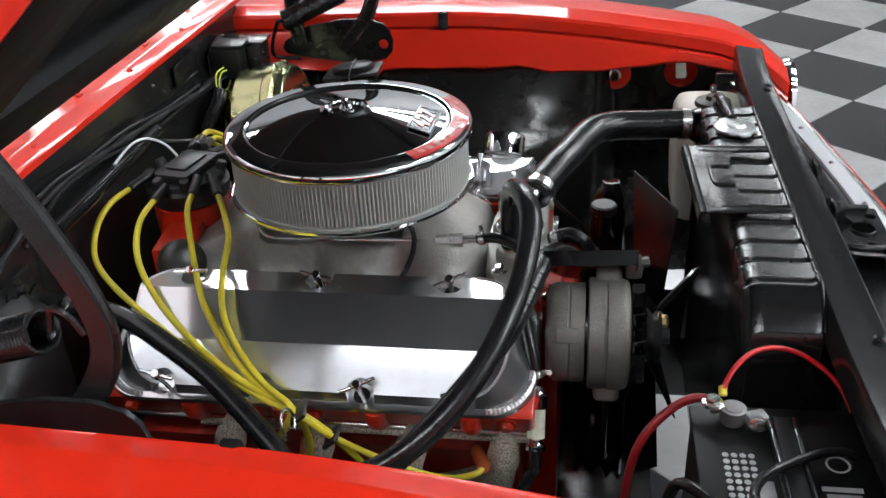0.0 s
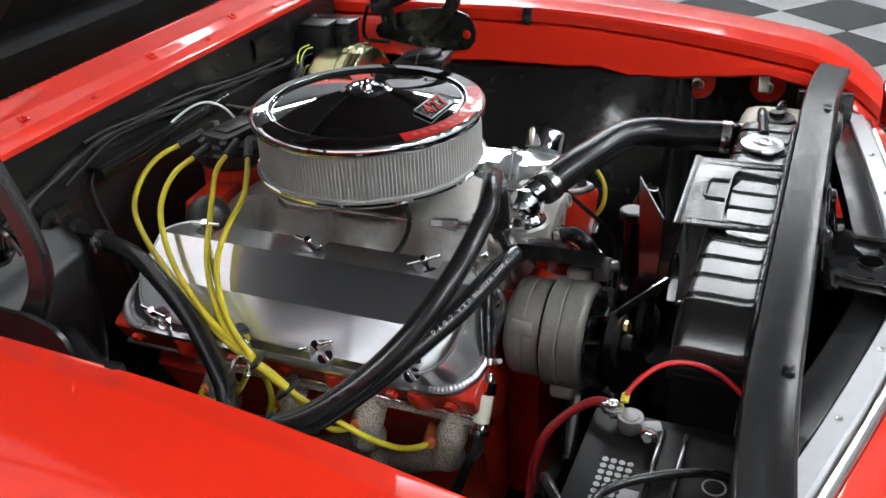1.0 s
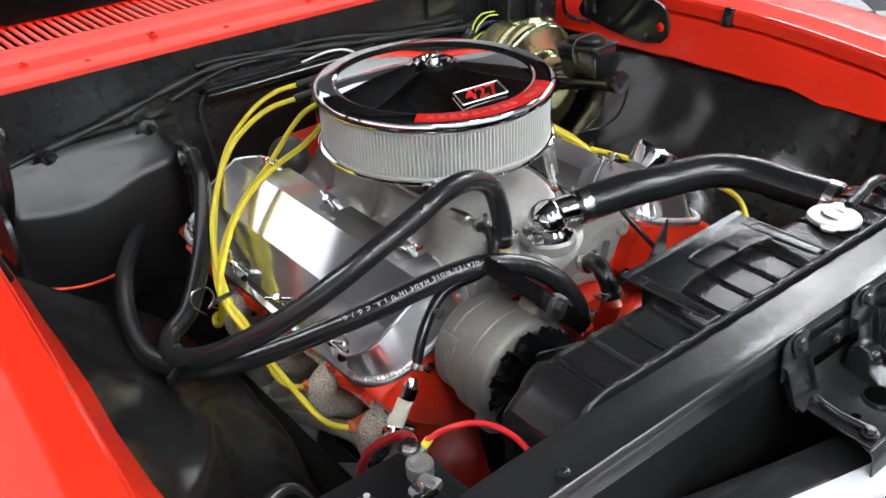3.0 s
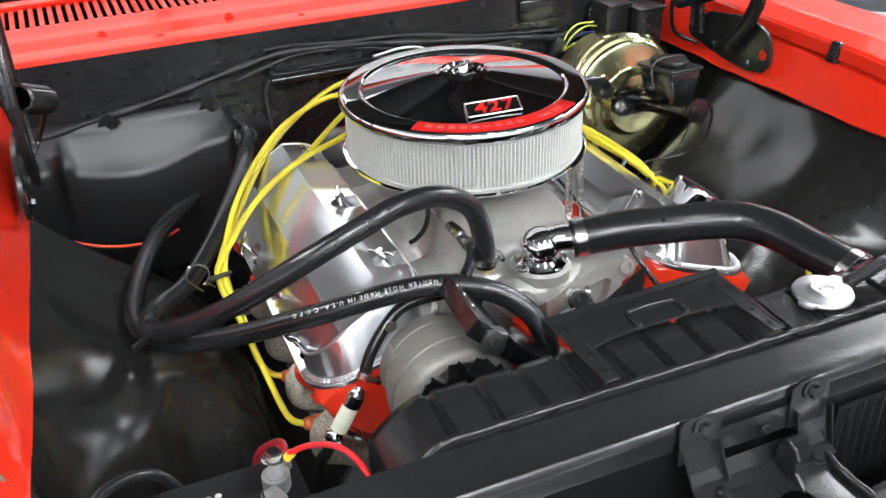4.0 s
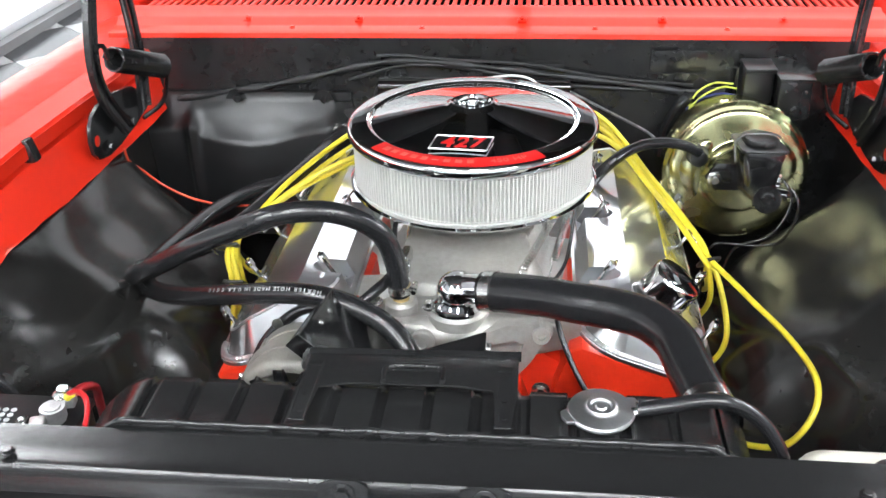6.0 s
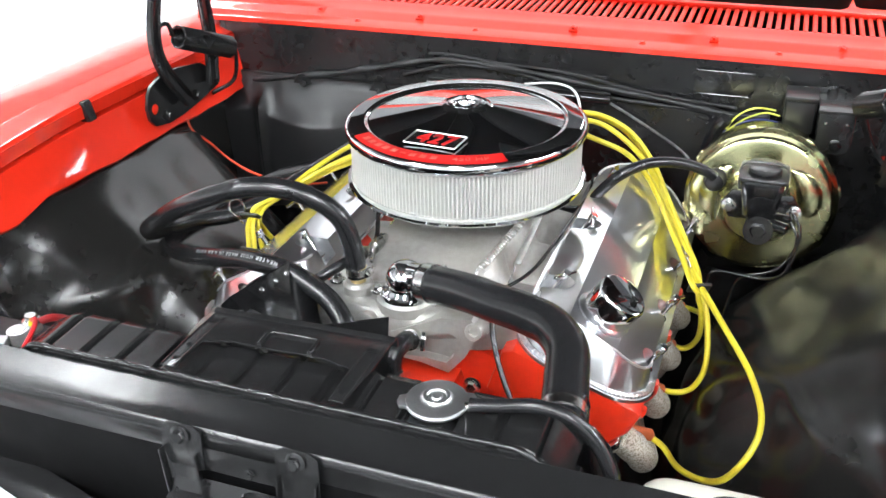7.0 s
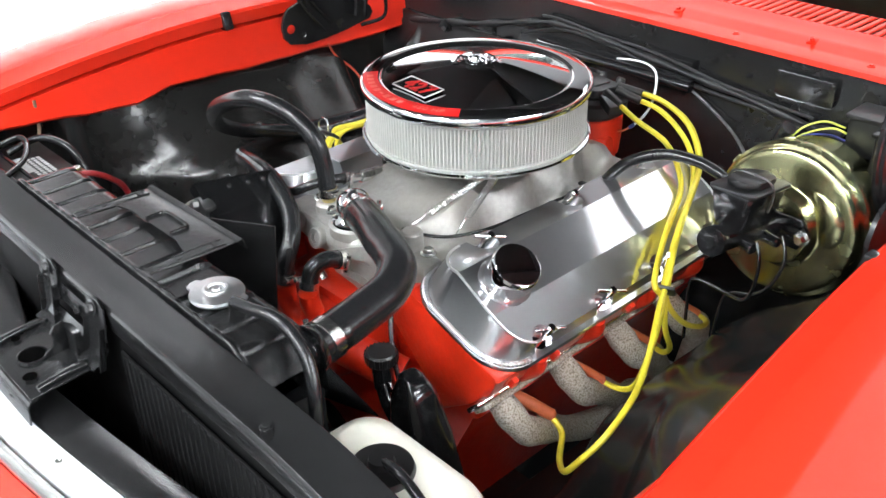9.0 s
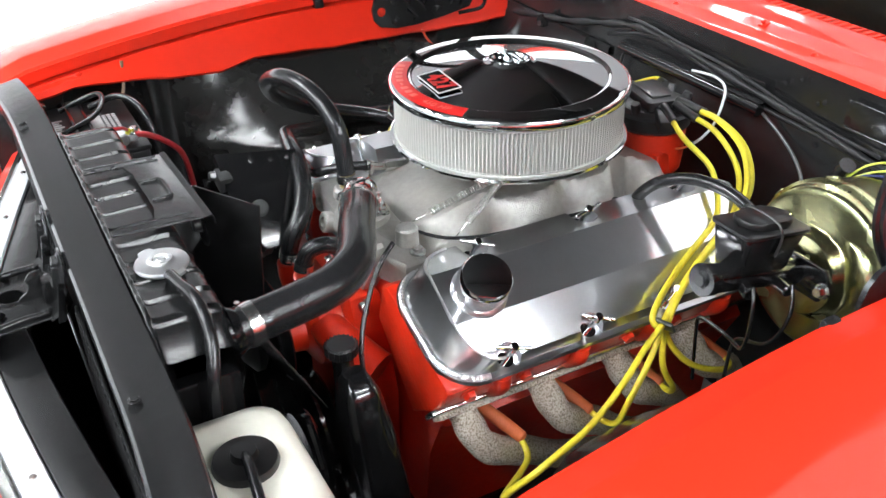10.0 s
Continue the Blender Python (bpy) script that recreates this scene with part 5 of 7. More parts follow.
def make_distributor():
    t = thing("distributor", "red distributor with a grey cap and black boots", "distributor")
    bm = bm_new()
    lathe(bm, [(0.034, 0.68), (0.034, 0.735), (0.054, 0.748), (0.057, 0.78), (0.057, 0.818), (0.052, 0.822)], (0.035, 0.272, 0), (0, 0, 1), 28)
    box(bm, (0.058, 0.256, 0.762), (0.070, 0.055, 0.06), pose(0, 0, 0, 0, 0, 15), 0.008)
    box(bm, (-0.055, 0.26, 0.765), (0.10, 0.055, 0.075), pose(0, 0, 0, 0, 0, 5), 0.008)
    part("housing", bm, ENGINE_RED, t)
    bm = bm_new()
    lathe(bm, [(0.056, 0.820), (0.062, 0.826), (0.064, 0.846), (0.058, 0.850), (0.056, 0.858), (0.046, 0.862), (0.0, 0.863)], (0.035, 0.272, 0), (0, 0, 1), 32)
    cap = part("cap", bm, CAPBLACK, t, "charcoal bakelite cap")
    bm = bm_new()
    prism(bm, rounded(0.096, 0.060, 0.008), 0.860, 0.876, pose(0.035, 0.268, 0, 0, 0, -12), 0.003)
    box(bm, (0.036, 0.268, 0.8775), (0.060, 0.034, 0.004), pose(0, 0, 0, 0, 0, -12), 0.0015)
    part("coil_cover", bm, CAPBLACK, cap)
    for k in range(8):
        a = radians(45 * k + 20)
        bm = bm_new()
        lathe(bm, [(0.0085, 0.0), (0.0080, 0.016), (0.0065, 0.020), (0.0, 0.020)], (0.035 + 0.050 * math.cos(a), 0.272 + 0.050 * math.sin(a), 0.852), (0.35 * math.cos(a), 0.35 * math.sin(a), 1), 14)
        part("tower", bm, CAPBLACK, cap)
    bm = bm_new()
    box(bm, (0.100, 0.240, 0.856), (0.050, 0.022, 0.020), pose(0, 0, 0, 0, 8, -30), 0.004)
    part("connector", bm, PLASTIC, cap)
    t.location = (-0.020, -0.004, 0)
    return t


make_distributor()


def make_can():
    """Round vacuum can behind the passenger-side valve cover."""
    t = thing("vacuum_canister", "small dull metal vacuum canister behind the intake", "canister")
    bm = bm_new()
    lathe(bm, [(0.0, 0.03), (0.02, 0.028), (0.032, 0.020), (0.035, 0.012), (0.035, 0.004), (0.030, 0.0), (0.012, -0.012), (0.012, -0.03)], (-0.125, 0.235, 0.782), (-0.75, -0.55, 0.35), 28)
    part("shell", bm, DARKSTEEL, t)
    bm = bm_new()
    cyl(bm, (-0.10, 0.255, 0.774), (-0.06, 0.27, 0.766), 0.006, 10)
    part("stem", bm, DARKSTEEL, t)
    return t


make_can()


def hose(name, label, category, pts, r, material=None, n=14, per=10, group=""):
    bm = bm_new()
    tube(bm, pts, r, n, per)
    return whole(name, bm, material or RUBBER, label, category, group, smooth=60)


# upper radiator hose
UPPER = [(0.030, -0.266, 0.826), (0.065, -0.280, 0.833), (0.106, -0.299, 0.841), (0.142, -0.316, 0.845), (0.183, -0.333, 0.849), (0.220, -0.355, 0.851), (0.246, -0.391, 0.849), (0.257, -0.440, 0.846), (0.266, -0.490, 0.845), (0.270, -0.519, 0.843)]
t = thing("radiator_hose", "thick black rubber upper radiator hose", "hose")
bm = bm_new()
tube(bm, UPPER, 0.0245, 24, 10)
part("hose", bm, RUBBER, t, smooth=60)
for p, q in ((UPPER[0], UPPER[1]), (UPPER[-1], UPPER[-2])):
    d = Vector(q) - Vector(p)
    bm = bm_new()
    clamp_band(bm, Vector(p) + d.normalized() * (0.012 if p is UPPER[0] else 0.020), d, 0.0247, 0.014)
    part("clamp", bm, STEEL, t, "worm-drive steel clamp")

LOOP = [(-0.078, -0.238, 0.800), (-0.082, -0.238, 0.845), (-0.100, -0.241, 0.893), (-0.148, -0.254, 0.924), (-0.203, -0.270, 0.931), (-0.246, -0.277, 0.920), (-0.324, -0.268, 0.883), (-0.389, -0.240, 0.837),
        (-0.444, -0.197, 0.794), (-0.480, -0.143, 0.758), (-0.493, -0.085, 0.735), (-0.474, -0.025, 0.722), (-0.430, 0.012, 0.721), (-0.388, 0.062, 0.737), (-0.349, 0.117, 0.757), (-0.311, 0.185, 0.775), (-0.278, 0.255, 0.791), (-0.255, 0.345, 0.793)]
TEXTHOSE = [(-0.045, -0.352, 0.712), (-0.046, -0.346, 0.742), (-0.057, -0.324, 0.772), (-0.084, -0.305, 0.795), (-0.117, -0.295, 0.810), (-0.153, -0.287, 0.820), (-0.193, -0.281, 0.823), (-0.239, -0.270, 0.816), (-0.285, -0.255, 0.803),
            (-0.335, -0.225, 0.781), (-0.385, -0.190, 0.757), (-0.435, -0.150, 0.734), (-0.480, -0.105, 0.718), (-0.507, -0.030, 0.708), (-0.490, 0.080, 0.704), (-0.450, 0.185, 0.712), (-0.40, 0.275, 0.705), (-0.36, 0.34, 0.690)]
t = thing("heater_hose", "black rubber heater hose looped to the firewall", "hose", group="heater hoses")
bm = bm_new()
tube(bm, LOOP, 0.0135, 16, 10)
part("hose", bm, RUBBER, t, smooth=60)
bm = bm_new()
clamp_band(bm, (-0.078, -0.238, 0.810), (0, 0, 1), 0.0137, 0.010)
part("clamp", bm, STEEL, t, "worm-drive steel clamp")
bm = bm_new()
clamp_band(bm, (-0.257, 0.333, 0.793), (0, 1, 0), 0.0137, 0.010)
part("clamp", bm, STEEL, t, "worm-drive steel clamp")
bm = bm_new()
lathe(bm, [(0.011, 0.0), (0.011, 0.016), (0.014, 0.016), (0.014, 0.024), (0.010, 0.026)], (-0.077, -0.238, 0.790), (0, 0, 1), 12)
part("brass_nipple", bm, BRASS, t, "brass hose nipple")

t2 = thing("heater_hose", "black rubber heater hose with white printed lettering", "hose", group="heater hoses")
bm = bm_new()
tpath = tube(bm, TEXTHOSE, 0.0138, 16, 10)
part("hose", bm, RUBBER, t2, smooth=60)
bm = bm_new()
clamp_band(bm, (-0.0452, -0.350, 0.722), Vector(TEXTHOSE[1]) - Vector(TEXTHOSE[0]), 0.014, 0.010)
part("clamp", bm, STEEL, t2, "worm-drive steel clamp")


def print_on_hose(path, r, text, size, start, angle, parent):
    """Bends flat lettering on to a hose; angle turns it round the hose."""
    font = bpy.data.curves.new("lettering", "FONT")
    font.body, font.size, font.extrude, font.resolution_u, font.space_character = text, size, 0.00015, 2, 1.42
    tmp = bpy.data.objects.new("lettering_raw", font)
    scene.collection.objects.link(tmp)
    me = bpy.data.meshes.new_from_object(tmp.evaluated_get(bpy.context.evaluated_depsgraph_get()))
    bpy.data.objects.remove(tmp)
    s = [0.0]
    for a, b in zip(path, path[1:]):
        s.append(s[-1] + (b - a).length)
    for v in me.vertices:
        u = start + v.co.x
        i = max(0, min(len(s) - 2, int(np.searchsorted(s, u)) - 1))
        k = (u - s[i]) / (s[i + 1] - s[i])
        p = path[i].lerp(path[i + 1], k)
        d = (path[min(i + 2, len(path) - 1)] - path[max(i - 1, 0)]).normalized()
        side = d.cross(Vector((0, 0, 1))).normalized()
        up = side.cross(d).normalized()
        w = angle + (v.co.y - size * 0.35) / r
        v.co = p + (r + 0.0004 + v.co.z) * (math.cos(w) * up - math.sin(w) * side)
    me.materials.clear()
    me.materials.append(PRINT)
    ob = new("lettering", me)
    ob.parent = parent
    return ob


print_on_hose(tpath, 0.0138, "HEATER HOSE MADE IN U.S.A. C G 7 G", 0.0072, 0.20, radians(38), t2)

bm = bm_new()
box(bm, (-0.490, -0.096, 0.727), (0.012, 0.010, 0.058), pose(0, 0, 0, 0, 0, 30), 0.004)
box(bm, (-0.506, -0.110, 0.727), (0.030, 0.006, 0.010), pose(0, 0, 0, 0, 0, 40), 0.002)
whole("hose_strap", bm, PLASTIC, "black strap holding two heater hoses together", "strap")

hose("bypass_hose", "short black rubber bypass hose at the water pump", "hose", [(0.022, -0.290, 0.752), (0.020, -0.318, 0.764), (0.014, -0.340, 0.755), (0.016, -0.352, 0.728)], 0.0125)
for at, axs in (((0.0215, -0.298, 0.756), (0, -1, 0.4)), ((0.0158, -0.350, 0.735), (0, -0.2, -1))):
    bm = bm_new()
    clamp_band(bm, at, axs, 0.0128, 0.010)
    whole("hose_clamp", bm, STEEL, "small worm-drive steel clamp on the bypass hose", "clamp", group="bypass hose clamps")
hose("vacuum_hose", "black rubber vacuum hose from brake booster to intake", "hose", [(0.352, 0.170, 0.830), (0.335, 0.165, 0.842), (0.300, 0.158, 0.852), (0.255, 0.142, 0.853), (0.213, 0.120, 0.836), (0.182, 0.112, 0.803), (0.160, 0.115, 0.770), (0.12, 0.12, 0.76)], 0.0088)
hose("overflow_hose", "thin black overflow hose from the radiator cap", "hose", [(0.190, -0.562, 0.886), (0.222, -0.558, 0.890), (0.250, -0.553, 0.893), (0.277, -0.551, 0.889), (0.301, -0.551, 0.874), (0.318, -0.555, 0.854), (0.330, -0.562, 0.825), (0.333, -0.568, 0.75), (0.333, -0.57, 0.66)], 0.0072)
hose("fuel_hose", "short black rubber fuel hose with clamps", "hose", [(-0.085, -0.192, 0.813), (-0.090, -0.222, 0.818), (-0.108, -0.252, 0.812), (-0.138, -0.268, 0.796), (-0.20, -0.262, 0.79), (-0.245, -0.275, 0.755), (-0.268, -0.286, 0.715)], 0.0075)
for p, a in (((-0.0858, -0.198, 0.814), (0, -1, 0.2)), ((-0.266, -0.285, 0.719), (-0.4, -0.2, -0.7))):
    bm = bm_new()
    clamp_band(bm, p, a, 0.0078, 0.008)
    whole("hose_clamp", bm, STEEL, "small worm-drive steel clamp on the fuel hose", "clamp", group="fuel hose clamps")


hose("sensor_wire", "thin dark wire along the edge of the intake", "wire", [(0.072, -0.222, 0.796), (0.088, -0.205, 0.788), (0.112, -0.170, 0.778), (0.134, -0.115, 0.777), (0.144, -0.050, 0.779), (0.150, 0.020, 0.780), (0.156, 0.090, 0.781), (0.160, 0.160, 0.779), (0.150, 0.235, 0.780)], 0.0026)


def make_fuel_filter():
    t = thing("fuel_filter", "small clear inline fuel filter with chrome ends", "fuel filter")
    a, b = Vector((-0.272, -0.287, 0.706)), Vector((-0.322, -0.286, 0.618))
    d = (b - a).normalized()
    bm = bm_new()
    lathe(bm, [(0.0115, 0.026), (0.0115, 0.066)], a, d, 20)
    part("glass_tube", bm, GLASSTUBE, t, "clear glass tube with pale element")
    for lo, hi in ((0.0, 0.028), (0.064, 0.082)):
        bm = bm_new()
        lathe(bm, [(0.006, lo), (0.008, lo + 0.004), (0.010, lo + 0.010), (0.013, lo + 0.012), (0.013, hi)], a, d, 20)
        part("end_cap", bm, CHROME, t)
    bm = bm_new()
    tube(bm, [a + d * 0.082, a + d * 0.105, a + d * 0.115 + Vector((0, 0.01, -0.01)), (-0.33, -0.25, 0.52)], 0.0075, 10)
    part("lower_hose", bm, RUBBER, t)
    return t


make_fuel_filter()

# ---- ignition wires and headers ----
PORTS = (-0.247, -0.125, -0.001, 0.122)
BOOTS = (-0.208, -0.098, 0.026, 0.146)


def make_header(side):
    t = thing("exhaust_header", "scorched grey coated exhaust header tubes", "exhaust header", group="exhaust headers")
    for y in PORTS:
        bm = bm_new()
        if side < 0:
            pts = [(-0.268, y, 0.640), (-0.290, y, 0.633), (-0.309, y + 0.002, 0.617), (-0.314, y + 0.006, 0.596), (-0.303, y + 0.012, 0.572), (-0.272, y + 0.022, 0.550), (-0.244, y + 0.05, 0.51), (-0.235, 0.12 + y * 0.6, 0.44), (-0.24, 0.2 + y * 0.2, 0.36)]
        else:
            pts = [(side * 0.268, y, 0.640), (side * 0.294, y + 0.001, 0.626), (side * 0.314, y + 0.005, 0.606), (side * 0.323, y + 0.020, 0.582), (side * 0.322, y + 0.050, 0.562), (side * 0.312, y + 0.090, 0.538), (side * 0.290, y * 0.8 + 0.15, 0.46), (side * 0.25, 0.26 + y * 0.2, 0.36)]
        tube(bm, pts, lambda u: 0.0205 + 0.0010 * math.sin(u * 31), 18, 8)
        part("primary_tube", bm, HEADER, t, smooth=60)
    bm = bm_new()
    box(bm, (side * 0.294, -0.062, 0.634), (0.008, 0.45, 0.030), pose(0, 0, 0, 0, side * 48, 0), 0.003)
    part("flange", bm, HEADER, t)
    bm = bm_new()
    tube(bm, [(side * 0.24, 0.16, 0.36), (side * 0.24, 0.30, 0.30), (side * 0.24, 0.45, 0.26)], 0.042, 16)
    part("collector", bm, HEADER, t)
    return t


for s in (-1, 1):
    make_header(s)


def make_wire(side, k, pts):
    t = thing("ignition_wire", "yellow spark plug wire with an orange boot", "ignition wire", group="spark plug wires")
    y = BOOTS[k]
    a, b = Vector((side * 0.272, y, 0.608)), Vector((side * 0.327, y + 0.033, 0.580))
    if side < 0:
        a, b = Vector((-0.282, y, 0.600)), Vector((-0.331, y - 0.014, 0.616))
    bm = bm_new()
    d = b - a
    lathe(bm, [(0.0095, 0), (0.0098, d.length * 0.5), (0.0088, d.length), (0.005, d.length + 0.004)], a, d, 14)
    part("boot", bm, ORANGE, t, "orange silicone spark plug boot")
    bm = bm_new()
    tube(bm, [b - d * 0.1] + pts, 0.0044, 10, 8)
    part("cable", bm, YELLOW, t, smooth=60)
    e = Vector(pts[-1])
    q = Vector(pts[-2])
    bm = bm_new()
    dd = (e - q).normalized()
    cyl(bm, e - dd * 0.006, e + dd * 0.042, 0.0072, 12, 0.002)
    part("cap_boot", bm, PLASTIC, t, "black rubber boot")
    return t


LB = [(0.358, 0.025, 0.718), (0.334, 0.068, 0.742), (0.306, 0.128, 0.760), (0.275, 0.201, 0.775)]
make_wire(1, 0, [(0.348, -0.178, 0.566), (0.364, -0.200, 0.560), (0.389, -0.232, 0.572), (0.425, -0.266, 0.600), (0.448, -0.268, 0.636), (0.463, -0.249, 0.663), (0.465, -0.219, 0.681), (0.454, -0.171, 0.688), (0.436, -0.126, 0.695), (0.409, -0.073, 0.702), (0.383, -0.026, 0.712)]
          + LB + [(0.240, 0.276, 0.792), (0.192, 0.304, 0.837), (0.140, 0.294, 0.864), (0.110, 0.287, 0.868)])
make_wire(1, 1, [(0.346, -0.058, 0.574), (0.370, -0.052, 0.583), (0.385, -0.050, 0.625), (0.378, -0.015, 0.675), (0.366, 0.012, 0.708)]
          + [(x + 0.004, y - 0.012, z - 0.010) for x, y, z in LB] + [(0.256, 0.232, 0.786), (0.215, 0.270, 0.818), (0.160, 0.272, 0.856), (0.115, 0.265, 0.866)])
make_wire(1, 2, [(0.344, 0.060, 0.575), (0.362, 0.052, 0.598), (0.368, 0.020, 0.65), (0.360, 0.022, 0.700)]
          + [(x - 0.008, y - 0.018, z + 0.004) for x, y, z in LB] + [(0.244, 0.205, 0.803), (0.205, 0.222, 0.832), (0.150, 0.218, 0.852), (0.10, 0.235, 0.862)])
make_wire(1, 3, [(0.346, 0.175, 0.58), (0.366, 0.130, 0.60), (0.370, 0.065, 0.64), (0.358, 0.030, 0.690)]
          + [(x - 0.002, y + 0.010, z + 0.006) for x, y, z in LB] + [(0.250, 0.255, 0.800), (0.205, 0.285, 0.842), (0.150, 0.282, 0.870), (0.110, 0.275, 0.874)])
RB = [(-0.372, -0.042, 0.688), (-0.386, -0.014, 0.728)]


def along(pts, dx, dy, dz):
    return [(x + dx, y + dy, z + dz) for x, y, z in pts]


make_wire(-1, 0, [(-0.344, -0.214, 0.618), (-0.350, -0.180, 0.612), (-0.356, -0.125, 0.630)] + RB
          + [(-0.368, 0.045, 0.742), (-0.318, 0.140, 0.758), (-0.262, 0.230, 0.782), (-0.205, 0.305, 0.796), (-0.160, 0.346, 0.808), (-0.115, 0.358, 0.832), (-0.075, 0.352, 0.850), (-0.040, 0.330, 0.860)])
make_wire(-1, 1, [(-0.345, -0.104, 0.618), (-0.356, -0.085, 0.624), (-0.362, -0.065, 0.650)] + along(RB, 0.006, 0.008, 0.004)
          + [(-0.362, 0.050, 0.746), (-0.330, 0.120, 0.772), (-0.280, 0.190, 0.800), (-0.228, 0.240, 0.826), (-0.182, 0.266, 0.842), (-0.130, 0.279, 0.856), (-0.076, 0.280, 0.858)])
make_wire(-1, 2, [(-0.346, 0.012, 0.618), (-0.360, 0.004, 0.632), (-0.366, -0.010, 0.670)] + along(RB[1:], 0.012, 0.016, 0.006)
          + [(-0.358, 0.048, 0.748), (-0.314, 0.100, 0.770), (-0.252, 0.150, 0.790), (-0.197, 0.180, 0.806), (-0.140, 0.206, 0.838), (-0.100, 0.222, 0.856), (-0.061, 0.228, 0.862)])
make_wire(-1, 3, [(-0.346, 0.130, 0.618), (-0.362, 0.095, 0.626), (-0.372, 0.045, 0.660), (-0.380, 0.012, 0.712)] + along(RB[1:], 0.002, 0.014, 0.016)
          + [(-0.358, 0.040, 0.752), (-0.312, 0.090, 0.778), (-0.262, 0.122, 0.803), (-0.200, 0.136, 0.828), (-0.150, 0.145, 0.838), (-0.105, 0.165, 0.850), (-0.06, 0.19, 0.862)])
for at, m, lab in (((0.358, 0.021, 0.714), pose(0, 0, 0, 35, 0, 20), "black divider clip on the yellow plug wires"), ((-0.384, -0.008, 0.736), pose(0, 0, 0, 50, 0, 10), "black divider clip on the yellow plug wires"), ((-0.370, -0.040, 0.688), pose(0, 0, 0, 50, 0, 0), "black divider clip on the yellow plug wires")):
    bm = bm_new()
    box(bm, at, (0.034, 0.006, 0.024), m, 0.005)
    whole("wire_clip", bm, PLASTIC, lab, "wire clip", group="plug wire clips")

# ---- brake booster ----
bm = bm_new()
ring = [(-0.412 + 0.016 * math.cos(radians(a)), -0.004 + 0.004 * math.sin(radians(a)) + 0.001 * a / 90, 0.744 + 0.015 * math.sin(radians(a))) for a in range(-70, 221, 20)]
tube(bm, ring, 0.0017, 8, 3)
tube(bm, [ring[0], (-0.398, 0.002, 0.722), (-0.390, 0.006, 0.712)], 0.0017, 8)
tube(bm, [ring[-1], (-0.418, 0.002, 0.724), (-0.408, 0.004, 0.712)], 0.0017, 8)
whole("spring_clamp", bm, STEEL, "bright spring steel clamp by the plug wires", "clamp")


def make_booster():
    t = thing("brake_booster", "gold zinc-plated brake booster with a black master cylinder", "brake booster")
    c = Vector((0.427, 0.235, 0.785))
    ax = Vector((0.0, -1, 0.10)).normalized()
    bm = bm_new()
    lathe(bm, [(0.094, -0.09), (0.111, -0.07), (0.1115, -0.030), (0.1125, -0.015), (0.1175, -0.013), (0.1190, -0.010), (0.1195, 0.0), (0.1190, 0.006), (0.1145, 0.010), (0.1130, 0.012), (0.1120, 0.020), (0.110, 0.025), (0.1065, 0.0275), (0.102, 0.0285), (0.098, 0.029),
               (0.066, 0.0335), (0.062, 0.034), (0.059, 0.037), (0.055, 0.050), (0.053, 0.0525), (0.050, 0.053), (0.0, 0.053)], c, ax, 72)
    part("shell", bm, GOLD, t)
    for k in range(8):
        a = 2 * math.pi * (k + 0.3) / 8
        f = frame_on(ax)
        bm = bm_new()
        box(bm, c + f @ Vector((0.1188 * math.cos(a), 0.1188 * math.sin(a), -0.002)), (0.008, 0.016, 0.012), f @ pose(0, 0, 0, 0, 0, math.degrees(a)), 0.002)
        part("crimp", bm, GOLD, t)
    f = frame_on(ax)
    # raised lobes pressed into the face, round at one end
    up = (f.inverted() @ Vector((0, 0, 1, 0))).to_3d()
    east = (f.inverted() @ Vector((1, 0, 0, 0))).to_3d()
    turn = math.atan2(up.y, up.x)
    hand = 1 if (east.x * up.y - east.y * up.x) > 0 else -1
    for a0, a1 in ((-98, -32), (40, 120)):
        rows = []
        for k in range(25):
            u = k / 24
            a = turn + hand * radians(a0 + (a1 - a0) * u)
            w = 0.020 * math.sin(math.pi * min(1, max(0, 0.03 + 0.96 * u))) ** 0.5 * (1.1 - 0.35 * u)
            rows.append([c + f @ Vector(((0.073 + dr * w) * math.cos(a), (0.073 + dr * w) * math.sin(a), 0.031 + dz * w / 0.022)) for dr, dz in ((-1.3, -0.003), (-0.98, 0.0045), (-0.6, 0.0080), (0.0, 0.0090), (0.6, 0.0078), (0.98, 0.0040), (1.3, -0.004))])
        bm = bm_new()
        sheet(bm, rows)
        part("pressed_lobe", bm, GOLD, t, smooth=80)
    bm = bm_new()
    lathe(bm, [(0.017, 0), (0.018, 0.004), (0.015, 0.008), (0.014, 0.026), (0.010, 0.029), (0.0, 0.030)], (0.356, 0.196, 0.829), (0, -1, 0.10), 22)
    part("check_valve", bm, PLASTIC, t, "black rubber check valve")
    bm = bm_new()
    tube(bm, [(0.428, 0.172, 0.800), (0.430, 0.09, 0.822), (0.430, 0.012, 0.838)], 0.0185, 22, smooth=False)
    lathe(bm, [(0.0205, 0), (0.0205, 0.014), (0.0185, 0.018)], (0.430, 0.008, 0.839), (0, 0.98, -0.2), 22)
    lathe(bm, [(0.0, 0.0), (0.009, 0.0), (0.009, 0.004), (0.012, 0.0045)], (0.430, 0.003, 0.840), (0, 0.98, -0.2), 6)
    tilt = pose(0.428, 0.092, 0.862, -8, 0, 0)
    body = []
    for z, w, d in ((-0.030, 0.020, 0.038), (-0.026, 0.023, 0.042), (0.022, 0.030, 0.050), (0.026, 0.029, 0.049)):
        body.append([bm.verts.new(tilt @ Vector((x, y, z))) for x, y in rounded(2 * w, 2 * d, 0.008)])
    for a, b in zip(body, body[1:]):
        for k in range(len(a)):
            bm.faces.new([a[k], a[(k + 1) % len(a)], b[(k + 1) % len(b)], b[k]])
    bm.faces.new(body[-1])
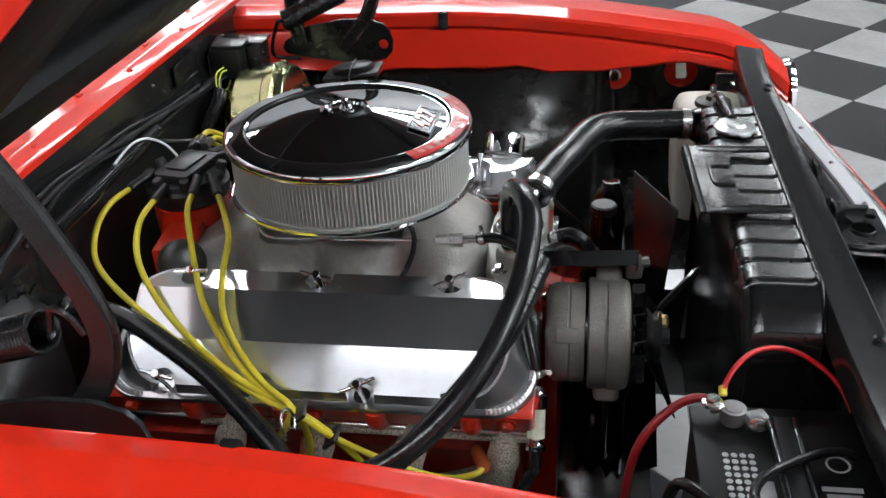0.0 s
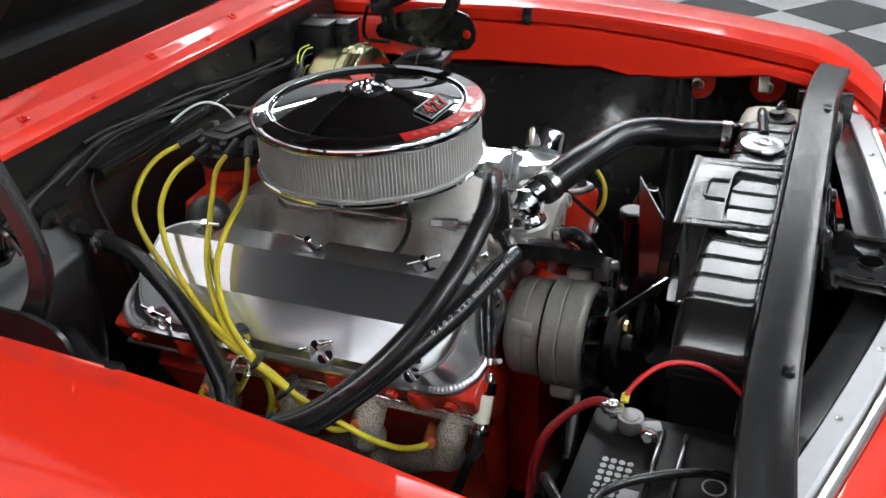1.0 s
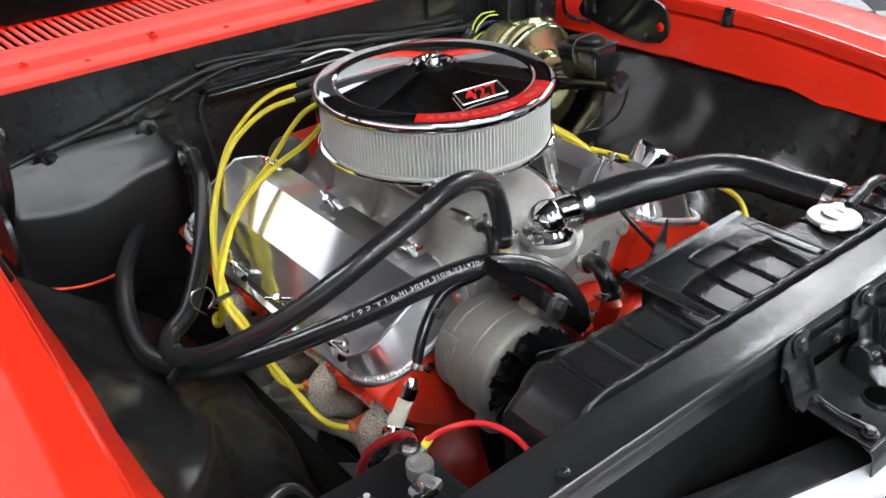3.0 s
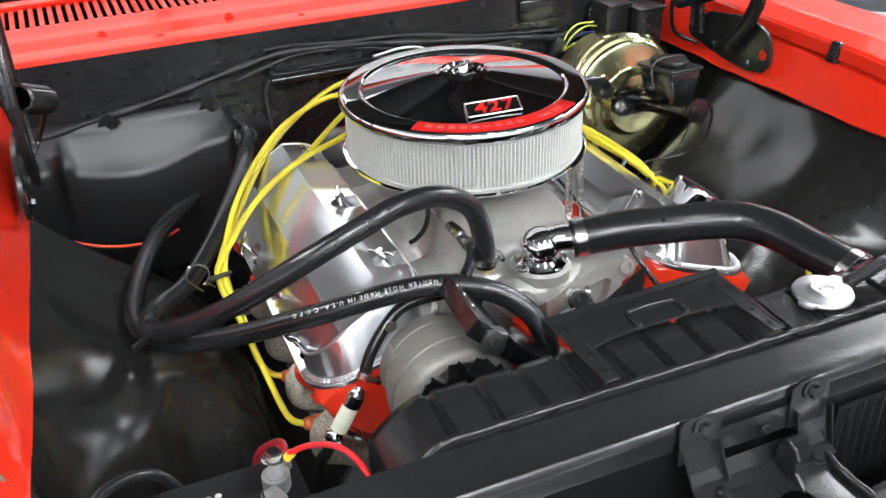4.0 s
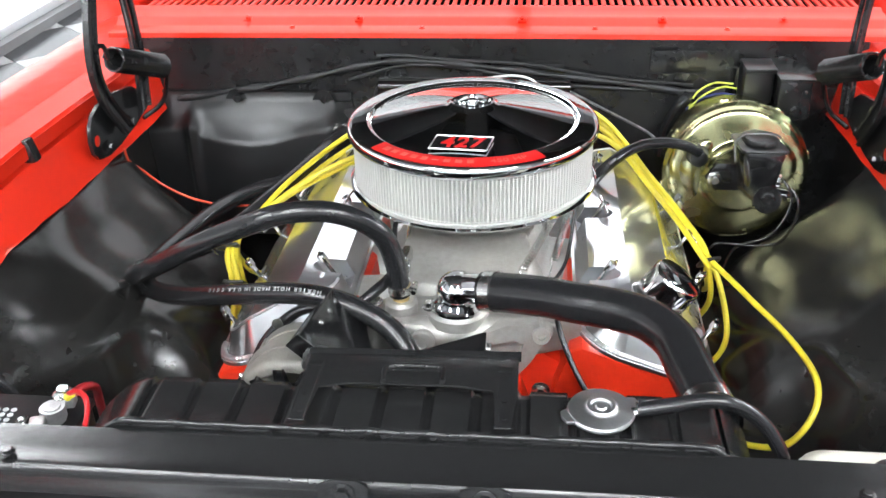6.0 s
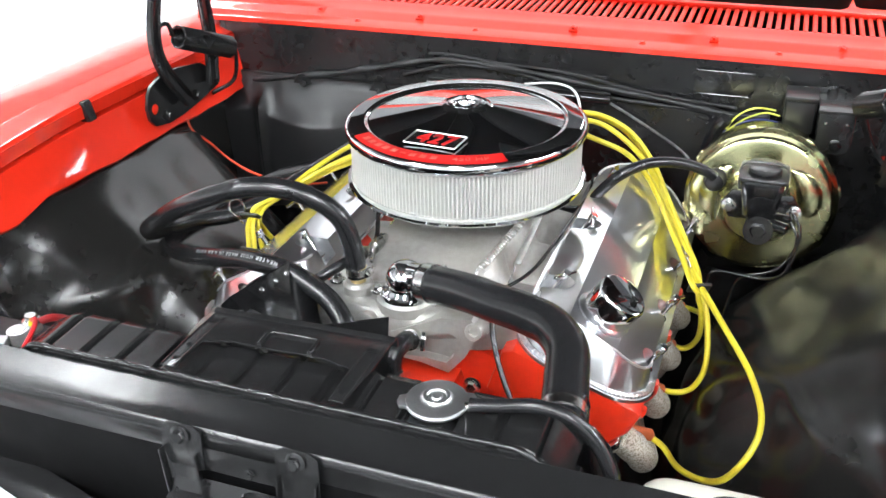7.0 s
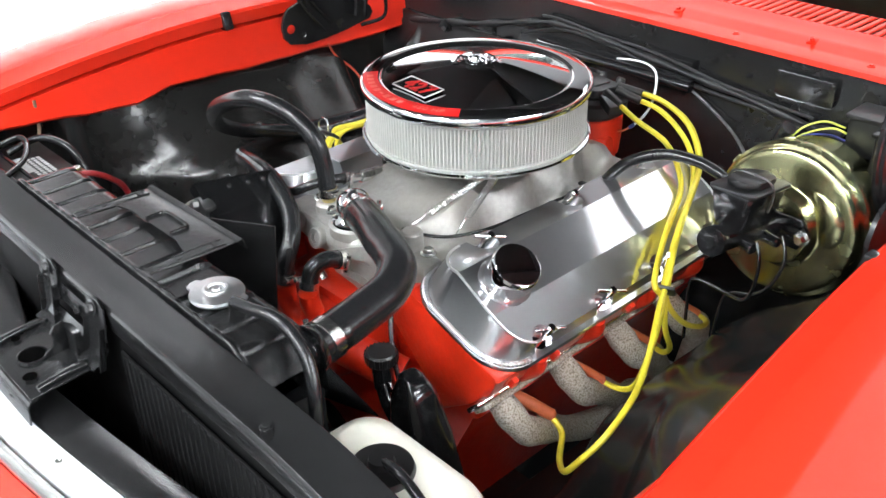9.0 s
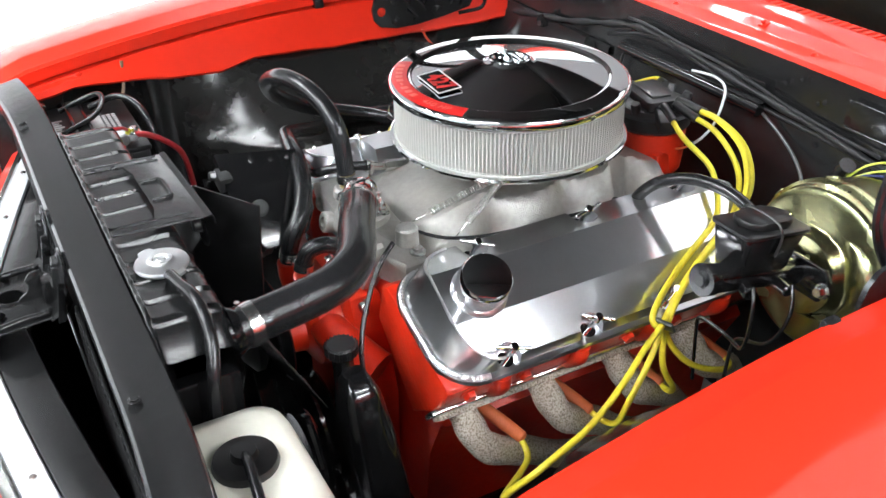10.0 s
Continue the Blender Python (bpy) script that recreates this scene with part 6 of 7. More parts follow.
    prism(bm, [(-0.062, 0.0), (-0.045, -0.022), (0.045, -0.022), (0.062, 0.0), (0.045, 0.024), (-0.045, 0.024)], 0, 0.010, pose(0.430, 0.176, 0.800, 84, 0, 0), 0.003)
    cyl(bm, (0.440, 0.060, 0.828), (0.470, 0.050, 0.826), 0.009, 12, 0.002)
    cyl(bm, (0.440, 0.118, 0.812), (0.474, 0.112, 0.812), 0.008, 12, 0.002)
    mc = part("master_cylinder", bm, GLOSS, t, "gloss black master cylinder")
    bm = bm_new()
    prism(bm, rounded(0.068, 0.108, 0.010), 0.026, 0.031, tilt, 0.0015)
    prism(bm, rounded(0.046, 0.080, 0.022, 8), 0.031, 0.041, tilt, 0.004)
    part("reservoir_lid", bm, PLASTIC, mc)
    bm = bm_new()
    tube(bm, [tilt @ Vector(q) for q in ((-0.032, 0.0, 0.0), (-0.035, 0.0, 0.028), (-0.025, -0.004, 0.043), (0.0, -0.005, 0.045), (0.025, -0.004, 0.043), (0.035, 0.0, 0.028), (0.032, 0.0, 0.0))], 0.0016, 6)
    part("bail_wire", bm, DARKSTEEL, mc)
    for x in (0.383, 0.480):
        bm = bm_new()
        bolt(bm, (x, 0.166, 0.799), (0, -1, 0.1), 0.0075, 0.010)
        part("nut", bm, STEEL, t)
    t.location = (-0.003, 0, -0.012)
    return t


make_booster()
for i, pts in enumerate(([(0.470, 0.050, 0.826), (0.484, 0.040, 0.800), (0.470, 0.050, 0.735), (0.425, 0.075, 0.715), (0.375, 0.070, 0.720), (0.366, 0.075, 0.690), (0.362, 0.085, 0.60)],
                         [(0.474, 0.112, 0.812), (0.490, 0.100, 0.780), (0.465, 0.098, 0.720), (0.415, 0.100, 0.700), (0.402, 0.105, 0.66), (0.395, 0.11, 0.60)])):
    hose("brake_line", "thin black steel brake line below the master cylinder", "brake line", pts, 0.0026, GLOSS, 8, 8, group="brake lines")


# ---- battery corner ----
def make_battery():
    t = thing("battery", "black car battery with white labels and top post", "battery")
    bm = bm_new()
    box(bm, (-0.520, -0.545, 0.68), (0.245, 0.170, 0.20), None, 0.006)
    part("case", bm, BATTERY, t)
    bm = bm_new()
    box(bm, (-0.520, -0.545, 0.784), (0.250, 0.175, 0.010), None, 0.003)
    box(bm, (-0.530, -0.548, 0.794), (0.215, 0.026, 0.014), None, 0.004)
    part("top_cover", bm, BATTERY, t)
    bm = bm_new()
    for dy in (-0.012, 0.012):
        box(bm, (-0.530, -0.548 + dy, 0.802), (0.205, 0.006, 0.006), None, 0.002)
    part("handle_rail", bm, GLOSS, t)
    bm = bm_new()
    for i in range(10):
        for j in range(4):
            lathe(bm, [(0.0034, 0), (0.0034, 0.0008)], (-0.475 - 0.0095 * i, -0.487 - 0.0085 * j, 0.7892), (0, 0, 1), 8)
    box(bm, (-0.545, -0.520, 0.7894), (0.070, 0.018, 0.0006), None, 0)
    tagged(part("date_label", bm, PRINT, t, "white printed label with dots"), kind="stuff")
    bm = bm_new()
    lathe(bm, [(0.010, 0), (0.012, 0), (0.012, 0.0006), (0.010, 0.0006)], (-0.480, -0.595, 0.7892), (0, 0, 1), 18, cap=False)
    for j in range(7):
        box(bm, (-0.515 - 0.010 * j, -0.592, 0.7893), (0.006, 0.038 - 0.006 * (j % 3), 0.0006), None, 0)
    tagged(part("warning_label", bm, PRINT, t, "white printed label bars"), kind="stuff")
    bm = bm_new()
    lathe(bm, [(0.012, 0), (0.009, 0.020), (0.0, 0.021)], (-0.421, -0.500, 0.788), (0, 0, 1), 18)
    part("post", bm, LEAD, t)
    return t


make_battery()


def make_terminal():
    t = thing("battery_terminal", "dull lead battery clamp with red cables", "battery terminal")
    bm = bm_new()
    lathe(bm, [(0.0095, 0), (0.0135, 0.0), (0.0135, 0.014), (0.0095, 0.014)], (-0.421, -0.500, 0.793), (0, 0, 1), 20, cap=False)
    box(bm, (-0.428, -0.523, 0.800), (0.017, 0.022, 0.012), pose(0, 0, 0, 0, 0, 20), 0.003)
    box(bm, (-0.412, -0.483, 0.802), (0.018, 0.016, 0.011), pose(0, 0, 0, 0, 0, 10), 0.003)
    part("clamp", bm, LEAD, t)
    bm = bm_new()
    bolt(bm, (-0.417, -0.479, 0.808), (0, 0, 1), 0.008, 0.008)
    part("nut", bm, STEEL, t)
    bm = bm_new()
    bolt(bm, (-0.440, -0.523, 0.802), (-1, 0, 0.3), 0.006, 0.008)
    part("bolt", bm, STEEL, t)
    bm = bm_new()
    cyl(bm, (-0.408, -0.490, 0.812), (-0.400, -0.490, 0.819), 0.0045, 12, 0.001)
    part("crimp_cap", bm, YELLOW, t, "yellow crimp connector")
    bm = bm_new()
    tube(bm, [(-0.404, -0.490, 0.818), (-0.388, -0.500, 0.830), (-0.366, -0.522, 0.840), (-0.352, -0.552, 0.838), (-0.350, -0.585, 0.825), (-0.365, -0.620, 0.80), (-0.385, -0.64, 0.76)], 0.0030, 10)
    part("thin_cable", bm, REDWIRE, t, "thin red cable")
    bm = bm_new()
    tube(bm, [(-0.410, -0.478, 0.806), (-0.404, -0.460, 0.804), (-0.408, -0.430, 0.782), (-0.425, -0.400, 0.74), (-0.43, -0.39, 0.64)], 0.0050, 12)
    part("thick_cable", bm, mat("dark_red_cable", (0.26, 0.010, 0.014), 0.4, var=0.15), t, "thick red cable")
    return t


make_terminal()
hose("battery_cable", "black battery cable beside the radiator support", "cable", [(-0.60, -0.52, 0.795), (-0.58, -0.47, 0.815), (-0.53, -0.44, 0.80), (-0.50, -0.43, 0.74), (-0.49, -0.43, 0.64)], 0.006)
hose("ground_cable", "black battery cable beside the radiator support", "cable", [(-0.610, -0.57, 0.795), (-0.585, -0.50, 0.825), (-0.52, -0.52, 0.81), (-0.47, -0.60, 0.80), (-0.47, -0.64, 0.76)], 0.005)


# ---- washer bottle, steering pump ----
def make_bottle():
    t = thing("washer_bottle", "milky white plastic washer bottle with black cap", "washer bottle")
    bm = bm_new()
    rows = []
    for z, gx, gy in ((0.62, 0.094, 0.062), (0.70, 0.098, 0.066), (0.790, 0.096, 0.064), (0.803, 0.090, 0.058), (0.810, 0.072, 0.044), (0.812, 0.040, 0.032)):
        ring = rounded(2 * gx, 2 * gy, min(gx, gy) * 0.55, 6)
        rows.append([(0.442 + x, -0.566 + y, z) for x, y in ring + ring[:1]])
    sheet(bm, rows)
    bmesh.ops.remove_doubles(bm, verts=bm.verts[:], dist=1e-5)
    bmesh.ops.holes_fill(bm, edges=bm.edges[:])
    part("bottle", bm, WHITEPLASTIC, t, smooth=50)
    bm = bm_new()
    lathe(bm, [(0.032, 0.0), (0.033, 0.004), (0.031, 0.010), (0.022, 0.012), (0.014, 0.013), (0.012, 0.020), (0, 0.021)], (0.440, -0.566, 0.810), (0, 0, 1), 30)
    part("cap", bm, PLASTIC, t, "black rubber cap")
    bm = bm_new()
    tube(bm, [(0.440, -0.566, 0.824), (0.465, -0.568, 0.832), (0.500, -0.572, 0.824), (0.552, -0.575, 0.79), (0.56, -0.57, 0.70)], 0.0055, 10)
    part("outlet_tube", bm, RUBBER, t)
    bm = bm_new()
    box(bm, (0.41, -0.632, 0.795), (0.11, 0.004, 0.006), pose(0, 0, 0, 0, 0, 6), 0.001)
    part("strap", bm, DARKSTEEL, t)
    return t


make_bottle()


def make_pump():
    t = thing("power_steering_pump", "gloss black power steering pump with ribbed cap", "steering pump")
    bm = bm_new()
    rows = []
    for u in range(9):
        z = 0.735 - 0.22 * u / 8
        w = interp(u, (0, 1, 3, 6, 8), (0.012, 0.026, 0.036, 0.044, 0.040))
        d = interp(u, (0, 1, 3, 6, 8), (0.014, 0.026, 0.032, 0.036, 0.034))
        ring = rounded(2 * w, 2 * d, min(w, d) * 0.7, 6)
        rows.append([(0.272 + 0.030 * u / 8 + x, -0.385 + 0.012 * u / 8 + y, z) for x, y in ring + ring[:1]])
    sheet(bm, rows)
    bmesh.ops.remove_doubles(bm, verts=bm.verts[:], dist=1e-5)
    bmesh.ops.holes_fill(bm, edges=bm.edges[:])
    part("reservoir", bm, GLOSS, t, smooth=60)
    bm = bm_new()
    cyl(bm, (0.203, -0.372, 0.672), (0.200, -0.372, 0.712), 0.014, 18)
    tube(bm, [(0.203, -0.372, 0.680), (0.225, -0.378, 0.655), (0.262, -0.385, 0.64)], 0.014, 12)
    part("filler_tube", bm, GLOSS, t)
    bm = bm_new()
    lathe(bm, [(0.019, 0), (0.021, 0.003), (0.021, 0.014), (0.018, 0.017), (0, 0.017)], (0.200, -0.372, 0.710), (0, 0, 1), 28)
    cap = part("cap", bm, PLASTIC, t, "ribbed black plastic cap")
    bm = bm_new()
    for k in range(22):
        a = 2 * math.pi * k / 22
        box(bm, (0.200 + 0.0212 * math.cos(a), -0.372 + 0.0212 * math.sin(a), 0.719), (0.0022, 0.0022, 0.013), pose(0, 0, 0, 0, 0, math.degrees(a)), 0)
    tagged(part("knurling", bm, PLASTIC, cap), kind="stuff")
    bm = bm_new()
    lathe(bm, [(0.062, 0.0), (0.064, 0.003), (0.050, 0.010), (0.064, 0.017), (0.062, 0.020), (0.02, 0.018)], (0.215, -0.425, 0.575), (0, -1, 0), 36)
    part("pulley", bm, GLOSS, t)
    return t


make_pump()
hose("dipstick_tube", "thin black cable down the front of the engine", "cable", [(0.120, -0.255, 0.800), (0.128, -0.282, 0.775), (0.150, -0.312, 0.735), (0.182, -0.338, 0.690), (0.215, -0.345, 0.62), (0.23, -0.34, 0.52)], 0.0036)

# ---- fan and pulleys ----
def make_fan():
    t = thing("engine_fan", "dark steel engine fan behind the radiator", "fan")
    bm = bm_new()
    lathe(bm, [(0.035, 0), (0.05, 0.01), (0.05, 0.02), (0.03, 0.035), (0, 0.036)], (0.0, -0.42, 0.63), (0, -1, 0), 24)
    part("hub", bm, DARKSTEEL, t)
    for k in range(5):
        a = 72 * k + 93
        bm = bm_new()
        rows = []
        for u in range(6):
            r = 0.05 + 0.180 * u / 5
            rows.append([(r, w * (0.035 + 0.02 * u / 5), -0.438 - 0.5 * w * (0.035 + 0.02 * u / 5)) for w in (-1, -0.3, 0.4, 1)])
        rows = [[(p[0] * math.cos(radians(a)) - p[1] * math.sin(radians(a)), p[2], 0.63 + p[0] * math.sin(radians(a)) + p[1] * math.cos(radians(a))) for p in row] for row in rows]
        sheet(bm, rows, 0.002)
        part("blade", bm, BLACK, t)
    bm = bm_new()
    lathe(bm, [(0.075, 0), (0.078, 0.003), (0.066, 0.010), (0.078, 0.017), (0.075, 0.020), (0.03, 0.018)], (0.0, -0.395, 0.63), (0, -1, 0), 36)
    part("pulley", bm, GLOSS, t)
    bm = bm_new()
    lathe(bm, [(0.085, 0), (0.088, 0.003), (0.076, 0.012), (0.088, 0.021), (0.085, 0.024), (0.03, 0.02)], (0.0, -0.385, 0.42), (0, -1, 0), 36)
    part("crank_pulley", bm, GLOSS, t)
    return t


make_fan()
bm = bm_new()
tube(bm, [(0.27, -0.436, 0.60), (0.245, -0.436, 0.635), (0.215, -0.436, 0.645), (0.08, -0.42, 0.50), (0.0, -0.40, 0.335), (0.08, -0.40, 0.37), (0.26, -0.43, 0.53), (0.278, -0.436, 0.57), (0.27, -0.436, 0.60)], 0.006, 8)
whole("drive_belt", bm, RUBBER, "black rubber drive belt for the steering pump", "belt")

# ---- below the engine ----
for s in (-1, 1):
    bm = bm_new()
    box(bm, (s * 0.36, -0.10, 0.34), (0.18, 1.25, 0.14), None, 0.01)
    whole("frame_rail", bm, BLACK, "black painted chassis frame rail", "frame rail", group="frame rails")
bm = bm_new()
box(bm, (0, -0.20, 0.30), (0.78, 0.20, 0.10), None, 0.02)
whole("crossmember", bm, BLACK, "black painted chassis crossmember below the engine", "crossmember")
bm = bm_new()
box(bm, (0, 0.05, 0.28), (0.30, 0.45, 0.14), None, 0.02)
whole("oil_pan", bm, GLOSS, "black oil pan below the engine block", "oil pan")
# added sheet: closes the view to the lit floor, keeps the gap dark
bm = bm_new()
box(bm, (0.10, -0.375, 0.262), (0.96, 0.19, 0.006), None, 0.002)
whole("floor_blocker", bm, BLACK, "added black sheet hiding the lit floor below the engine", "shield")
for s in (-1, 1):
    t = thing("front_wheel", "black tyre standing on the tile floor", "wheel", group="front wheels")
    bm = bm_new()
    lathe(bm, [(0.19, -0.10), (0.30, -0.10), (0.325, -0.07), (0.33, 0.0), (0.325, 0.07), (0.30, 0.10), (0.19, 0.10)], (s * 0.76, 0.0, 0.331), (1, 0, 0), 40)
    part("tyre", bm, RUBBER, t)
    bm = bm_new()
    lathe(bm, [(0.19, -0.09), (0.17, -0.02), (0.05, 0.0), (0.0, 0.02)], (s * 0.76, 0.0, 0.331), (s, 0, 0), 32)
    part("rim", bm, STEEL, t)


# ---- firewall things ----
def make_heater_box():
    t = thing("heater_box", "satin black heater box cover bolted to the firewall", "heater box")
    rows = []
    for k in range(97):
        x = -0.645 + 0.392 * k / 96
        lip = interp(x, (-0.645, -0.585, -0.562, -0.553, -0.545, -0.536, -0.50, -0.44, -0.40, -0.36, -0.33, -0.30, -0.275), (0.785, 0.786, 0.790, 0.792, 0.784, 0.774, 0.766, 0.760, 0.764, 0.776, 0.785, 0.790, 0.795))
        face = 0.340 - 0.010 * math.exp(-((x + 0.556) / 0.009) ** 2) + 0.004 * math.sin(x * 31)
        e = max(0.0, (x + 0.300) / 0.045) ** 2
        row = []
        for y, z in ((0.386, 0.850), (0.381, 0.848), (0.379, 0.834), (0.374, 0.829), (0.362, (0.822 + lip) / 2 + 0.004), (face + 0.008, lip + 0.006), (face + 0.002, lip), (face, lip - 0.008), (face - 0.002, 0.70), (face + 0.002, 0.62), (face + 0.02, 0.56)):
            row.append((x, min(0.386, y + 0.05 * min(1.0, e) * (z < 0.832)), z))
        rows.append(row)
    bm = bm_new()
    sheet(bm, rows, 0.002)
    part("cover", bm, PLASTIC, t)
    for x in (-0.471, -0.305):
        bm = bm_new()
        prism(bm, [(-0.020, 0), (0.020, 0), (0.014, 0.016), (0.0, 0.020), (-0.010, 0.016)], 0, 0.003, pose(x, 0.378, 0.836, 90, 0, 0))
        part("tab", bm, CHASSIS, t)
        bm = bm_new()
        bolt(bm, (x + 0.004, 0.378, 0.838), (0.3, -1, 0.2), 0.007, 0.014)
        part("bolt", bm, BLACK, t)
    bm = bm_new()
    cyl(bm, (-0.254, 0.388, 0.793), (-0.255, 0.335, 0.793), 0.011, 14)
    lathe(bm, [(0.024, 0), (0.024, 0.006), (0.014, 0.009)], (-0.254, 0.388, 0.793), (0, -1, 0), 18)
    part("pipe_stub", bm, BLACK, t)
    bm = bm_new()
    cyl(bm, (-0.358, 0.36, 0.69), (-0.362, 0.325, 0.69), 0.011, 14)
    part("pipe_stub", bm, BLACK, t)
    return t


make_heater_box()
HARN = [(-0.585, 0.380, 0.832), (-0.50, 0.381, 0.846), (-0.421, 0.381, 0.858), (-0.34, 0.381, 0.874), (-0.274, 0.381, 0.890), (-0.20, 0.381, 0.906), (-0.150, 0.381, 0.911), (-0.06, 0.381, 0.906), (0.02, 0.381, 0.898), (0.10, 0.381, 0.888), (0.187, 0.381, 0.879), (0.28, 0.381, 0.868), (0.365, 0.378, 0.858), (0.42, 0.37, 0.865)]
hose("wiring_harness", "black taped wiring harness along the firewall", "wiring", HARN, lambda u: 0.0058 + 0.0018 * math.sin(u * 60), WIREBLACK, 10, 8, group="firewall wiring")
hose("wiring_harness", "thin black cable along the firewall", "wiring", [(x + 0.02, y - 0.001, z - 0.012 - 0.006 * math.sin(x * 14)) for x, y, z in HARN[4:]], 0.0034, WIREBLACK, 8, 8, group="firewall wiring")
hose("wiring_harness", "thin black cable along the firewall", "wiring", [(x, y - 0.001, z + 0.010 + 0.004 * math.sin(x * 21)) for x, y, z in HARN[5:-1]], 0.0028, WIREBLACK, 8, 8, group="firewall wiring")
hose("wiring_harness", "thin black cable along the firewall", "wiring", [(-0.19, 0.382, 0.868), (-0.205, 0.380, 0.855), (-0.208, 0.375, 0.82), (-0.203, 0.36, 0.76), (-0.20, 0.34, 0.66)], 0.003, WIREBLACK, 8, 8, group="firewall wiring")
hose("braided_line", "thin braided steel line on the firewall", "line", [(0.138, 0.378, 0.862), (0.165, 0.380, 0.848), (0.200, 0.378, 0.830), (0.245, 0.362, 0.812), (0.290, 0.325, 0.800), (0.31, 0.29, 0.79)], 0.0026, BRAID, 8, 8)
hose("white_wire", "thin white wire looped over the distributor", "wire", [(-0.01, 0.368, 0.882), (0.045, 0.366, 0.890), (0.082, 0.355, 0.886), (0.100, 0.335, 0.868), (0.106, 0.318, 0.840), (0.100, 0.302, 0.818), (0.088, 0.292, 0.803)], 0.0022, WHITEWIRE, 8, 8)
hose("pink_wire", "thin orange wire with blue splice at the distributor", "wire", [(0.088, 0.292, 0.803), (0.078, 0.282, 0.795), (0.065, 0.272, 0.792), (0.05, 0.265, 0.790)], 0.0020, ORANGE, 8, 8)
bm = bm_new()
cyl(bm, (0.0915, 0.294, 0.807), (0.085, 0.289, 0.800), 0.0034, 10)
whole("wire_splice", bm, BLUEWIRE, "small blue crimp splice on a wire", "splice")
hose("orange_wire", "thin orange-red wire by the passenger inner fender", "wire", [(-0.606, 0.165, 0.822), (-0.612, 0.185, 0.790), (-0.606, 0.225, 0.752), (-0.582, 0.235, 0.722), (-0.534, 0.236, 0.696), (-0.480, 0.250, 0.676), (-0.43, 0.28, 0.662), (-0.40, 0.31, 0.656)], 0.0024, ORANGEWIRE, 8, 8)


def make_junction():
    t = thing("junction_box", "black electrical boxes mounted on the firewall", "junction box")
    bm = bm_new()
    prism(bm, [(-0.060, -0.06), (0.06, -0.06), (0.062, 0.028), (0.035, 0.042), (-0.012, 0.042), (-0.055, 0.022)], 0, 0.003, pose(0.485, 0.384, 0.905, 90, 0, 0), 0.001)
    part("mount_plate", bm, BLACK, t)
    bm = bm_new()
    box(bm, (0.458, 0.352, 0.912), (0.050, 0.058, 0.060), None, 0.006)
    box(bm, (0.458, 0.345, 0.944), (0.052, 0.062, 0.008), None, 0.002)
    part("relay", bm, PLASTIC, t)
    bm = bm_new()
    box(bm, (0.514, 0.338, 0.898), (0.056, 0.085, 0.072), None, 0.006)
    box(bm, (0.514, 0.335, 0.936), (0.060, 0.090, 0.006), None, 0.002)
    part("voltage_regulator", bm, BLACK, t)
    for p, r in (((0.517, 0.294, 0.880), 0.007), ((0.462, 0.380, 0.940), 0.005), ((0.505, 0.380, 0.942), 0.006)):
        bm = bm_new()
        bolt(bm, p, (0, -1, 0.1), r, 0.005)
        part("bolt", bm, GLOSS, t)
    for x in (0.498, 0.530):
        bm = bm_new()
        lathe(bm, [(0.003, 0), (0.0025, 0.0015), (0, 0.002)], (x, 0.2955, 0.916), (0, -1, 0), 10)
        part("rivet", bm, STEEL, t)
    t.location = (0.008, 0, -0.026)
    return t


make_junction()
for pts, mt, lab in (([(0.350, 0.330, 0.868), (0.365, 0.345, 0.888), (0.392, 0.352, 0.902), (0.425, 0.350, 0.902)], GREENWIRE, "thin yellow-green wire at the firewall"),
                     ([(0.352, 0.330, 0.866), (0.378, 0.345, 0.884), (0.408, 0.350, 0.896), (0.432, 0.348, 0.894)], GREENWIRE, "thin yellow-green wire at the firewall"),
                     ([(0.350, 0.328, 0.864), (0.378, 0.335, 0.872), (0.410, 0.342, 0.866), (0.436, 0.345, 0.872)], GREENWIRE, "thin yellow-green wire at the firewall"),
                     ([(0.345, 0.330, 0.862), (0.372, 0.340, 0.878), (0.402, 0.350, 0.884), (0.430, 0.350, 0.882)], BLUEWIRE, "thin blue wire at the firewall")):
    hose("connector_wire", lab, "wire", [(x + 0.004, y, z - 0.018) for x, y, z in pts], 0.0016, mt, 8, 8, group="connector wires")
bm = bm_new()
tube(bm, [(0.352, 0.330, 0.868), (0.340, 0.335, 0.850), (0.325, 0.36, 0.80), (0.32, 0.375, 0.74)], 0.012, 10)
whole("connector_boot", bm, RUBBER, "black rubber boot on wires at the firewall", "wire boot")
for x, z in ((-0.44, 0.868), (-0.34, 0.858), (-0.10, 0.846), (0.20, 0.93), (0.236, 0.905), (0.17, 0.915), (0.245, 0.842), (0.30, 0.87), (-0.03, 0.935), (0.04, 0.93), (0.12, 0.845)):
    bm = bm_new()
    bolt(bm, (x, 0.3872, z), (0, -1, 0), 0.0030, 0.0025)
    whole("firewall_bolt", bm, BLACK, "small black painted bolt in the firewall", "bolt", group="firewall bolts")

# ---- behind the fender flange ----
for s in (-1, 1):
    t = thing("headlamp", "round headlamp with a chrome bezel under the fender tip", "headlamp", group="headlamps")
    bm = bm_new()
    lathe(bm, [(0.078, 0.0), (0.092, 0.004), (0.096, 0.016), (0.092, 0.026), (0.080, 0.030), (0.076, 0.022)], (s * 0.780, -0.742, 0.690), (0, -1, 0), 40, cap=False)
    part("bezel", bm, CHROME, t)
    bm = bm_new()
    lathe(bm, [(0.078, 0.012), (0.060, 0.022), (0.030, 0.028), (0.0, 0.030)], (s * 0.780, -0.742, 0.690), (0, -1, 0), 32)
    part("lens", bm, GLASSTUBE, t)
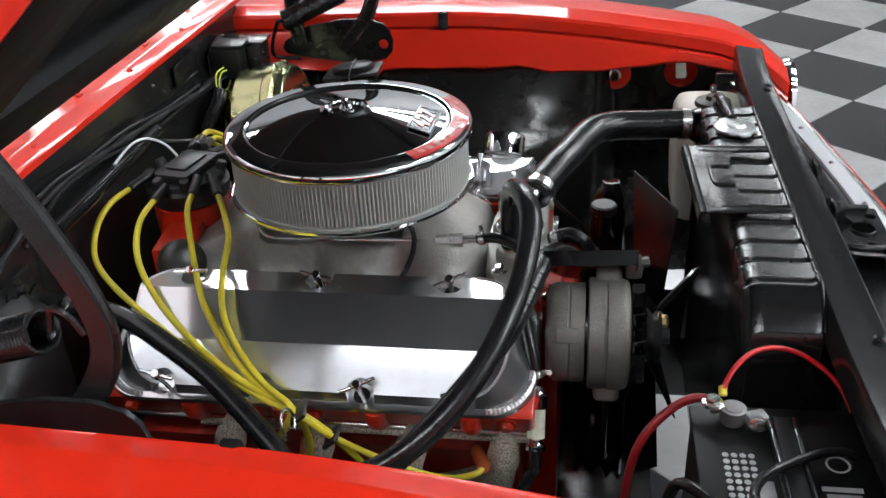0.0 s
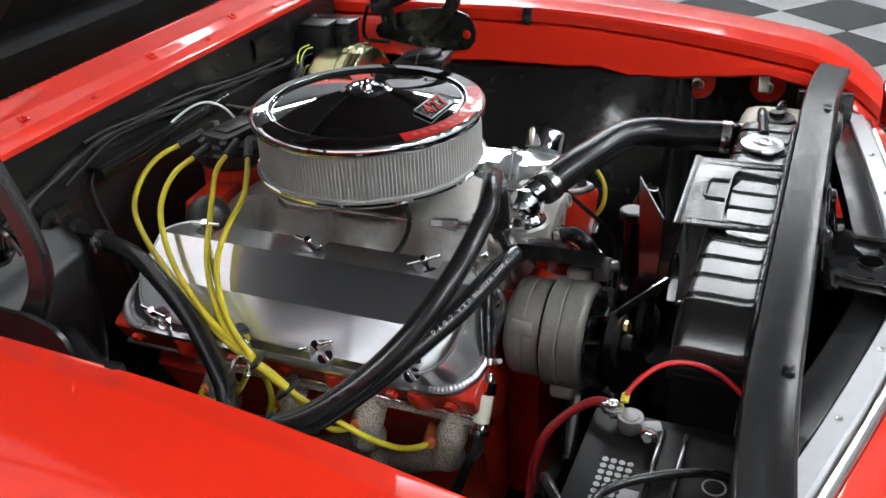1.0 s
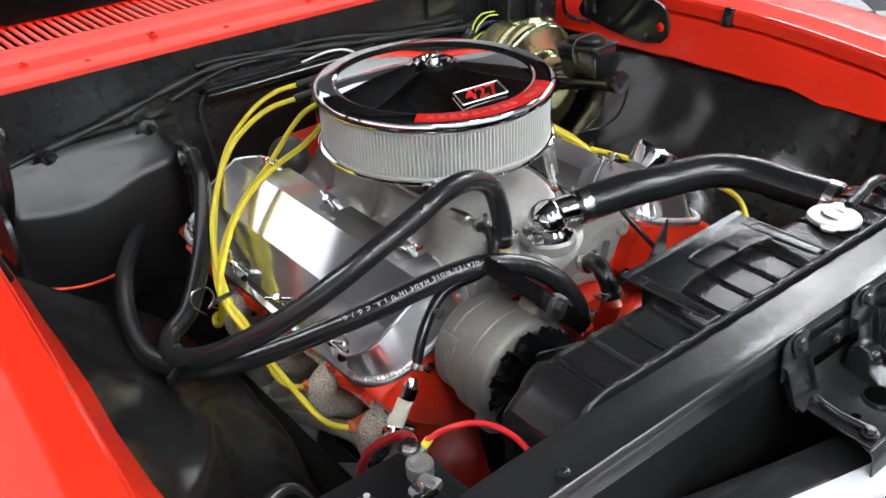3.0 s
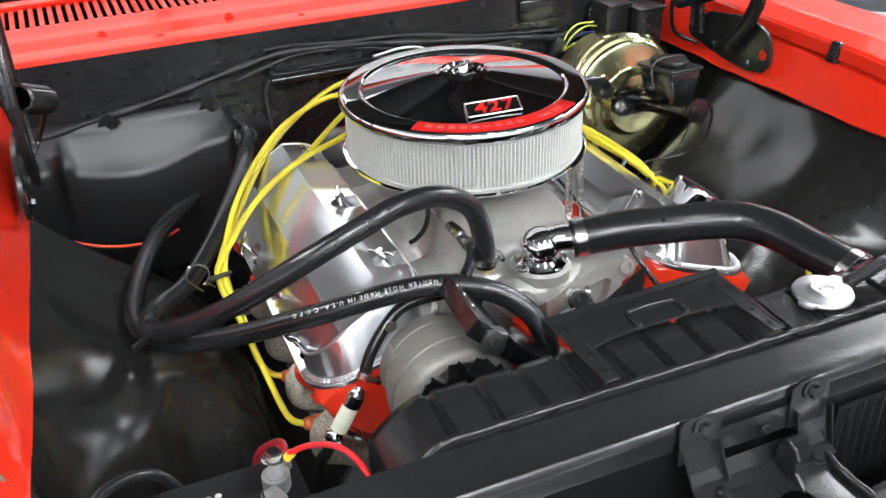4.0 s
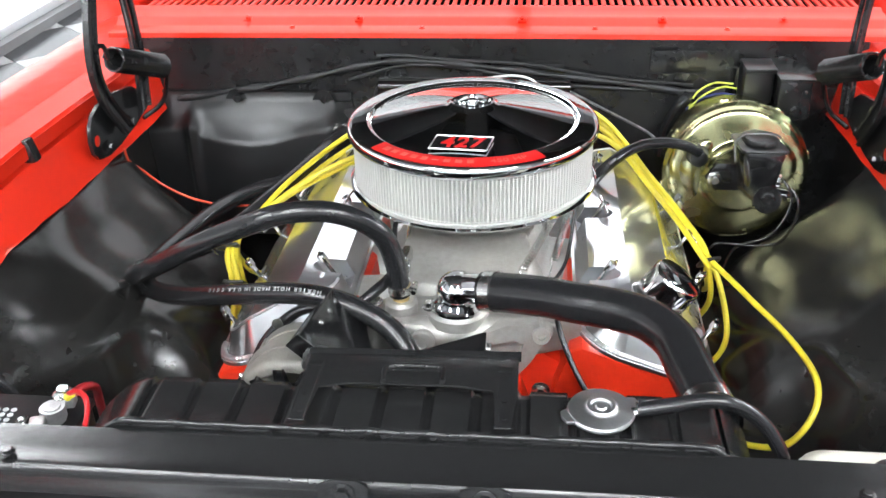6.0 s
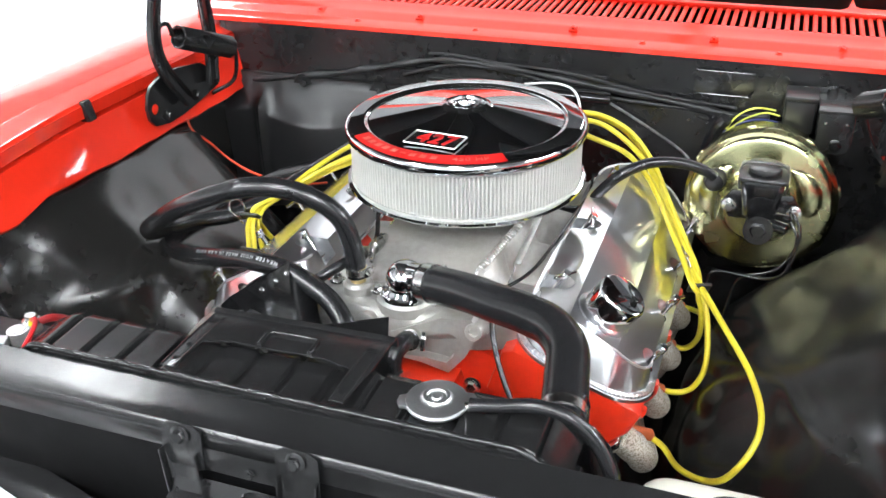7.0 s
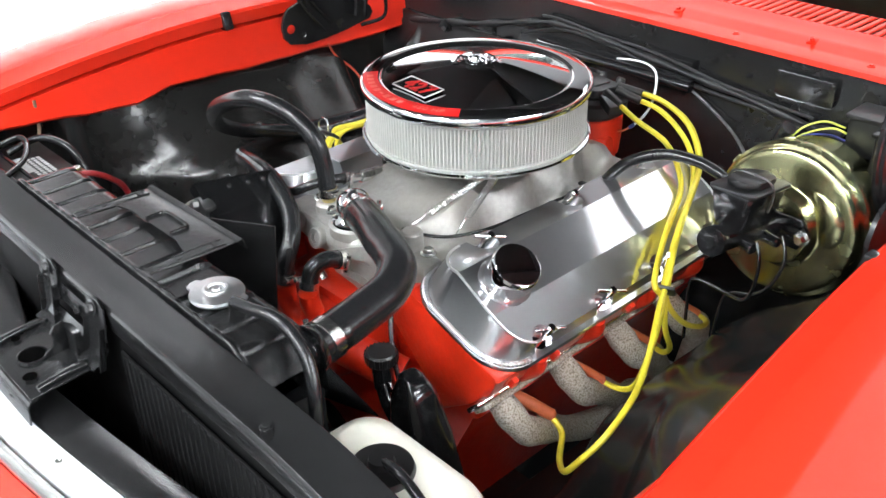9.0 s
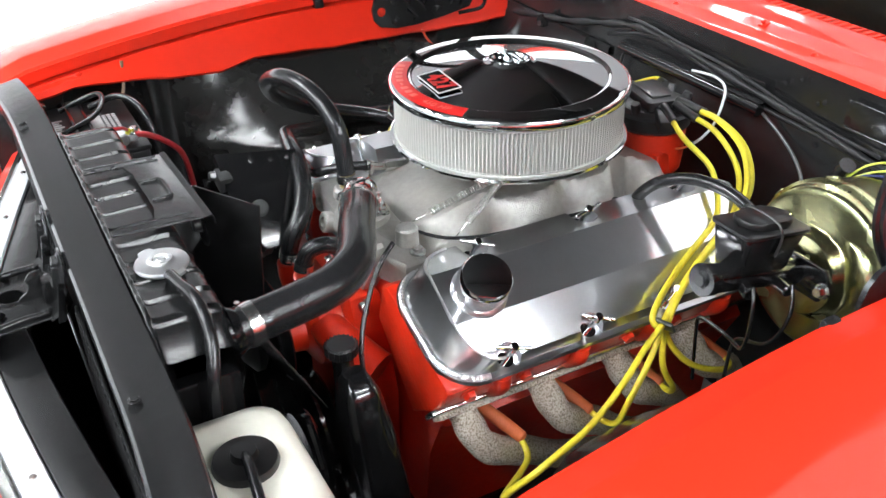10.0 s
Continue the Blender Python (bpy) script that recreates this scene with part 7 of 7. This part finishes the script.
for y, z in ((-0.395, 0.780), (-0.530, 0.785)):
    t = thing("horn", "round red horn with a steel centre nut", "horn", group="horns")
    bm = bm_new()
    lathe(bm, [(0.0, 0.016), (0.012, 0.016), (0.028, 0.012), (0.034, 0.006), (0.034, 0.0), (0.02, -0.02)], (0.700, y, z), (-1, 0, 0), 28)
    part("body", bm, RED, t)
    bm = bm_new()
    bolt(bm, (0.685, y, z), (-1, 0, 0), 0.009, 0.010)
    part("nut", bm, STEEL, t)
hose("loose_wire", "short taped wire hanging from the fender flange", "wire", [(-0.655, -0.440, 0.852), (-0.650, -0.442, 0.838), (-0.642, -0.446, 0.812), (-0.636, -0.452, 0.795), (-0.62, -0.47, 0.782)], 0.0032, mat("brown_tape", (0.20, 0.13, 0.08), 0.6), 8, 8)
bm = bm_new()
box(bm, (0.655, -0.525, 0.812), (0.006, 0.020, 0.050), pose(0, 0, 0, 0, 20, 8), 0.002)
whole("bracket_tab", bm, WHITEPLASTIC, "pale bracket tab below the fender flange", "bracket")


# ---- repeated pieces: cowl louvers and floor tiles ----
def louver_mesh():
    bm = bm_new()
    box(bm, (0, 0, 0), (0.0088, 0.122, 0.006), None, 0.0015, 1)
    me = bpy.data.meshes.new("louver")
    bm.to_mesh(me)
    bm.free()
    me.materials.append(RED)
    return me


me = louver_mesh()
for k in range(86):
    x = -0.66 + 1.32 * k / 85
    ob = new("louver", me)
    ob.parent = COWL
    ob.location = (x, 0.564 - 0.008 * (x / 0.7) ** 2, 0.977)


def tile_mesh(material):
    bm = bm_new()
    box(bm, (0, 0, 0), (0.452, 0.452, 0.008), None, 0.002, 1)
    me = bpy.data.meshes.new("tile")
    bm.to_mesh(me)
    bm.free()
    me.materials.append(material)
    return me


tiles = [tile_mesh(TILE_LIGHT), tile_mesh(TILE_DARK)]
turn = radians(48.5)
spots = []
for i in range(-20, 24):
    for j in range(-20, 20):
        u, v = 0.457 * (i + 0.5), 0.457 * (j + 0.5)
        x = 0.78 + u * math.cos(turn) - v * math.sin(turn)
        y = -3.47 + u * math.sin(turn) + v * math.cos(turn)
        if -2.9 < x < 7.3 and -5.2 < y < 7.2:
            spots.append((math.hypot(x - 1.2, y), x, y, (i + j) % 2))
spots.sort()
for _, x, y, k in spots[:290]:
    ob = new("tile", tiles[k])
    ob.parent = FLOOR
    ob.location, ob.rotation_euler = (x, y, -0.0035), (0, 0, turn)
for k, material in enumerate((TILE_LIGHT, TILE_DARK)):
    bm = bm_new()
    for _, x, y, q in spots[290:]:
        if q == k:
            box(bm, (x, y, -0.0035), (0.452, 0.452, 0.008), pose(0, 0, 0, 0, 0, 48.5), 0)
    tagged(part("far_tiling", bm, material, FLOOR), kind="stuff")
